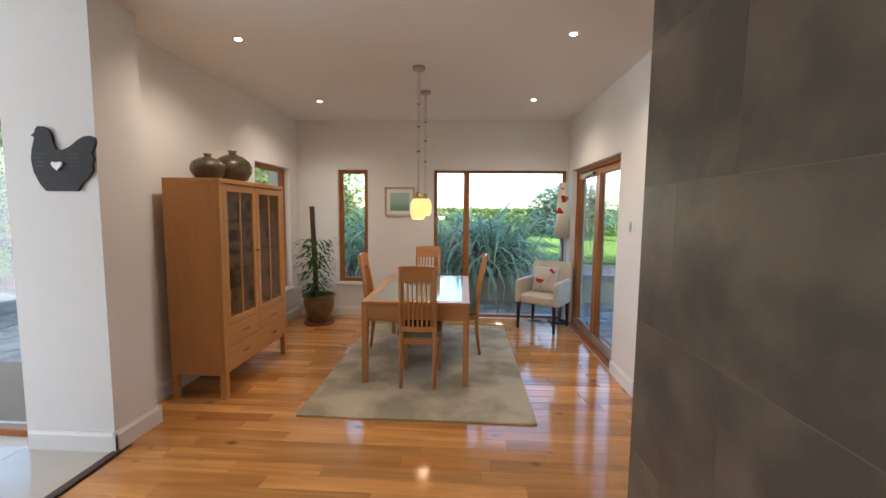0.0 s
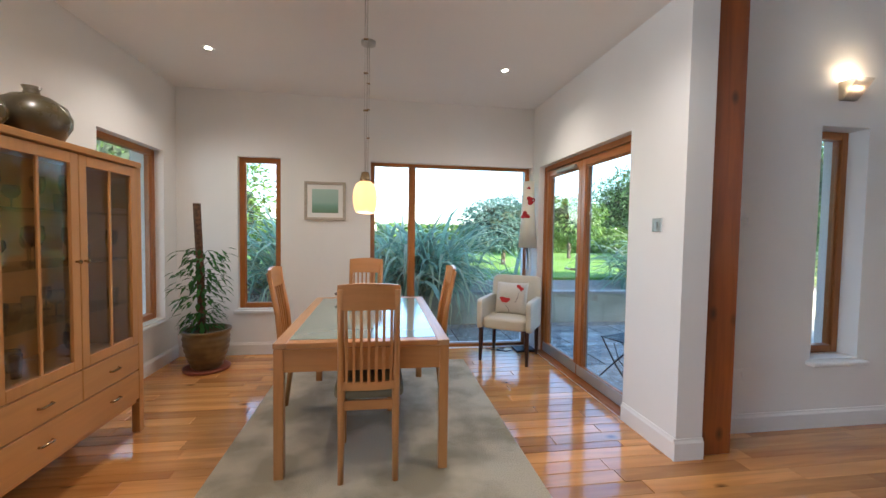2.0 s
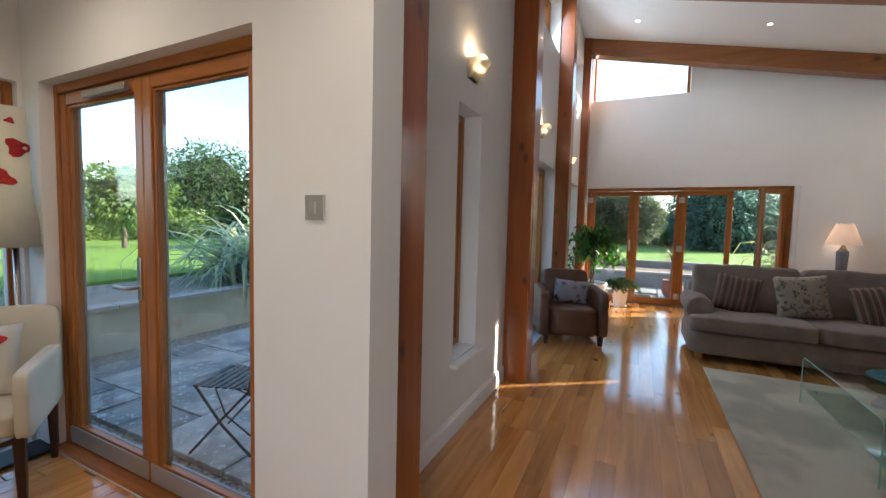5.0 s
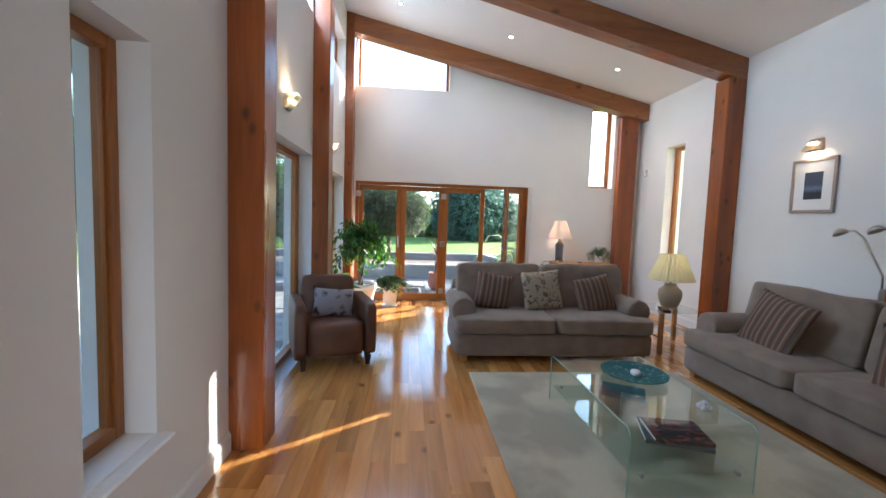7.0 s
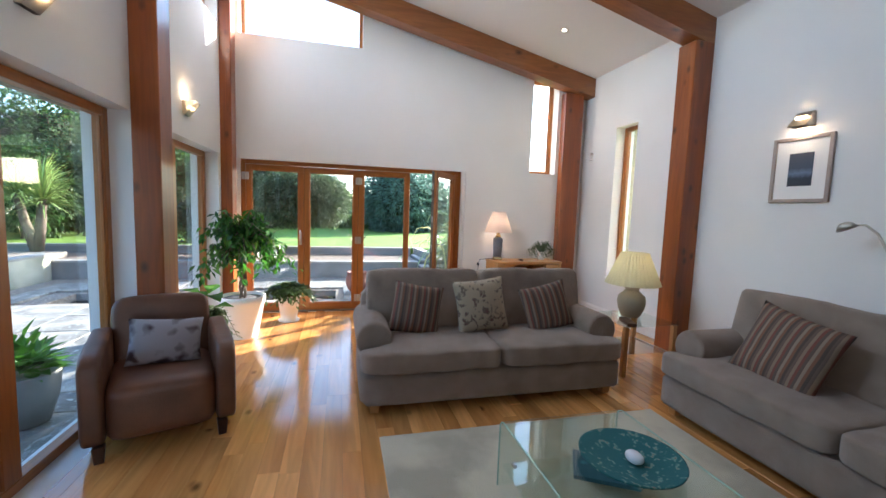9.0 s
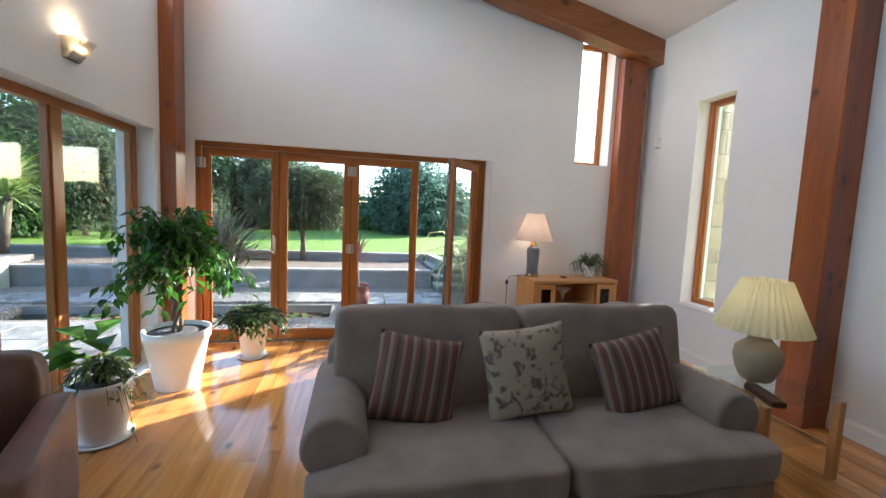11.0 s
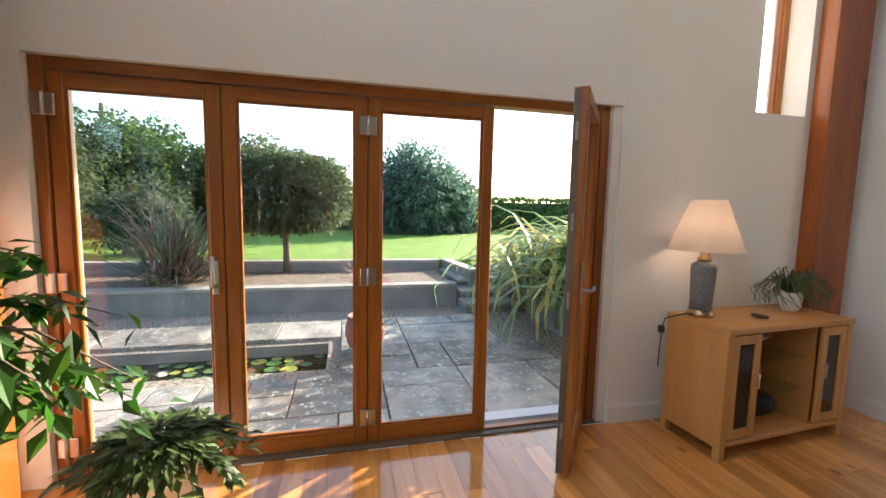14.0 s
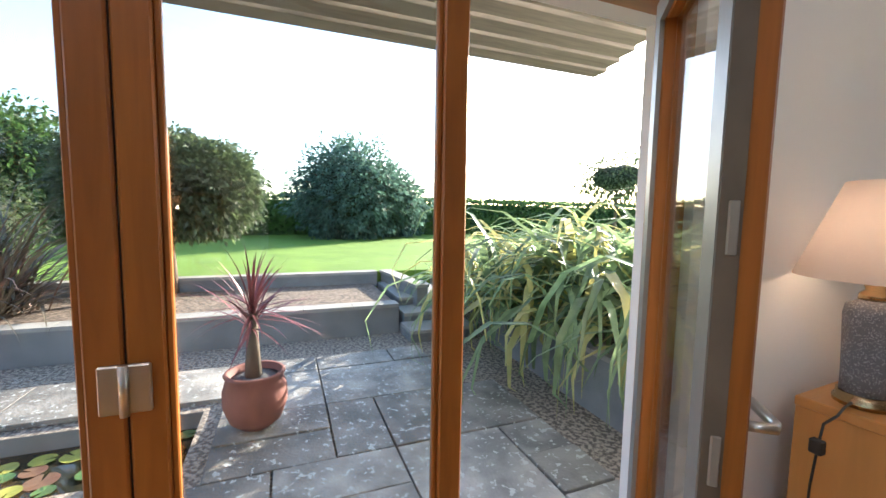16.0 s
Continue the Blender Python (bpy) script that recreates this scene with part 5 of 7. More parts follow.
tree("standard_tree", (14.75, 3.33, 0.15), 0.8, (1.0, 1.15, 0.70), 1.54, 30000, 0.085, M_TREE3, "clipped box-headed evergreen tree on a thin trunk", 2.7, radius=0.065, seed=11, lift=0.18, lumps=7)
for _k, (_x, _y, _r, _z) in enumerate(((16.6, 10.9, 1.3, 1.5), (18.3, 10.0, 1.6, 1.9), (15.0, 12.2, 1.2, 1.5), (17.0, 13.6, 1.7, 2.3), (12.6, 12.6, 1.0, 1.2))):
    tree("shrub_tree", (_x, _y, 0.3), 0.3, (_r, _r, _z * 0.8), _z, 9000, 0.13, (M_TREE, M_TREE3)[_k % 2], "dense dark evergreen shrub behind the garden wall", 2.1, radius=0.07, seed=70 + _k, lumps=8, category="shrub")
tree("conifer", (24.5, -0.7, 0.3), 0.4, (2.3, 2.3, 2.2), 1.7, 15000, 0.2, M_TREE2, "broad blue-green conifer on the lawn", 1.6, radius=0.12, seed=12, lumps=8)
tree("conifer", (25.2, -2.6, 0.3), 0.4, (1.6, 1.5, 1.6), 1.4, 5000, 0.2, M_TREE2, "shorter blue-green conifer on the lawn", 1.7, radius=0.1, seed=13, lumps=8)
for i, (x, y, rz, ry, h, cz) in enumerate(((23, 9.5, 1.9, 2.3, 1.3, 2.1), (25, 6.2, 1.8, 2.0, 1.3, 2.0), (22, 13.2, 2.6, 2.4, 1.4, 2.8), (21, 17.5, 2.8, 2.6, 1.6, 3.2), (19, 21, 2.6, 2.6, 1.6, 3.0), (15, 24, 2.4, 2.6, 1.4, 2.6), (20, 12.0, 1.0, 1.3, 0.5, 1.1))):
    tree("garden_tree", (x, y, 0.3), h, (ry, ry, rz), cz, 13000, 0.19, (M_TREE, M_TREE3, M_TREE)[i % 3], "tall dark evergreen tree at the garden edge", 2.0, radius=0.14, seed=20 + i, lumps=6)
tree("bay_shrub", (16.3, 6.4, 0.3), 0.25, (0.9, 0.9, 0.75), 0.85, 3500, 0.09, M_TREE3, "rounded shrub behind the gravel bed", 2.3, radius=0.05, seed=33, category="shrub")
tree("round_tree", (3.9, 14.2, 0.3), 0.6, (1.35, 1.2, 0.85), 1.35, 8000, 0.11, M_TREE2, "round blue-green tree on the north lawn", 2.4, radius=0.07, seed=34, lift=0.15)
tree("distant_tree", (19.5, -9.6, 0.0), 1.4, (1.5, 1.5, 0.9), 2.75, 3600, 0.13, M_TREE3, "small tree behind the striped plants", 2.0, radius=0.07, seed=35, lift=0.6, lumps=7, core=0.5)
for i, (x, y) in enumerate(((-7.5, 8.5), (-9.5, 10.5), (-6.0, 11.5), (-12, 9.0), (-4.8, 13.5), (-10.9, 9.7))):
    tree("garden_tree", (x, y, 0.1), 0.8, (1.7, 1.7, 1.7), 2.0, 6000, 0.15, (M_HEDGE, M_TREE3)[i % 2], "leafy tree behind the kitchen patio", 2.0, radius=0.1, seed=40 + i)
tree("pampas_tree", (7.8, 17.5, 0.3), 0.8, (1.3, 1.3, 1.0), 1.7, 4000, 0.15, M_HEDGE, "feathery yellow-green tree on the north lawn", 2.0, radius=0.07, seed=46)


def hedge(name, x0, x1, y0, y1, h, mat, label, seed, count):
    rnd = random.Random(seed)
    s = thing(name, label, "hedge", ((x0 + x1) / 2, (y0 + y1) / 2, 0.3))
    bm = bmesh.new()
    hx, hy = (x1 - x0) / 2, (y1 - y0) / 2
    box(bm, -hx + 0.2, hx - 0.2, -hy + 0.2, hy - 0.2, 0.0, h - 0.2)
    part("inner_growth", bm, mat, s)
    bm = bmesh.new()
    for _ in range(count):
        x, y, z = rnd.uniform(-hx, hx), rnd.uniform(-hy, hy), rnd.uniform(0, h)
        k = rnd.random()
        if k < 0.3:
            z = h + 0.1 * noise.noise(Vector((x, y, 0)) * 1.5) - rnd.random() * 0.12
        elif hx > hy:
            y = (-hy if k < 0.8 else hy) + rnd.uniform(-0.12, 0.12)
        else:
            x = (-hx if k < 0.8 else hx) + rnd.uniform(-0.12, 0.12)
        w = Vector((rnd.uniform(-1, 1), rnd.uniform(-1, 1), rnd.uniform(-0.4, 1)))
        leaf_face(bm, Vector((x, y, z)), w, Vector((rnd.uniform(-1, 1), 1, 1)), 0.24, 0.13)
    tagged(part("foliage", bm, mat, s), kind="stuff")


hedge("hedge_east", 26.5, 28.0, -22, 24, 1.75, M_TREE, "long dark clipped hedge beyond the lawn", 50, 14000)
hedge("hedge_north", -22, 16, 22.0, 23.5, 1.35, M_HEDGE, "long yellow-green hedge beyond the north lawn", 51, 14000)
hedge("hedge_kitchen", -16, -5, 12.6, 13.6, 1.8, M_HEDGE, "yellow-green hedge behind the kitchen patio", 52, 5000)

# pots standing at the edge of the kitchen patio
for _k, (_x, _y, _r) in enumerate(((-9.25, 8.15, 0.20), (-9.75, 8.25, 0.17), (-8.8, 8.1, 0.22))):
    p = thing("flower_pot", "terracotta flower pot with a leafy plant on the stone patio", "plant pot", (_x, _y, PZ + 0.012), 0, "flower pots on the kitchen patio")
    bm = bmesh.new()
    lathe(bm, [(_r * 0.65, 0.0), (_r * 0.95, _r * 1.5), (_r * 1.05, _r * 1.5), (_r * 1.05, _r * 1.75), (_r * 0.92, _r * 1.75), (_r * 0.88, _r * 1.6), (0.0, _r * 1.6)], 22)
    part("body", bm, M_TERRA, p)
    bm = bmesh.new()
    crown(bm, random.Random(90 + _k), (0, 0, _r * 2.6), (_r * 1.5, _r * 1.5, _r * 1.4), 320, 0.09)
    tagged(part("foliage", bm, M_LEAF2, p), kind="stuff")

# timber louvre canopy over the doors
can = tagged(new("canopy"), "weathered timber slatted canopy fixed above the doors", "canopy", kind="structure")
M_GREYWOOD = wood("weathered_timber", (0.25, 0.215, 0.17), (0.15, 0.128, 0.10), 0.8, "y", 8.0)
for i in range(7):
    x = 9.16 + 0.185 * i
    part("slat", bx(x, x + 0.14, -0.05 - 0.06 * i, 4.6, 2.44, 2.475, bevel=0.003), M_GREYWOOD, can)
for y in (0.1, 1.6, 3.1, 4.4):
    part("rafter", bx(9.065, 10.38, y, y + 0.05, 2.478, 2.58, bevel=0.003), M_GREYWOOD, can)
can = tagged(new("canopy_north"), "weathered timber slatted canopy outside the north windows", "canopy", kind="structure")
for i in range(6):
    y = 4.14 + 0.185 * i
    part("slat", bx(2.3, 9.0, y, y + 0.14, 2.44, 2.475, bevel=0.003), M_GREYWOOD, can)
for x in (2.6, 4.4, 6.2, 8.2):
    part("rafter", bx(x, x + 0.05, 4.1, 5.25, 2.478, 2.58, bevel=0.003), M_GREYWOOD, can)

# outer stone jamb of the south window
st = tagged(new("stone_jamb"), "coursed honey-coloured stone outside the narrow window", "wall", kind="structure")
M_ASHLAR = surf("honey_sandstone", (0.42, 0.35, 0.24), (0.32, 0.26, 0.18), 0.85, 6, 0.4, 50, island=0.2)
rnd = random.Random(77)
z, k = -0.2, 0
while z < 3.0:
    h = rnd.choice((0.15, 0.2, 0.26))
    cut = rnd.uniform(0.35, 0.65)
    y0, y1 = SOUTH - 0.302 - 0.27, SOUTH - 0.302
    ym = y0 + (y1 - y0) * cut
    for a, b in ((y0, ym - 0.004), (ym + 0.004, y1)):
        part("stone", bx(7.957 + rnd.uniform(-0.004, 0.004), 8.3, a, b, z + 0.004, z + h - 0.004, bevel=0.008), M_ASHLAR, st)
    z += h
part("mortar", bx(7.967, 8.29, SOUTH - 0.302 - 0.265, SOUTH - 0.303, -0.2, 3.0), M_COPING, st)
s = thing("potted_hosta", "leafy hosta in a dark glazed pot outside the tall window", "potted plant", (6.35, 4.62, PZ + 0.01))
bm = bmesh.new()
lathe(bm, [(0.14, 0), (0.2, 0.2), (0.22, 0.38), (0.2, 0.39), (0.19, 0.34), (0, 0.34)], 26)
part("pot", bm, M_ALU, s)
rnd = random.Random(78)
bm = bmesh.new()
for i in range(90):
    a, e = rnd.uniform(0, 6.28), rnd.uniform(0.1, 1.3)
    p = Vector((0.12 * math.cos(a) * rnd.random(), 0.12 * math.sin(a) * rnd.random(), 0.38 + 0.2 * rnd.random() * e))
    leaf_face(bm, p, Vector((math.cos(a) * math.cos(e), math.sin(a) * math.cos(e), math.sin(e))), Vector((0, 0, 1)), rnd.uniform(0.16, 0.28), 0.09, 0.3)
tagged(part("foliage", bm, M_LEAF2, s), kind="stuff")

# folding garden chair
s = thing("folding_chair", "dark metal folding garden chair with slatted seat on the patio", "garden chair", (2.50, 5.22, PZ + 0.012), 20)
M_IRON = surf("dark_iron", (0.05, 0.055, 0.06), rough=0.5, metal=0.7)
for k in (-1, 1):
    for nm, pts in (("leg", [(k * 0.19, -0.2, 0.0), (k * 0.19, 0.0, 0.2), (k * 0.19, 0.18, 0.45)]), ("back_post", [(k * 0.205, 0.22, 0.0), (k * 0.205, 0.0, 0.24), (k * 0.205, -0.2, 0.45), (k * 0.205, -0.27, 0.86)])):
        bm = bmesh.new()
        tube(bm, pts, 0.009, 8)
        part(nm, bm, M_IRON, s)
    bm = bmesh.new()
    tube(bm, [(k * 0.1, -0.16 * 1, 0.08), (k * 0.15, 0.0, 0.25), (k * 0.05, 0.14, 0.38)], 0.006, 6)
    part("scroll_brace", bm, M_IRON, s)
for i in range(8):
    part("seat_slat", bx(-0.2, 0.2, -0.19 + 0.05 * i, -0.155 + 0.05 * i, 0.452, 0.462, bevel=0.002), M_IRON, s)
for i in range(3):
    part("back_slat", bx(-0.2, 0.2, -0.272 + 0.004 * i, -0.262 + 0.004 * i, 0.80 - 0.12 * i, 0.84 - 0.12 * i, bevel=0.002), M_IRON, s)

# pole with a wire far off
s = thing("telegraph_pole", "wooden telegraph pole beyond the garden", "pole", (30, 13.7, 0.0))
bm = bmesh.new()
tube(bm, [(0, 0, 0.3), (0, 0, 6.2)], [0.13, 0.10], 10)
part("mast", bm, M_BARK, s)
part("crossarm", bx(-0.05, 0.05, -0.5, 0.5, 5.7, 5.8), M_BARK, s)


# ---- lamps, pictures and small things indoors ----
for x, y in ((-1.48, 4.97), (1.01, 4.95), (-1.48, 3.25), (1.01, 3.23)):
    downlight(x, y, 2.828, 7.5)
for x, y in ((7.64, 2.93), (7.65, 1.29), (7.67, -0.38)):
    downlight(x, y, roof_z(y) - 0.003, 5, math.atan(0.209))


def point(x, y, z, power, radius=0.04, colour=(1.0, 0.72, 0.42)):
    d = bpy.data.lights.new("bulb", "POINT")
    d.energy, d.shadow_soft_size, d.color = power, radius, colour
    new("bulb", d).location = (x, y, z)


def sconce(x, y, z, into, down=False, group="wall lights"):
    """A folded plaster-and-steel uplighter on a wall; into: -1 into the room from the north wall, 1 from the south."""
    s = thing("wall_light", "small wedge-shaped steel wall uplighter, lit, on white plaster", "wall light", (x, y, z), 0, group)
    bm = bmesh.new()
    v = [bm.verts.new(p) for p in ((-0.065, 0, 0.0), (0.065, 0, 0.0), (-0.075, 0, 0.125), (0.075, 0, 0.125), (-0.075, into * 0.115, 0.125), (0.075, into * 0.115, 0.125), (-0.06, into * 0.025, 0.0), (0.06, into * 0.025, 0.0))]
    if down:
        for k in v:
            k.co.z = 0.125 - k.co.z
    for q in ((0, 1, 7, 6), (6, 7, 5, 4), (0, 6, 4, 2), (1, 3, 5, 7), (0, 2, 3, 1)):
        bm.faces.new([v[i] for i in q])
    bmesh.ops.solidify(bm, geom=bm.faces[:], thickness=0.003)
    part("shade", bm, M_STEEL, s)
    bm = bmesh.new()
    box(bm, -0.045, 0.045, min(into * 0.03, into * 0.07), max(into * 0.03, into * 0.07), 0.06, 0.085, 0.004)
    part("bulb", bm, M_LAMPW, s, "glowing warm bulb")
    point(x, y + into * 0.075, z + (-0.03 if down else 0.155), 0.36, 0.03)


for x, y, z in ((3.145, NORTH, 2.33), (5.19, NORTH, 2.36), (7.2, NORTH, 2.31)):
    sconce(x, y, z, -1)
sconce(5.46, SOUTH, 2.31, 1, True)


def pendant(x, y, zc):
    s = thing("pendant_light", "hanging ribbed glass egg-shaped pendant light, lit", "pendant light", (x, y, 2.83), 0, "pendants over the dining table")
    bm = bmesh.new()
    lathe(bm, [(0.0, -0.030), (0.045, -0.030), (0.055, -0.026), (0.057, 0.0)], 24)
    part("ceiling_cup", bm, M_STEEL, s)
    d = zc - 2.83
    for dx in (-0.008, 0.008):
        bm = bmesh.new()
        tube(bm, [(dx, 0, -0.03), (dx * 0.8, 0, d * 0.5), (dx * 0.3, 0, d + 0.13)], 0.0022, 6)
        part("cord", bm, M_STEEL, s, "thin grey suspension cord")
    for z in (-0.32, -0.52, -0.74):
        bm = bmesh.new()
        tube(bm, [(-0.014, 0, z), (0.014, 0, z)], 0.006, 8)
        part("cord_clip", bm, M_BRASS, s)
    bm = bmesh.new()
    lathe(bm, [(0.0, d + 0.15), (0.022, d + 0.145), (0.032, d + 0.10), (0.034, d + 0.085)], 20)
    part("cap", bm, M_BRASS, s, "bronze lamp cap")
    bm = bmesh.new()
    pr = [(0.034, 0.088), (0.054, 0.074), (0.068, 0.042), (0.074, 0.0), (0.071, -0.045), (0.061, -0.084), (0.050, -0.100), (0.0, -0.096)]
    lathe(bm, [(r, d + z) for r, z in pr], 32)
    for v in bm.verts:
        a = math.atan2(v.co.y, v.co.x)
        k = 1 + 0.012 * math.sin(16 * a)
        v.co.x, v.co.y = v.co.x * k, v.co.y * k
    part("shade", bm, M_SHADE, s, "glowing frosted glass shade", True)


M_SHADE = glow("lit_frosted_glass", (1.0, 0.42, 0.13), 0.34, (0.62, 0.42, 0.24))
pendant(-0.18, 3.88, 1.575)
pendant(-0.19, 4.62, 1.60)
point(-0.18, 3.88, 1.42, 0.9)
point(-0.19, 4.62, 1.44, 0.9)


def picture(name, centre, w, h, into, art, label, mount=0.06, frame_w=0.022, frame_mat=None):
    s = thing(name, label, "picture", centre)
    y0 = into * 0.002
    y1 = into * 0.028
    lo, hi = sorted((y0, y1))
    for x0, x1, z0, z1 in ((-w / 2, -w / 2 + frame_w, -h / 2, h / 2), (w / 2 - frame_w, w / 2, -h / 2, h / 2), (-w / 2 + frame_w, w / 2 - frame_w, h / 2 - frame_w, h / 2), (-w / 2 + frame_w, w / 2 - frame_w, -h / 2, -h / 2 + frame_w)):
        part("frame_bar", bx(x0, x1, lo, hi, z0, z1, bevel=0.003), frame_mat or M_PALEFRAME, s)
    a, b = sorted((y0, into * 0.012))
    part("mount", bx(-w / 2 + frame_w, w / 2 - frame_w, a, b, -h / 2 + frame_w, h / 2 - frame_w), M_CEIL, s, "white card mount")
    a, b = sorted((into * 0.0125, into * 0.015))
    m = frame_w + mount
    part("print", bx(-w / 2 + m, w / 2 - m, a, b, -h / 2 + m, h / 2 - m), art, s, "small seascape print")


def bands(name, stops, wobble=0.05):
    """Paint in soft horizontal bands, by height."""
    m = surf(name, stops[0][1], rough=0.6)
    t, n = m.node_tree, m.node_tree.nodes
    tc, sp, ra, no, ad = n.new("ShaderNodeTexCoord"), n.new("ShaderNodeSeparateXYZ"), n.new("ShaderNodeValToRGB"), n.new("ShaderNodeTexNoise"), n.new("ShaderNodeMath")
    t.links.new(tc.outputs["Generated"], sp.inputs[0])
    t.links.new(tc.outputs["Generated"], no.inputs["Vector"])
    no.inputs["Scale"].default_value = 6
    ad.operation = "MULTIPLY_ADD"
    ad.inputs[1].default_value = wobble * 2
    t.links.new(no.outputs[0], ad.inputs[0])
    t.links.new(sp.outputs[2], ad.inputs[2])
    t.links.new(ad.outputs[0], ra.inputs[0])
    els = ra.color_ramp.elements
    while len(els) < len(stops):
        els.new(0.5)
    for e, (p, c) in zip(els, stops):
        e.position, e.color = p, rgb(c)
    t.links.new(ra.outputs[0], n["Principled BSDF"].inputs["Base Color"])
    return m


M_PALEFRAME = wood("limed_wood", (0.50, 0.45, 0.38), (0.42, 0.37, 0.30), 0.5)
picture("picture", (-0.69, 6.0, 1.685), 0.44, 0.42, -1, bands("green_sea", [(0.0, (0.13, 0.22, 0.12)), (0.35, (0.20, 0.36, 0.28)), (0.5, (0.32, 0.48, 0.42)), (1.0, (0.40, 0.56, 0.50))]), "pale framed green seascape print on the white wall", 0.05, 0.03)
picture("picture", (5.46, SOUTH, 1.955), 0.47, 0.56, 1, bands("dark_sea", [(0.0, (0.02, 0.025, 0.04)), (0.3, (0.02, 0.03, 0.05)), (0.45, (0.12, 0.17, 0.26)), (0.6, (0.05, 0.07, 0.11)), (1.0, (0.06, 0.07, 0.10))], 0.06), "grey framed dark seascape print on the white wall", 0.11, 0.03, surf("pinkish_limed_wood", (0.42, 0.34, 0.30), rough=0.5))


def plate_on_wall(name, centre, axis, into, w, h, mat, label, category, t=0.009, knob=None):
    s = thing(name, label, category, centre)
    a, b = sorted((0, into * t))
    part("plate", bx(a, b, -w / 2, w / 2, -h / 2, h / 2, bevel=0.002) if axis == "x" else bx(-w / 2, w / 2, a, b, -h / 2, h / 2, bevel=0.002), mat, s)
    a, b = sorted((into * (t + 0.0003), into * (t + (knob or 0.006))))
    q = 0.02
    part("rocker" if not knob else "knob", bx(a, b, -q * 0.4, q * 0.4, -q, q, bevel=0.001) if axis == "x" else bx(-q * 0.4, q * 0.4, a, b, -q, q, bevel=0.001), M_STEEL if mat is not M_TRIM else M_TRIM, s)


plate_on_wall("light_switch", (1.70, 3.765, 1.434), "x", -1, 0.088, 0.088, M_STEEL, "square brushed steel light switch on the white wall", "light switch")
plate_on_wall("dimmer_switch", (2.37, NORTH, 1.48), "y", -1, 0.086, 0.086, M_TRIM, "white dimmer switch with a knob on the wall", "light switch", 0.009, 0.03)
plate_on_wall("socket", (2.40, NORTH, 0.41), "y", -1, 0.146, 0.086, M_TRIM, "white double power socket above the skirting", "socket")
plate_on_wall("dimmer_switch", (-2.2, 3.06, 1.40), "x", 1, 0.086, 0.086, M_TRIM, "white wall switch beside the display cabinet", "light switch", 0.009, 0.03)
plate_on_wall("thermostat", (4.66, SOUTH, 1.49), "y", 1, 0.15, 0.09, M_TRIM, "white thermostat on the wall above the long sofa", "thermostat", 0.03)
plate_on_wall("alarm_sensor", (8.50, SOUTH, 2.42), "y", 1, 0.06, 0.11, M_TRIM, "small white alarm sensor beside the corner post", "sensor", 0.05)
plate_on_wall("socket", (5.95, SOUTH, 0.40), "y", 1, 0.146, 0.086, M_TRIM, "white double power socket behind the side table", "socket")


def rooster():
    """A flat black wooden cockerel with a white heart, on the kitchen wall."""
    s = thing("cockerel_plaque", "flat black wooden cockerel plaque with a white heart", "wall ornament", (-2.165, 2.49, 1.645))
    s.scale = (0.92, 1.0, 0.92)
    pts = [(-0.11, 0.0), (0.105, 0.0), (0.14, 0.05), (0.195, 0.10), (0.222, 0.14), (0.212, 0.172), (0.23, 0.205), (0.216, 0.245), (0.24, 0.285), (0.25, 0.32), (0.24, 0.345), (0.21, 0.355), (0.17, 0.35), (0.13, 0.33), (0.07, 0.285), (0.01, 0.262), (-0.025, 0.27), (-0.042, 0.31), (-0.048, 0.36), (-0.068, 0.395), (-0.10, 0.412), (-0.135, 0.415), (-0.155, 0.40), (-0.162, 0.375), (-0.188, 0.358), (-0.165, 0.342), (-0.175, 0.315), (-0.192, 0.26), (-0.20, 0.20), (-0.187, 0.12), (-0.15, 0.045)]
    bm = bmesh.new()
    f = bm.faces.new([bm.verts.new((x, -0.003, z)) for x, z in pts])
    r = bmesh.ops.extrude_face_region(bm, geom=[f])
    bmesh.ops.translate(bm, vec=(0, -0.014, 0), verts=[v for v in r["geom"] if isinstance(v, bmesh.types.BMVert)])
    part("body", bm, surf("black_painted_wood", (0.010, 0.011, 0.013), (0.02, 0.021, 0.023), 0.7, 20), s)
    bm = bmesh.new()
    heart = [(0.03 * 1.25 * math.sin(a) ** 3, 0.03 * (0.9 * math.cos(a) - 0.36 * math.cos(2 * a) - 0.12 * math.cos(3 * a))) for a in (2 * math.pi * k / 24 for k in range(24))]
    f = bm.faces.new([bm.verts.new((x - 0.015, -0.0175, z + 0.165)) for x, z in heart])
    r = bmesh.ops.extrude_face_region(bm, geom=[f])
    bmesh.ops.translate(bm, vec=(0, -0.012, 0), verts=[v for v in r["geom"] if isinstance(v, bmesh.types.BMVert)])
    part("heart", bm, M_TRIM, s, "white heart")
    rnd = random.Random(4)
    for i in range(9):
        x, z = rnd.choice((-0.13, 0.10)) + rnd.uniform(-0.02, 0.01), 0.16 + 0.026 * (i % 4)
        part("chalk_line", bx(x - 0.035, x + 0.03, -0.0185, -0.0175, z, z + 0.004), M_SCRIPT, s, "faint grey script line")


M_SCRIPT = surf("faint_grey_chalk", (0.10, 0.10, 0.105), rough=0.9)
rooster()


def vase(name, at, r, h, label):
    bm = bmesh.new()
    lathe(bm, [(r * 0.45, 0), (r * 0.75, h * 0.08), (r * 0.98, h * 0.33), (r, h * 0.48), (r * 0.86, h * 0.68), (r * 0.5, h * 0.82), (r * 0.22, h * 0.87), (r * 0.19, h * 0.93), (r * 0.25, h * 1.0), (r * 0.16, h * 0.99), (r * 0.14, h * 0.9)], 36)
    ob = obj(name, bm, M_VASE)
    ob.location = at
    tagged(ob, label, "vase")


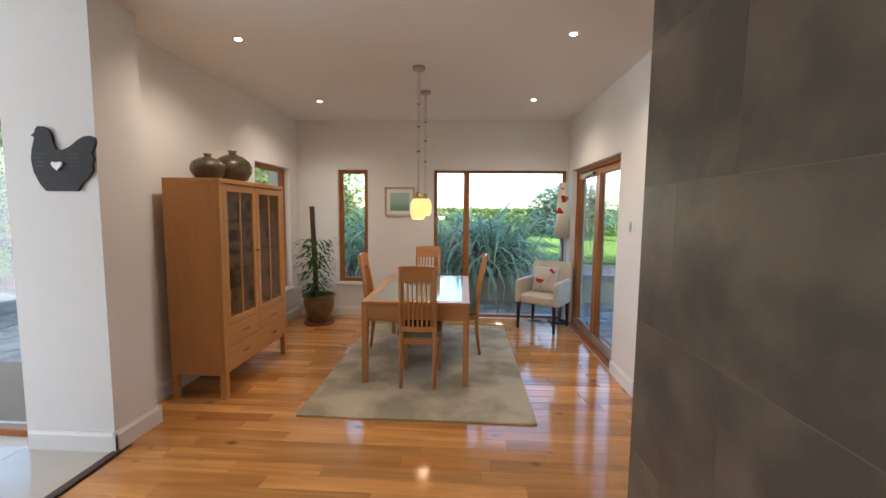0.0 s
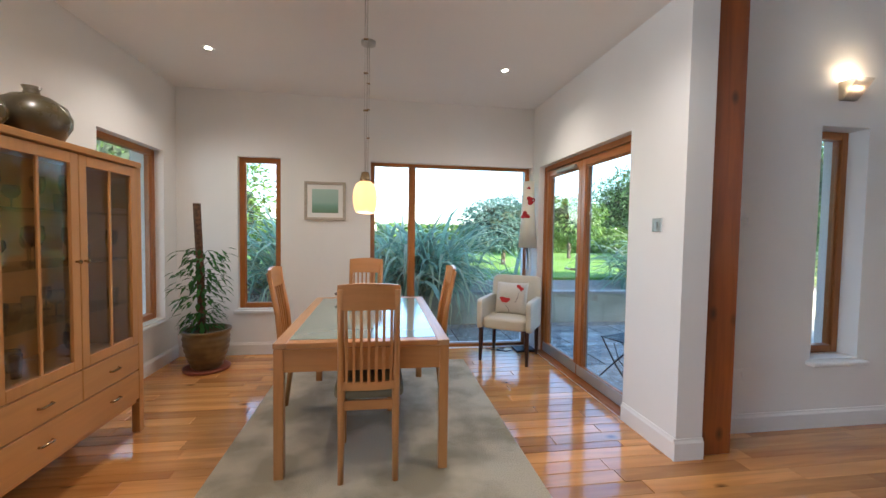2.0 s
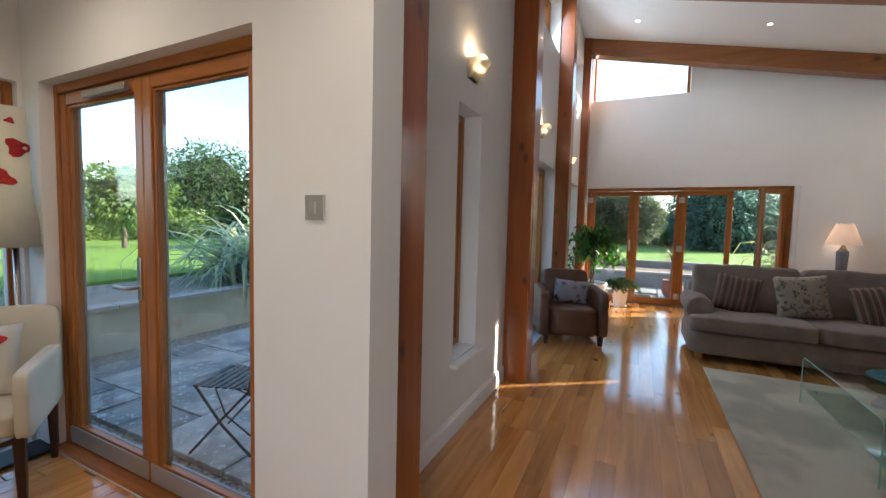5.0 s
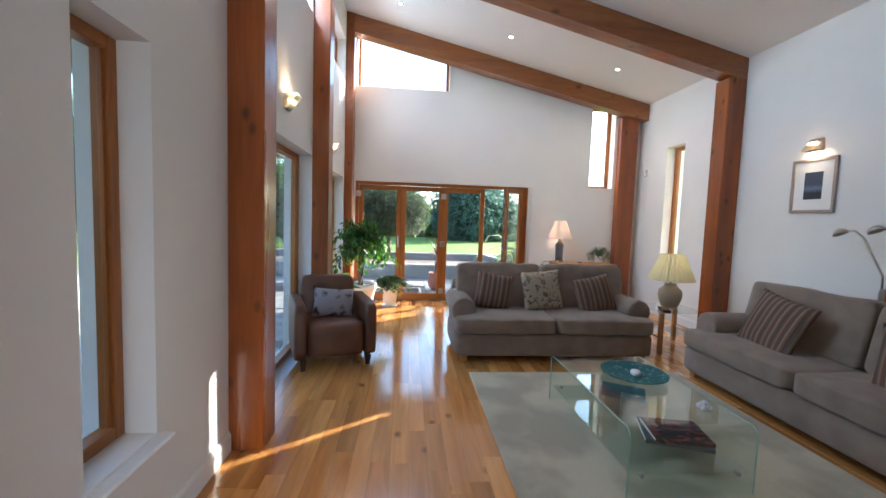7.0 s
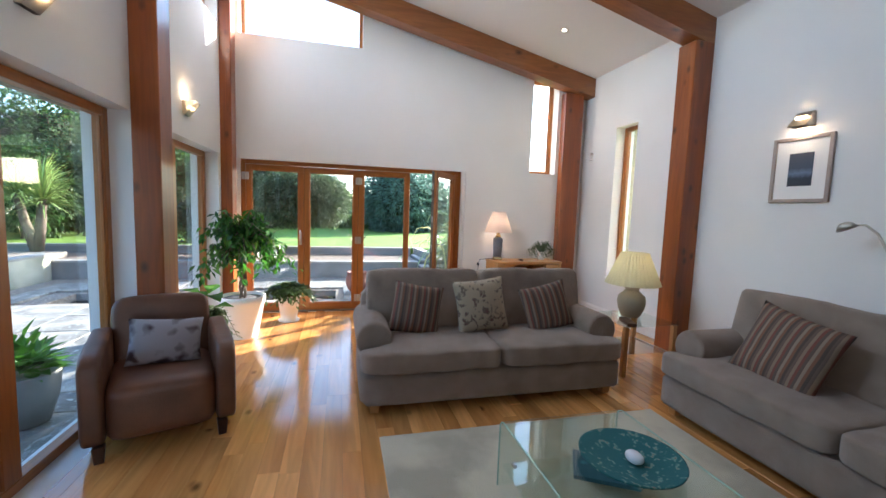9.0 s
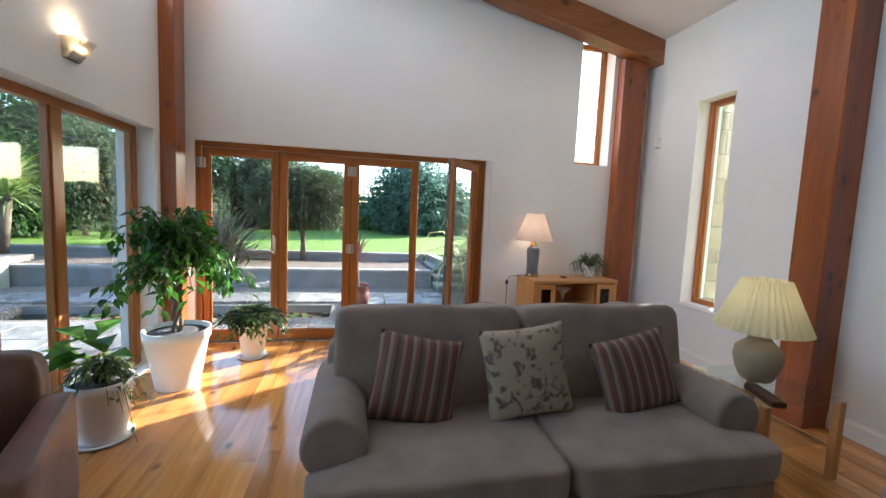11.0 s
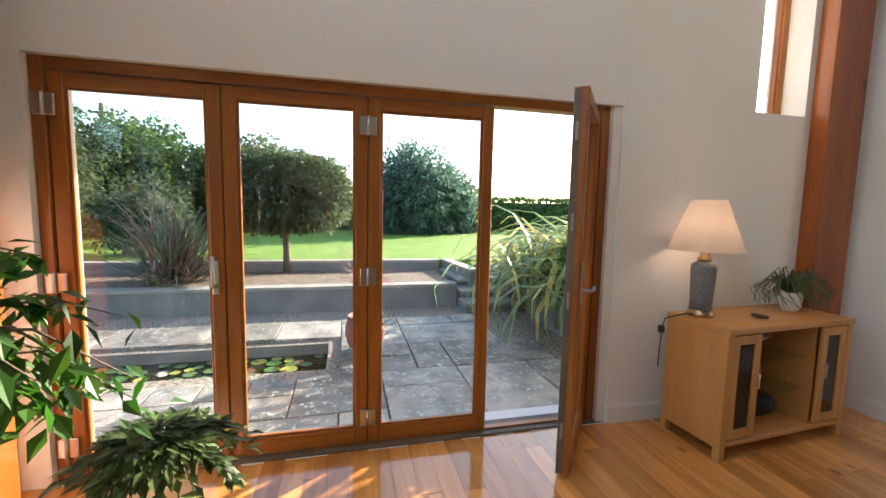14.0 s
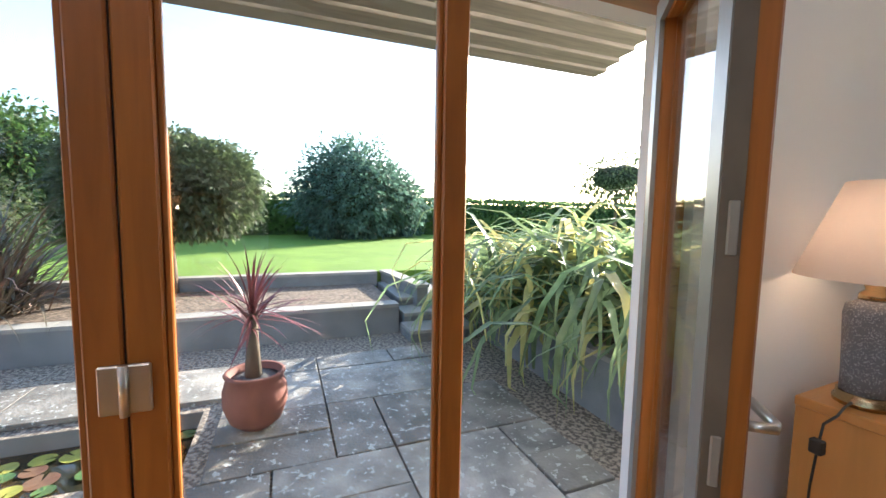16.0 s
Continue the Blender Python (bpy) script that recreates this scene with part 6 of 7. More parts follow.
M_VASE = surf("olive_glaze", (0.085, 0.068, 0.030), (0.05, 0.038, 0.020), 0.28, 10, coat=0.2, contrast=2)
vase("vase", (-1.90, 3.47, 1.791), 0.135, 0.215, "squat olive-brown glazed vase on top of the display cabinet")
vase("vase", (-1.86, 3.77, 1.791), 0.16, 0.285, "larger olive-brown glazed vase on top of the display cabinet")


def glassware():
    rnd = random.Random(12)
    for z in (0.602, 0.888, 1.168, 1.448):
        for k in range(9):
            y = 3.32 + 0.115 * k + rnd.uniform(-0.02, 0.02)
            x = -1.66 - rnd.choice((0.12, 0.22, 0.32))
            h, r = rnd.uniform(0.11, 0.20), rnd.uniform(0.026, 0.042)
            bm = bmesh.new()
            if rnd.random() < 0.6:
                pr = [(r * 0.9, 0), (r * 0.9, 0.003), (0.004, 0.008), (0.004, h * 0.45), (r * 0.6, h * 0.5), (r, h * 0.72), (r * 0.85, h)]
            else:
                pr = [(r * 0.8, 0), (r, h * 0.5), (r, h * 0.62), (r * 0.95, h * 0.6)]
            lathe(bm, pr, 12)
            ob = obj("drinking_glass", bm, M_GLASSWARE)
            ob.location = (x, y, z)
            tagged(ob, "clear drinking glass on a shelf of the display cabinet", "glass", "glasses in the display cabinet")


M_GLASSWARE = glass("clear_glassware", (0.80, 0.83, 0.86), 0.05, 1.3)
glassware()


def potted_climber():
    s = thing("potted_climber", "green climbing plant on a brown moss pole in a bronze pot", "potted plant", (-1.74, 5.55, 0))
    bm = bmesh.new()
    lathe(bm, [(0.12, 0.0), (0.20, 0.003), (0.21, 0.028), (0.20, 0.03), (0.16, 0.02)], 28)
    part("saucer", bm, surf("terracotta_saucer", (0.27, 0.07, 0.035), rough=0.6), s, "red terracotta saucer")
    bm = bmesh.new()
    pr = [(0.125, 0.022)] + [(0.13 + 0.075 * math.sin(min(1, t * 1.15) * 1.57) + 0.004 * math.sin(t * 38), 0.03 + 0.33 * t) for t in (i / 22 for i in range(23))] + [(0.222, 0.385), (0.218, 0.40), (0.19, 0.395), (0.185, 0.35), (0.0, 0.35)]
    lathe(bm, pr, 32)
    part("pot", bm, surf("bronze_glaze", (0.20, 0.13, 0.05), (0.10, 0.065, 0.03), 0.3, 9, metal=0.2), s)
    bm = bmesh.new()
    tube(bm, [(-0.04, 0, 0.34), (-0.05, 0, 0.9), (-0.07, -0.02, 1.6)], 0.033, 12)
    part("moss_pole", bm, surf("brown_moss", (0.12, 0.055, 0.025), (0.06, 0.03, 0.015), 1.0, 40, 1.0, 90, contrast=3), s)
    rnd = random.Random(21)
    bm = bmesh.new()
    st = bmesh.new()
    for i in range(290):
        t = rnd.random()
        a, z = rnd.uniform(0, 6.28), 0.40 + 0.78 * t
        R = rnd.uniform(0.06, 0.25 - 0.06 * abs(t - 0.6)) if t > 0.25 else rnd.uniform(0.05, 0.16)
        p = Vector((-0.04 + R * math.cos(a), R * math.sin(a), z))
        if i < 34:
            tube(st, [(-0.05, 0, z - 0.06), (p.x * 0.6 - 0.02, p.y * 0.6, z), p], 0.003, 5)
        w = Vector((math.cos(a), math.sin(a), rnd.uniform(-1.1, 0.1)))
        leaf_face(bm, p, w, Vector((0, 0, 1)), rnd.uniform(0.07, 0.12), rnd.uniform(0.03, 0.045), 0.25)
    tagged(part("stem_growth", st, M_BARKG, s), kind="stuff")
    tagged(part("foliage", bm, M_LEAF, s), kind="stuff")


M_BARKG = surf("green_stem", (0.08, 0.11, 0.03), rough=0.6)
potted_climber()


def cream_chair():
    s = thing("tub_chair", "cream leather dining armchair with dark wooden legs", "chair", (1.33, 5.62, 0), -33)
    bm = bmesh.new()
    soft_box(bm, -0.235, 0.235, -0.27, 0.22, 0.35, 0.47, 0.012, 8, 9)
    part("seat", bm, M_CREAM, s)
    bm = bmesh.new()
    soft_box(bm, -0.285, 0.285, -0.032, 0.032, -0.26, 0.26, 0.0, 10, 9, m=pose(0, 0.27, 0.62, -9))
    part("backrest", bm, M_CREAM, s)
    for k in (-1, 1):
        bm = bmesh.new()
        soft_box(bm, k * 0.262 - 0.03, k * 0.262 + 0.03, -0.28, 0.27, 0.34, 0.66, 0.0, 8, 12)
        part("arm", bm, M_CREAM, s)
        for y in (-0.245, 0.245):
            bm = bmesh.new()
            vs = box(bm, k * 0.245 - 0.022, k * 0.245 + 0.022, y - 0.022, y + 0.022, 0, 0.36, 0.003)
            for v in vs:
                if v.co.z < 0.1:
                    v.co.x, v.co.y = k * 0.25 + (v.co.x - k * 0.245) * 0.65, y + (v.co.y - y) * 0.65
            part("leg", bm, M_DARKWOOD, s, "dark stained tapered leg")


cream_chair()
M_RED = surf("poppy_red", (0.50, 0.02, 0.015), (0.32, 0.01, 0.01), 0.7, 20)
M_PAPER = surf("cream_paper", (0.85, 0.81, 0.72), rough=0.9, bump=0.1, fine=120)
leafy(M_PAPER, 0.5)
M_LINEN = surf("cream_linen", (0.68, 0.63, 0.54), rough=0.95, bump=0.3, fine=200)
cu = pillow("cushion", pose(1.36, 5.66, 0.645, -14, 0, -33), 0.36, 0.36, M_LINEN, "cream cushion with red poppies on the tub chair")


def poppy(parent, x, z, r, y, rot=0.0, seed=1):
    rnd = random.Random(seed)
    bm = bmesh.new()
    c = bm.verts.new((x, y - 0.001, z))
    ring = [bm.verts.new((x + r * (0.8 + 0.25 * math.sin(3 * a + rot)) * math.cos(a), y - 0.0005, z + r * (0.62 + 0.22 * math.cos(2 * a + rot)) * math.sin(a))) for a in (2 * math.pi * k / 18 for k in range(18))]
    for i in range(18):
        bm.faces.new((c, ring[i], ring[(i + 1) % 18]))
    part("poppy_print", bm, M_RED, parent, "red poppy print")


poppy(cu, -0.06, -0.03, 0.065, -0.069, 0.4)
poppy(cu, 0.09, 0.11, 0.05, -0.05, 2.0)
for (x0, z0), (x1, z1) in (((-0.05, -0.08), (-0.0, -0.16)), ((0.09, 0.07), (0.05, -0.06))):
    bm = bmesh.new()
    tube(bm, [(x0, -0.064, z0), ((x0 + x1) / 2 + 0.01, -0.066, (z0 + z1) / 2), (x1, -0.058, z1)], 0.002, 5)
    part("stem_print", bm, M_DARKWOOD, cu, "thin dark stem print")


def floor_lamp():
    s = thing("floor_lamp", "tall floor lamp with slim cream paper shade and poppies", "floor lamp", (1.60, 5.86, 0))
    part("base", bx(-0.13, 0.13, -0.10, 0.10, 0.0, 0.022, bevel=0.003), M_IRON, s, "dark square metal base")
    bm = bmesh.new()
    tube(bm, [(0, 0, 0.02), (0, 0, 1.3)], 0.012, 10)
    part("pole", bm, M_STEEL, s)
    bm = bmesh.new()
    lathe(bm, [(0.105, 1.20), (0.082, 1.5), (0.06, 1.96), (0.058, 1.96), (0.08, 1.5), (0.102, 1.20)], 28)
    part("shade", bm, M_PAPER, s, "slim cream shade")
    for a, z, r, k in ((-1.45, 1.74, 0.065, 1), (-2.35, 1.57, 0.06, 3), (-1.9, 1.88, 0.022, 4)):
        R = 0.105 - 0.045 * (z - 1.2) / 0.76 + 0.002
        bm = bmesh.new()
        n = 16
        c = bm.verts.new((R * math.cos(a) * 1.01, R * math.sin(a) * 1.01, z))
        ring = []
        for i in range(n):
            b = 2 * math.pi * i / n
            rr = r * (0.85 + 0.25 * math.sin(3 * b + k))
            ring.append(bm.verts.new((R * 1.015 * math.cos(a + rr * math.cos(b) / R), R * 1.015 * math.sin(a + rr * math.cos(b) / R), z + rr * 0.8 * math.sin(b))))
        for i in range(n):
            bm.faces.new((c, ring[i], ring[(i + 1) % n]))
        part("poppy_print", bm, M_RED, s, "red poppy print")
    bm = bmesh.new()
    tube(bm, [(-0.1, 0.0, 0.01), (-0.25, -0.06, 0.006), (-0.33, 0.04, 0.006), (-0.22, 0.09, 0.006), (-0.3, -0.02, 0.007), (-0.45, 0.08, 0.006)], 0.004, 6)
    part("cable", bm, M_IRON, s, "black cable")


floor_lamp()
bm = bmesh.new()
lathe(bm, [(0.0, 0.006), (0.09, 0.0), (0.14, 0.01), (0.205, 0.05), (0.215, 0.052), (0.205, 0.058), (0.14, 0.022), (0.0, 0.014)], 36)
ob = obj("fruit_bowl", bm, surf("hammered_bronze", (0.10, 0.055, 0.035), (0.05, 0.03, 0.02), 0.3, 30, metal=0.7), True)
ob.location = (-0.26, 4.95, 0.768)
tagged(ob, "wide shallow dark bronze bowl on the dining table", "bowl")


# table lamps and side table
def pleated_shade(bm, r0, r1, z0, z1, n=56, amp=0.004):
    rows = []
    for i in range(2):
        r, z = ((r0, z0), (r1, z1))[i]
        rows.append([bm.verts.new(((r + (amp if k % 2 else -amp)) * math.cos(2 * math.pi * k / n), (r + (amp if k % 2 else -amp)) * math.sin(2 * math.pi * k / n), z)) for k in range(n)])
    for k in range(n):
        bm.faces.new((rows[0][k], rows[0][(k + 1) % n], rows[1][(k + 1) % n], rows[1][k]))


def lamp_shade_mat(name, c, e):
    """Thin cloth that lets the bulb's light through."""
    m = surf(name, c, rough=0.9, bump=0.2, fine=150)
    t, n = m.node_tree, m.node_tree.nodes
    tl, ad, b = n.new("ShaderNodeBsdfTranslucent"), n.new("ShaderNodeMixShader"), n["Principled BSDF"]
    tl.inputs[0].default_value = rgb(c)
    ad.inputs[0].default_value = e
    t.links.new(b.outputs[0], ad.inputs[1])
    t.links.new(tl.outputs[0], ad.inputs[2])
    t.links.new(ad.outputs[0], n["Material Output"].inputs[0])
    return m


M_SHADE1 = lamp_shade_mat("peach_silk", (0.72, 0.60, 0.52), 0.30)
M_SHADE2 = lamp_shade_mat("pale_green_silk", (0.62, 0.62, 0.42), 0.4)
M_CHINA = blotches("grey_lattice_china", (0.15, 0.16, 0.18), [(0.42, 0.43, 0.44), (0.34, 0.35, 0.37)], 42, 0.42)
M_CHINA.node_tree.nodes["Principled BSDF"].inputs["Roughness"].default_value = 0.2
M_CERAM = blotches("speckled_stoneware", (0.34, 0.29, 0.20), [(0.05, 0.04, 0.03), (0.12, 0.10, 0.07)], 30, 0.17)
s = thing("table_lamp", "lit table lamp with patterned grey china base and cream shade", "table lamp", (8.535, 0.04, 0.791))
bm = bmesh.new()
lathe(bm, [(0.068, 0.0), (0.070, 0.012), (0.062, 0.02), (0.062, 0.032)], 28)
part("foot", bm, M_BRASS, s, "brass foot")
bm = bmesh.new()
lathe(bm, [(0.056, 0.0325), (0.056, 0.08), (0.064, 0.24), (0.060, 0.262), (0.035, 0.278)], 28)
part("body", bm, M_CHINA, s, "grey and white lattice china body")
bm = bmesh.new()
lathe(bm, [(0.036, 0.2785), (0.034, 0.295), (0.022, 0.305), (0.026, 0.318), (0.010, 0.33), (0.008, 0.40)], 20)
part("neck", bm, M_BRASS, s, "brass neck")
bm = bmesh.new()
pleated_shade(bm, 0.185, 0.085, 0.335, 0.585, 48, 0.0006)
part("shade", bm, M_SHADE1, s, "cream coolie shade", True)
bm = bmesh.new()
tube(bm, [(0.0, 0.06, 0.012), (-0.01, 0.12, 0.012), (-0.03, 0.20, 0.010), (-0.03, 0.26, 0.0), (-0.03, 0.275, -0.05), (-0.02, 0.272, -0.16), (-0.02, 0.275, -0.25)], 0.0035, 6)
box(bm, -0.045, -0.015, 0.268, 0.29, -0.07, -0.035, 0.003)
part("cable", bm, M_IRON, s, "black cable")
s.scale = (1.13, 1.13, 1.24)
point(8.535, 0.04, 1.34, 0.45, 0.03, (1.0, 0.72, 0.48))

s = thing("side_table", "glass-topped beech side table between the sofas", "side table", (6.22, -0.50, 0))
for x in (-0.27, 0.27):
    for y in (-0.27, 0.27):
        part("leg", bx(x - 0.022, x + 0.022, y - 0.022, y + 0.022, 0, 0.478, bevel=0.003), M_BEECH, s)
part("glass_top", bx(-0.30, 0.30, -0.30, 0.30, 0.4785, 0.489, bevel=0.002), M_TABLEGLASS, s, "clear glass top")
part("glass_shelf", bx(-0.245, 0.245, -0.245, 0.245, 0.20, 0.208), M_TABLEGLASS, s, "clear glass shelf")
for y in (-0.27, 0.27):
    part("shelf_rail", bx(-0.247, 0.247, y - 0.01, y + 0.01, 0.18, 0.199), M_BEECHX, s)
s = thing("table_lamp", "lit stoneware table lamp with pleated pale green shade", "table lamp", (6.27, -0.53, 0.49))
s.scale = (1.22, 1.22, 1.16)
bm = bmesh.new()
lathe(bm, [(0.06, 0.0), (0.075, 0.01), (0.10, 0.07), (0.112, 0.13), (0.105, 0.18), (0.06, 0.225), (0.05, 0.24), (0.06, 0.252), (0.02, 0.256)], 30)
part("body", bm, M_CERAM, s, "speckled stoneware body")
bm = bmesh.new()
tube(bm, [(0, 0, 0.256), (0, 0, 0.33)], 0.008, 8)
part("neck", bm, M_BRASS, s)
bm = bmesh.new()
pleated_shade(bm, 0.215, 0.105, 0.29, 0.565, 72, 0.0045)
part("shade", bm, M_SHADE2, s, "pleated pale green shade")
point(6.27, -0.53, 1.0, 0.35, 0.03, (1.0, 0.70, 0.42))
ob = obj("wooden_box", bx(-0.13, 0.13, -0.04, 0.04, 0, 0.035, bevel=0.004), M_DARKWOOD)
ob.matrix_world = pose(6.02, -0.30, 0.49, 0, 0, -20)
tagged(ob, "small dark wooden box on the glass side table", "box")

s = thing("reading_lamp", "steel floor reading lamp with two adjustable heads", "floor lamp", (4.60, -1.27, 0))
bm = bmesh.new()
lathe(bm, [(0.13, 0.0), (0.13, 0.012), (0.02, 0.022), (0.012, 0.04)], 24)
part("base", bm, M_STEEL, s)
for nm, pts, r in (("pole", [(0, 0, 0.02), (0, 0, 1.02)], 0.016), ("short_arm", [(-0.02, 0, 0.90), (-0.03, 0.0, 1.2), (-0.04, 0.02, 1.50), (0.02, 0.05, 1.53)], 0.009), ("long_arm", [(0.015, 0, 0.95), (0.02, 0.0, 1.12), (0.17, 0.03, 1.44), (0.24, 0.04, 1.50), (0.30, 0.05, 1.50)], 0.009)):
    bm = bmesh.new()
    tube(bm, pts, r, 8)
    part(nm, bm, M_STEEL, s)
part("joint_block", bx(-0.035, 0.03, -0.016, 0.016, 0.90, 1.0, bevel=0.004), M_STEEL, s)
for x, y, z in ((0.345, 0.06, 1.485), (0.06, 0.06, 1.515)):
    bm = bmesh.new()
    lathe(bm, [(0.0, 0.03), (0.02, 0.028), (0.035, 0.01), (0.045, -0.02), (0.040, -0.02), (0.03, 0.005), (0.0, 0.015)], 20)
    bmesh.ops.transform(bm, matrix=pose(x, y, z, 0, 25, 0) @ Matrix.Diagonal((1.5, 1, 1, 1)), verts=bm.verts)
    part("lamp_head", bm, M_STEEL, s)

# things on and in the low cabinet
s = thing("air_plant", "wiry grey-green air plant in a small white bowl", "potted plant", (8.53, -0.69, 0.791))
bm = bmesh.new()
lathe(bm, [(0.04, 0), (0.06, 0.03), (0.065, 0.10), (0.055, 0.13), (0.05, 0.12)], 22)
part("bowl", bm, M_POT, s)
bm = bmesh.new()
rnd = random.Random(31)
for i in range(90):
    a = rnd.uniform(0, 6.28)
    R, H = rnd.uniform(0.10, 0.23), rnd.uniform(0.06, 0.17)
    pts = [(0.02 * math.cos(a), 0.02 * math.sin(a), 0.12), (0.5 * R * math.cos(a), 0.5 * R * math.sin(a), 0.13 + H), (R * math.cos(a + 0.3), R * math.sin(a + 0.3), 0.10 + H * 0.5), (0.95 * R * math.cos(a + 0.8), 0.95 * R * math.sin(a + 0.8), 0.02 + rnd.random() * 0.05)]
    tube(bm, pts, [0.004, 0.0035, 0.0025, 0.001], 5)
part("leaves", bm, surf("greygreen_leaf", (0.10, 0.15, 0.06), (0.05, 0.08, 0.035), 0.6, 8, island=0.3), s)
bm = bmesh.new()
soft_box(bm, -0.05, 0.05, -0.03, 0.03, 0, 0.022, 0, 5, 3)
ob = obj("carved_box", bm, M_DARKWOOD, True)
ob.location = (8.42, -0.30, 0.791)
tagged(ob, "small dark carved box on the low cabinet", "box")
bm = bmesh.new()
lathe(bm, [(0.02, 0), (0.02, 0.05), (0.03, 0.06), (0.085, 0.12), (0.088, 0.125), (0.07, 0.115), (0.0, 0.07)], 26)
ob = obj("footed_bowl", bm, M_POT, True)
ob.location = (8.48, -0.34, 0.547)
tagged(ob, "white footed bowl on the upper glass shelf", "bowl")
bm = bmesh.new()
lathe(bm, [(0.03, 0), (0.045, 0.02), (0.05, 0.09), (0.045, 0.13), (0.04, 0.125)], 22)
ob = obj("red_mug", bm, M_RED, True)
ob.location = (8.45, -0.32, 0.337)
tagged(ob, "red ceramic pot on the middle glass shelf", "pot")
bm = bmesh.new()
lathe(bm, [(0.05, 0), (0.10, 0.04), (0.12, 0.10), (0.08, 0.15), (0.04, 0.155)], 26)
ob = obj("dark_bowl", bm, M_IRON, True)
ob.location = (8.50, -0.42, 0.114)
tagged(ob, "dark round pot on the floor of the low cabinet", "bowl")


# books and crystal on the coffee table
def book(at, turn, w, l, h, mat, label):
    s = thing("book", label, "book", at, turn)
    part("pages", bx(-l / 2 + 0.003, l / 2 - 0.003, -w / 2 + 0.003, w / 2 - 0.001, 0.003, h - 0.003), M_PAGES, s, "white page block")
    part("cover", bx(-l / 2, l / 2, -w / 2, w / 2, h - 0.0028, h, bevel=0.001), mat, s)
    part("back_cover", bx(-l / 2, l / 2, -w / 2, w / 2, 0, 0.0028, bevel=0.001), mat, s)
    part("spine", bx(-l / 2, l / 2, w / 2 - 0.0009, w / 2 + 0.003, 0.0, h), mat, s)


M_PAGES = surf("white_paper", (0.75, 0.74, 0.70), rough=0.9)
M_REDBOOK = blotches("red_printed_cover", (0.03, 0.02, 0.03), [(0.42, 0.05, 0.04), (0.30, 0.05, 0.05)], 14, 0.5)
M_BLUEBOOK = blotches("blue_printed_cover", (0.03, 0.10, 0.14), [(0.35, 0.38, 0.38), (0.05, 0.2, 0.26)], 9, 0.4)
book((3.92, 1.0, 0.143), 70, 0.30, 0.38, 0.028, surf("grey_cover", (0.10, 0.10, 0.11), rough=0.3), "large dark book on the glass shelf")
book((3.90, 1.0, 0.172), 78, 0.28, 0.34, 0.024, M_REDBOOK, "red patterned art book lying on another book")
book((4.56, 0.98, 0.143), 60, 0.24, 0.32, 0.022, M_BLUEBOOK, "blue and white picture book on the glass shelf")
bm = bmesh.new()
for i in range(5):
    bmesh.ops.create_icosphere(bm, subdivisions=1, radius=0.022, matrix=Matrix.Translation((0.026 * math.cos(1.25 * i), 0.026 * math.sin(1.25 * i), 0.02)))
bmesh.ops.create_icosphere(bm, subdivisions=1, radius=0.022, matrix=Matrix.Translation((0, 0, 0.04)))
ob = obj("crystal_holder", bm, M_CRYSTAL)
ob.location = (3.75, 0.94, 0.398)
tagged(ob, "faceted clear crystal candle holder on the glass table", "ornament")


# potted plants by the bifold doors
def white_pot(s, r0, r1, h, saucer=True):
    if saucer:
        bm = bmesh.new()
        lathe(bm, [(r0 * 0.9, 0.0), (r0 * 1.3, 0.002), (r0 * 1.38, 0.018), (r0 * 1.3, 0.018), (r0 * 1.0, 0.008)], 28)
        part("saucer", bm, M_POT, s)
    bm = bmesh.new()
    z = 0.009 if saucer else 0
    lathe(bm, [(r0, z), (r0 * 1.01, z + 0.01), (r1 * 0.96, h * 0.84), (r1 * 1.0, h * 0.845), (r1 * 1.02, h), (r1 * 0.96, h), (r1 * 0.90, h * 0.93), (0.0, h * 0.92)], 36)
    part("pot", bm, M_POT, s)
    bm = bmesh.new()
    lathe(bm, [(r1 * 0.9, h * 0.932), (r1 * 0.5, h * 0.945), (0.0, h * 0.94)], 24)
    part("soil", bm, M_SOIL, s, "dark slate chips")


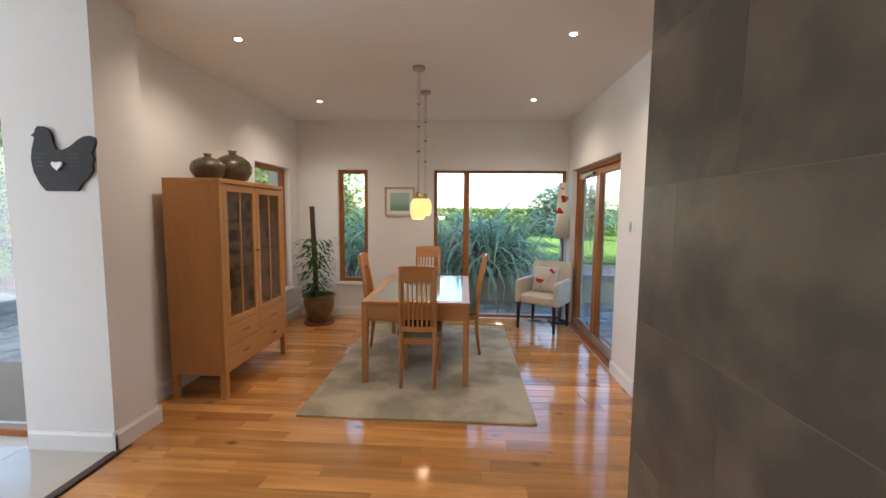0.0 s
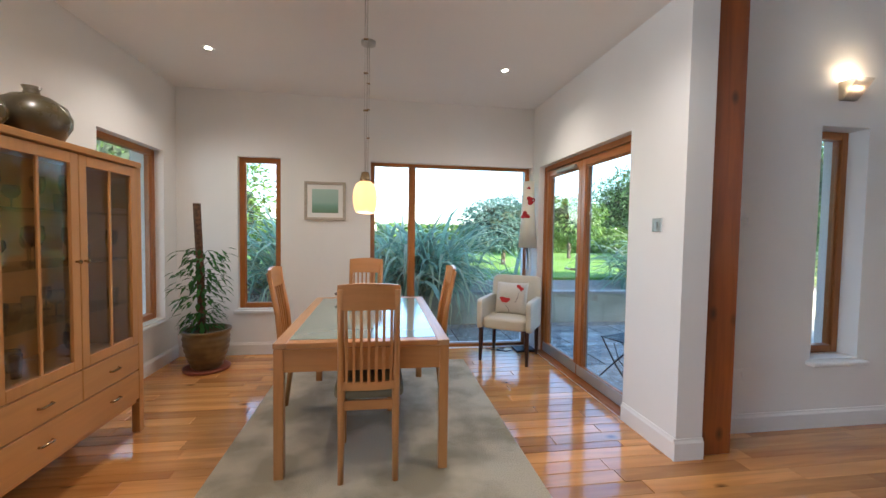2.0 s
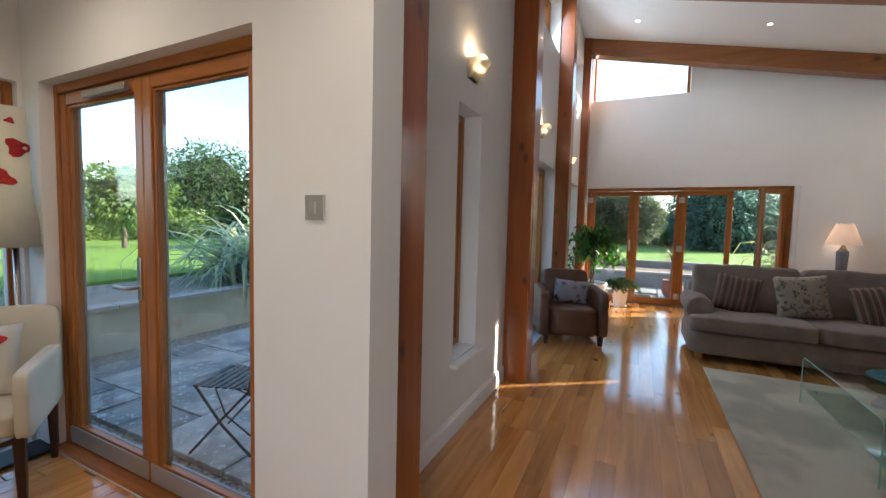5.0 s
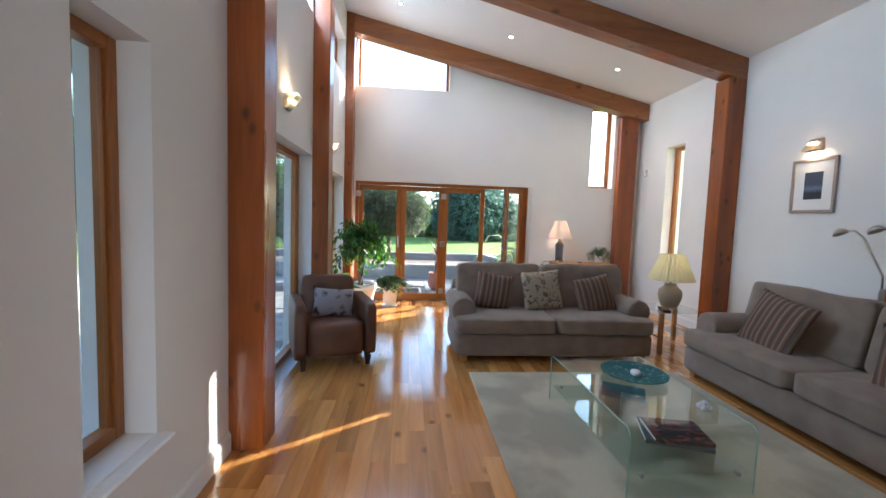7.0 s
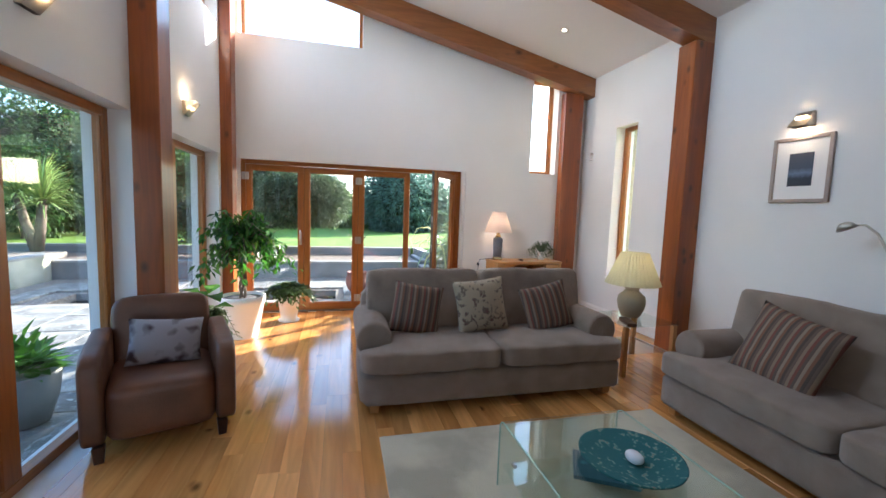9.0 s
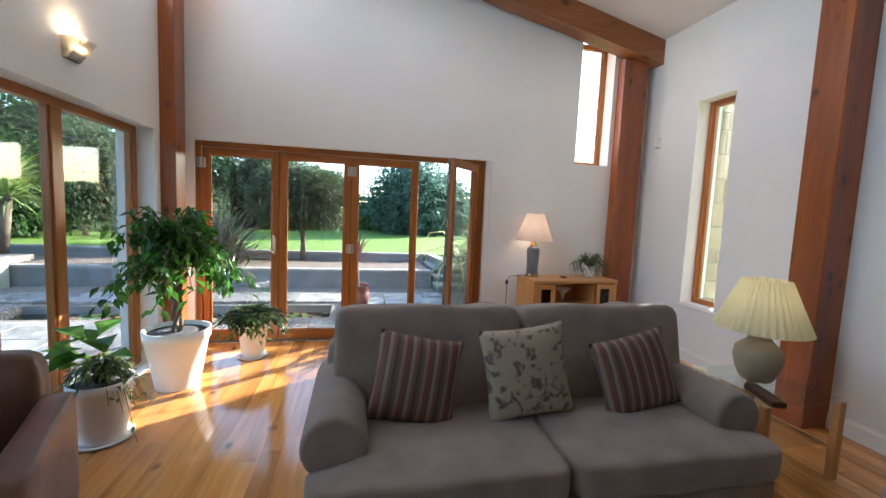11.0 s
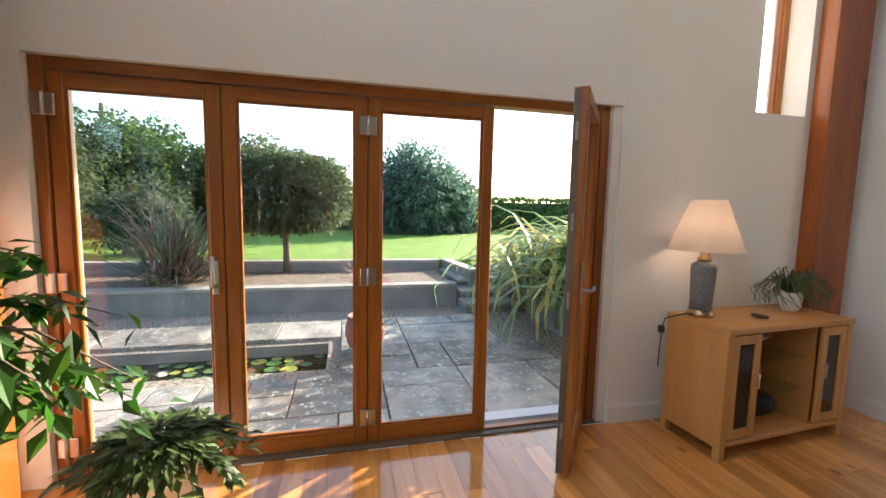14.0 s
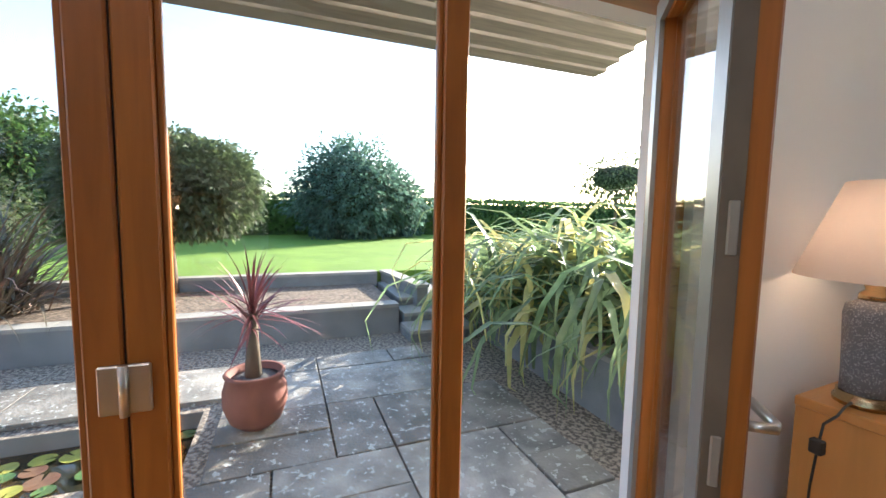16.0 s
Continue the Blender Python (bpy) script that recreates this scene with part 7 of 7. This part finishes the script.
def ficus():
    rnd = random.Random(60)
    s = thing("weeping_fig", "weeping fig with a plaited trunk in a large white pot", "potted plant", (7.72, 3.42, 0))
    white_pot(s, 0.155, 0.235, 0.47, False)
    for k in range(3):
        bm = bmesh.new()
        tube(bm, [(0.028 * math.cos(2.1 * k + z * 14), 0.028 * math.sin(2.1 * k + z * 14), z) for z in (0.42 + 0.05 * i for i in range(12))], 0.015, 7)
        part("plaited_stem", bm, M_BARK, s)
    br, lf, lf2 = bmesh.new(), bmesh.new(), bmesh.new()
    for i in range(84):
        a, e = rnd.uniform(0, 6.28), rnd.uniform(-0.35, 1.35)
        L = rnd.uniform(0.32, 0.62) * (1.0 if e < 0.9 else 0.9)
        p0 = Vector((0, 0, 0.97 + rnd.random() * 0.16))
        d = Vector((math.cos(a) * math.cos(e), math.sin(a) * math.cos(e), math.sin(e)))
        if p0.y + d.y * L > 0.36:
            d.y = max(-1.0, (0.34 - p0.y) / L)
        p1 = p0 + d * L * 0.6
        p2 = p0 + d * L + Vector((0, 0, -0.10 - 0.10 * rnd.random()))
        tube(br, [p0, p1, p2], [0.008, 0.005, 0.002], 5)
        for j in range(19):
            t = rnd.uniform(0.3, 1.05)
            q = (p0.lerp(p1, t / 0.6) if t < 0.6 else p1.lerp(p2, (t - 0.6) / 0.4)) + Vector((rnd.uniform(-0.05, 0.05), rnd.uniform(-0.05, 0.05), rnd.uniform(-0.05, 0.03)))
            w = Vector((rnd.uniform(-1, 1), rnd.uniform(-1, 1), rnd.uniform(-1.3, 0.1)))
            leaf_face(lf if rnd.random() < 0.75 else lf2, q, w, Vector((rnd.uniform(-0.5, 0.5), rnd.uniform(-0.5, 0.5), 1)), rnd.uniform(0.07, 0.11), rnd.uniform(0.038, 0.054), 0.2)
    tagged(part("branch_growth", br, M_BARK, s), kind="stuff")
    tagged(part("foliage", lf, M_LEAF, s), kind="stuff")
    tagged(part("young_foliage", lf2, M_LEAF2, s, "bright green young leaves"), kind="stuff")


ficus()


def small_bush(name, at, r0, r1, h, label, count, reach, mats, seed, hang=0.5, size=0.05):
    rnd = random.Random(seed)
    s = thing(name, label, "potted plant", at)
    white_pot(s, r0, r1, h)
    lf, st = bmesh.new(), bmesh.new()
    for i in range(count):
        a, k = rnd.uniform(0, 6.28), rnd.random() ** 0.6
        R = reach * k
        pts = [Vector((0.02 * math.cos(a), 0.02 * math.sin(a), h * 0.93)), Vector((R * 0.5 * math.cos(a), R * 0.5 * math.sin(a), h + 0.13 * (1.25 - k * 0.5))), Vector((R * math.cos(a), R * math.sin(a), h + 0.10 - hang * k * k * rnd.uniform(0.2, 0.5)))]
        tube(st, pts, [0.004, 0.003, 0.0015], 5)
        for j in range(7):
            t = rnd.uniform(0.25, 1.0)
            q = pts[0].lerp(pts[1], t * 2) if t < 0.5 else pts[1].lerp(pts[2], t * 2 - 1)
            w = Vector((math.cos(a) + rnd.uniform(-0.8, 0.8), math.sin(a) + rnd.uniform(-0.8, 0.8), rnd.uniform(-0.9, 0.5)))
            leaf_face(lf, q, w, Vector((0, 0, 1)), size * rnd.uniform(0.8, 1.3), size * 0.5, 0.2)
    tagged(part("stem_growth", st, M_BARKG, s), kind="stuff")
    tagged(part("foliage", lf, mats, s), kind="stuff")
    return s


M_CACTUS = surf("dusty_green_leaf", (0.10, 0.15, 0.045), (0.035, 0.065, 0.02), 0.45, 6, island=0.5)
leafy(M_CACTUS, 0.3)
small_bush("christmas_cactus", (8.33, 3.0, 0), 0.098, 0.14, 0.35, "bushy dark green plant in a small white pot", 170, 0.37, M_CACTUS, 61, 0.5, 0.075)
s = small_bush("ivy", (6.95, 3.54, 0), 0.12, 0.165, 0.38, "trailing variegated ivy and a big-leaved plant in a white pot", 60, 0.26, surf("ivy_leaf", (0.22, 0.28, 0.09), (0.09, 0.15, 0.04), 0.5, 10, island=0.4), 62, 1.0, 0.045)
bm = bmesh.new()
rnd = random.Random(63)
for i in range(14):
    a = rnd.uniform(0, 6.28)
    p = Vector((-0.03 + 0.05 * math.cos(a), 0.02 + 0.05 * math.sin(a), 0.38 + rnd.uniform(0.1, 0.28)))
    leaf_face(bm, p, Vector((math.cos(a), math.sin(a), rnd.uniform(-0.2, 0.9))), Vector((0, 0, 1)), 0.23, 0.16, 0.35, 0.2)
tagged(part("broad_foliage", bm, M_LEAF2, s, "broad glossy green leaves"), kind="stuff")


# ---- pieces: paving, floor boards, pier tiles ----
def plain_box_mesh(x, y, z, edge, mat, rise=0.0):
    """A slab centred on the origin, top at 0, with chamfered upper edges."""
    v, f = [], []
    for k, (e, zz) in enumerate(((0, -z), (0, -edge), (edge, 0))):
        v += [(-x / 2 + e, -y / 2 + e, zz), (x / 2 - e, -y / 2 + e, zz), (x / 2 - e, y / 2 - e, zz), (-x / 2 + e, y / 2 - e, zz)]
    f = [(3, 2, 1, 0), (8, 9, 10, 11)]
    for r in (0, 4):
        f += [(r + i, r + (i + 1) % 4, r + 4 + (i + 1) % 4, r + 4 + i) for i in range(4)]
    me = bpy.data.meshes.new("piece")
    me.from_pydata(v, [], f)
    me.materials.append(mat)
    return me


def piece(name, me, at, parent, rz=0.0, tilt=(0, 0)):
    ob = bpy.data.objects.new(name, me)
    scene.collection.objects.link(ob)
    ob.parent = parent
    ob.location = at
    ob.rotation_euler = (tilt[0], tilt[1], rz)
    return ob


def joined(name, boxes, mat, label, category):
    """Many slabs (x0, x1, y0, y1, z0, z1) as one mesh."""
    v, f = [], []
    for x0, x1, y0, y1, z0, z1 in boxes:
        k, e = len(v), 0.004
        v += [(x0, y0, z0), (x1, y0, z0), (x1, y1, z0), (x0, y1, z0), (x0, y0, z1 - e), (x1, y0, z1 - e), (x1, y1, z1 - e), (x0, y1, z1 - e), (x0 + e, y0 + e, z1), (x1 - e, y0 + e, z1), (x1 - e, y1 - e, z1), (x0 + e, y1 - e, z1)]
        f.append((k + 8, k + 9, k + 10, k + 11))
        for r in (0, 4):
            f += [(k + r + i, k + r + (i + 1) % 4, k + r + 4 + (i + 1) % 4, k + r + 4 + i) for i in range(4)]
    me = bpy.data.meshes.new(name)
    me.from_pydata(v, [], f)
    me.materials.append(mat)
    return tagged(new(name, me), label, category, kind="stuff")


def flagstones():
    rnd = random.Random(5)
    top = tagged(new("paving"), "patio of random grey stone flags with mossy joints", "paving", kind="structure")
    cell, taken, out = 0.39, set(), []
    x_min, y_min = -13.0, -0.44

    def free(x, y):
        if y < -0.45 or y > 8.1 or x > 12.4:
            return False
        if x > 9.05:
            return not (10.58 < x < 11.52 and 2.38 < y < 7.05) and not (x > 9.9 and y < -0.35 + (x - 9.9) * 0.22)
        if x > 2.0:
            return y > 4.12
        if x > -2.6:
            return y > 6.35
        return y > 2.86 and y < 8.1

    nx, ny = 66, 22
    for i in range(nx):
        for j in range(ny):
            if (i, j) in taken:
                continue
            for w, h in rnd.choice((((2, 2), (2, 1), (1, 1)), ((1, 2), (1, 1)), ((2, 1), (1, 1)), ((3, 2), (2, 2), (1, 1)), ((2, 3), (2, 2), (1, 2), (1, 1)), ((1, 1),))):
                cells = [(i + a, j + b) for a in range(w) for b in range(h)]
                pts = [(x_min + (a + u) * cell, y_min + (b + v) * cell) for a, b in cells for u in (0.03, 0.97) for v in (0.03, 0.97)]
                if all(c not in taken and c[0] < nx and c[1] < ny for c in cells) and all(free(*p) for p in pts):
                    taken.update(cells)
                    out.append((x_min + i * cell, x_min + (i + w) * cell, y_min + j * cell, y_min + (j + h) * cell))
                    break
    out.sort(key=lambda b: ((b[0] + b[1]) / 2 - 10.2) ** 2 + ((b[2] + b[3]) / 2 - 1.6) ** 2)
    near, far, meshes = out[:290], out[290:], {}
    for x0, x1, y0, y1 in near:
        key = (round(x1 - x0, 2), round(y1 - y0, 2))
        if key not in meshes:
            meshes[key] = plain_box_mesh(x1 - x0 - 0.014, y1 - y0 - 0.014, 0.04, 0.004, M_FLAG)
        piece("flagstone", meshes[key], ((x0 + x1) / 2, (y0 + y1) / 2, PZ + rnd.uniform(-0.004, 0.006)), top, rnd.uniform(-0.006, 0.006), (rnd.uniform(-0.004, 0.004), rnd.uniform(-0.004, 0.004)))
    joined("paving_far", [(x0 + 0.007, x1 - 0.007, y0 + 0.007, y1 - 0.007, PZ - 0.04, PZ + rnd.uniform(-0.004, 0.006)) for x0, x1, y0, y1 in far], M_FLAGOLD, "grey stone flags of the patio further off", "paving")


M_FLAG = surf("stone_flag", (0.36, 0.33, 0.29), (0.165, 0.158, 0.145), 0.55, 3.5, 0.8, 45, island=0.35, contrast=1.5)
_t, _n = M_FLAG.node_tree, M_FLAG.node_tree.nodes
_b = _n["Principled BSDF"]
_src = _b.inputs["Base Color"].links[0].from_socket
_tc, _vo, _mr, _mx, _no = _n.new("ShaderNodeTexCoord"), _n.new("ShaderNodeTexNoise"), _n.new("ShaderNodeMapRange"), _n.new("ShaderNodeMix"), _n.new("ShaderNodeTexNoise")
_vo.inputs["Scale"].default_value, _vo.inputs["Detail"].default_value = 24, 4
_ge = _n.new("ShaderNodeNewGeometry")
_t.links.new(_ge.outputs["Position"], _vo.inputs["Vector"])
_mr.inputs["From Min"].default_value, _mr.inputs["From Max"].default_value = 0.60, 0.645
_t.links.new(_vo.outputs[0], _mr.inputs[0])
_mx.data_type = "RGBA"
_mx.inputs[7].default_value = (0.5, 0.5, 0.47, 1)
_t.links.new(_mr.outputs[0], _mx.inputs[0])
_t.links.new(_src, _mx.inputs[6])
_t.links.new(_mx.outputs[2], _b.inputs["Base Color"])
# Weathered flags, their colour also lifted to offset the house's shade.
M_FLAGOLD = surf("brightened_weathered_flag", (0.56, 0.52, 0.43), (0.26, 0.26, 0.20), 0.7, 2.6, 0.9, 40, island=0.3, contrast=1.8)
flagstones()


def floor_boards():
    rnd = random.Random(9)
    w, rows = 0.115, []
    top = tagged(new("floor_boards"), "glossy honey-coloured oak floor boards", "floor", kind="structure")
    y = SOUTH
    k = 0
    while y < 5.99:
        x0, x1 = (-2.199, 1.70) if y > NORTH - 0.01 else ((-1.9 if y < 2.49 else -2.199), EAST + 0.02)
        if NORTH - w < y < NORTH:
            y1 = NORTH
        else:
            y1 = min(y + w, 6.0)
        x = x0 - rnd.uniform(0, 0.9)
        while x < x1:
            L = rnd.choice((0.55, 0.8, 0.95, 1.2, 1.5))
            a, b = max(x, x0), min(x + L, x1)
            if b - a > 0.05:
                rows.append((a, b, y, y1))
            x += L
        y = y1
        k += 1
    near = sorted(rows, key=lambda r: min(abs((r[0] + r[1]) / 2 - x) + abs((r[2] + r[3]) / 2 - yy) for x, yy in ((-0.5, 2.6), (2.4, 2.6), (4.6, 2.9), (6.6, 2.9), (8.0, 2.4), (8.2, 0.8))))
    meshes = {}
    for a, b, c, d in near[:300]:
        key = (round(b - a, 2), round(d - c, 3))
        if key not in meshes:
            meshes[key] = plain_box_mesh(b - a - 0.001, d - c - 0.001, 0.011, 0.0002, M_BOARD)
        piece("board", meshes[key], ((a + b) / 2, (c + d) / 2, rnd.uniform(-0.0001, 0.0001)), top)
    joined("floor_boards_far", [(a + 0.0005, b - 0.0005, c + 0.0005, d - 0.0005, -0.011, rnd.uniform(-0.0001, 0.0001)) for a, b, c, d in near[300:]], M_BOARD, "glossy honey-coloured oak floor boards", "floor")


floor_boards()


def kitchen_floor():
    top = tagged(new("kitchen_floor"), "pale glossy cream floor tiles", "floor", kind="structure")
    bm = bmesh.new()
    box(bm, -1.96, -1.905, SOUTH, 2.49, 0.0, 0.014, 0.004)
    part("threshold_strip", bm, M_DARKWOOD, top, "dark wooden threshold strip")
    me = plain_box_mesh(0.597, 0.597, 0.012, 0.001, surf("cream_floor_tile", (0.62, 0.58, 0.50), (0.56, 0.52, 0.44), 0.12, 2.0, island=0.04))
    for i in range(8):
        for j in range(7):
            if 2.19 - 0.6 * j > SOUTH + 0.2:
                piece("floor_tile", me, (-2.262 - 0.6 * i, 2.19 - 0.6 * j, 0.002), top)


kitchen_floor()


def pier_tiles():
    rnd = random.Random(3)
    me, me2 = {}, {}
    zs = [0.0, 0.42, 1.045, 1.668, 2.292, 2.829]
    for side in range(3):
        for j in range(len(zs) - 1):
            z0, z1 = zs[j], zs[j + 1]
            L = 3.27 if side == 0 else 0.524
            step, u = 1.25, -(0.61 if j % 2 else 0.95)
            while u < L - 0.01:
                a, b = max(u, 0), min(u + step, L)
                u += step
                if b - a < 0.02:
                    continue
                key = (round(b - a, 3), round(z1 - z0, 3))
                if key not in me:
                    me[key] = plain_box_mesh(b - a - 0.003, z1 - z0 - 0.003, 0.012, 0.001, M_TILE)
                if side == 0:
                    ob = piece("wall_tile", me[key], (1.076, 2.084 - (a + b) / 2, (z0 + z1) / 2), pier_top)
                    ob.rotation_euler = (radians(90), 0, radians(-90))
                elif side == 1:
                    ob = piece("wall_tile", me[key], (1.088 + (a + b) / 2, 2.084, (z0 + z1) / 2), pier_top)
                    ob.rotation_euler = (radians(90), 0, radians(180))


pier_tiles()
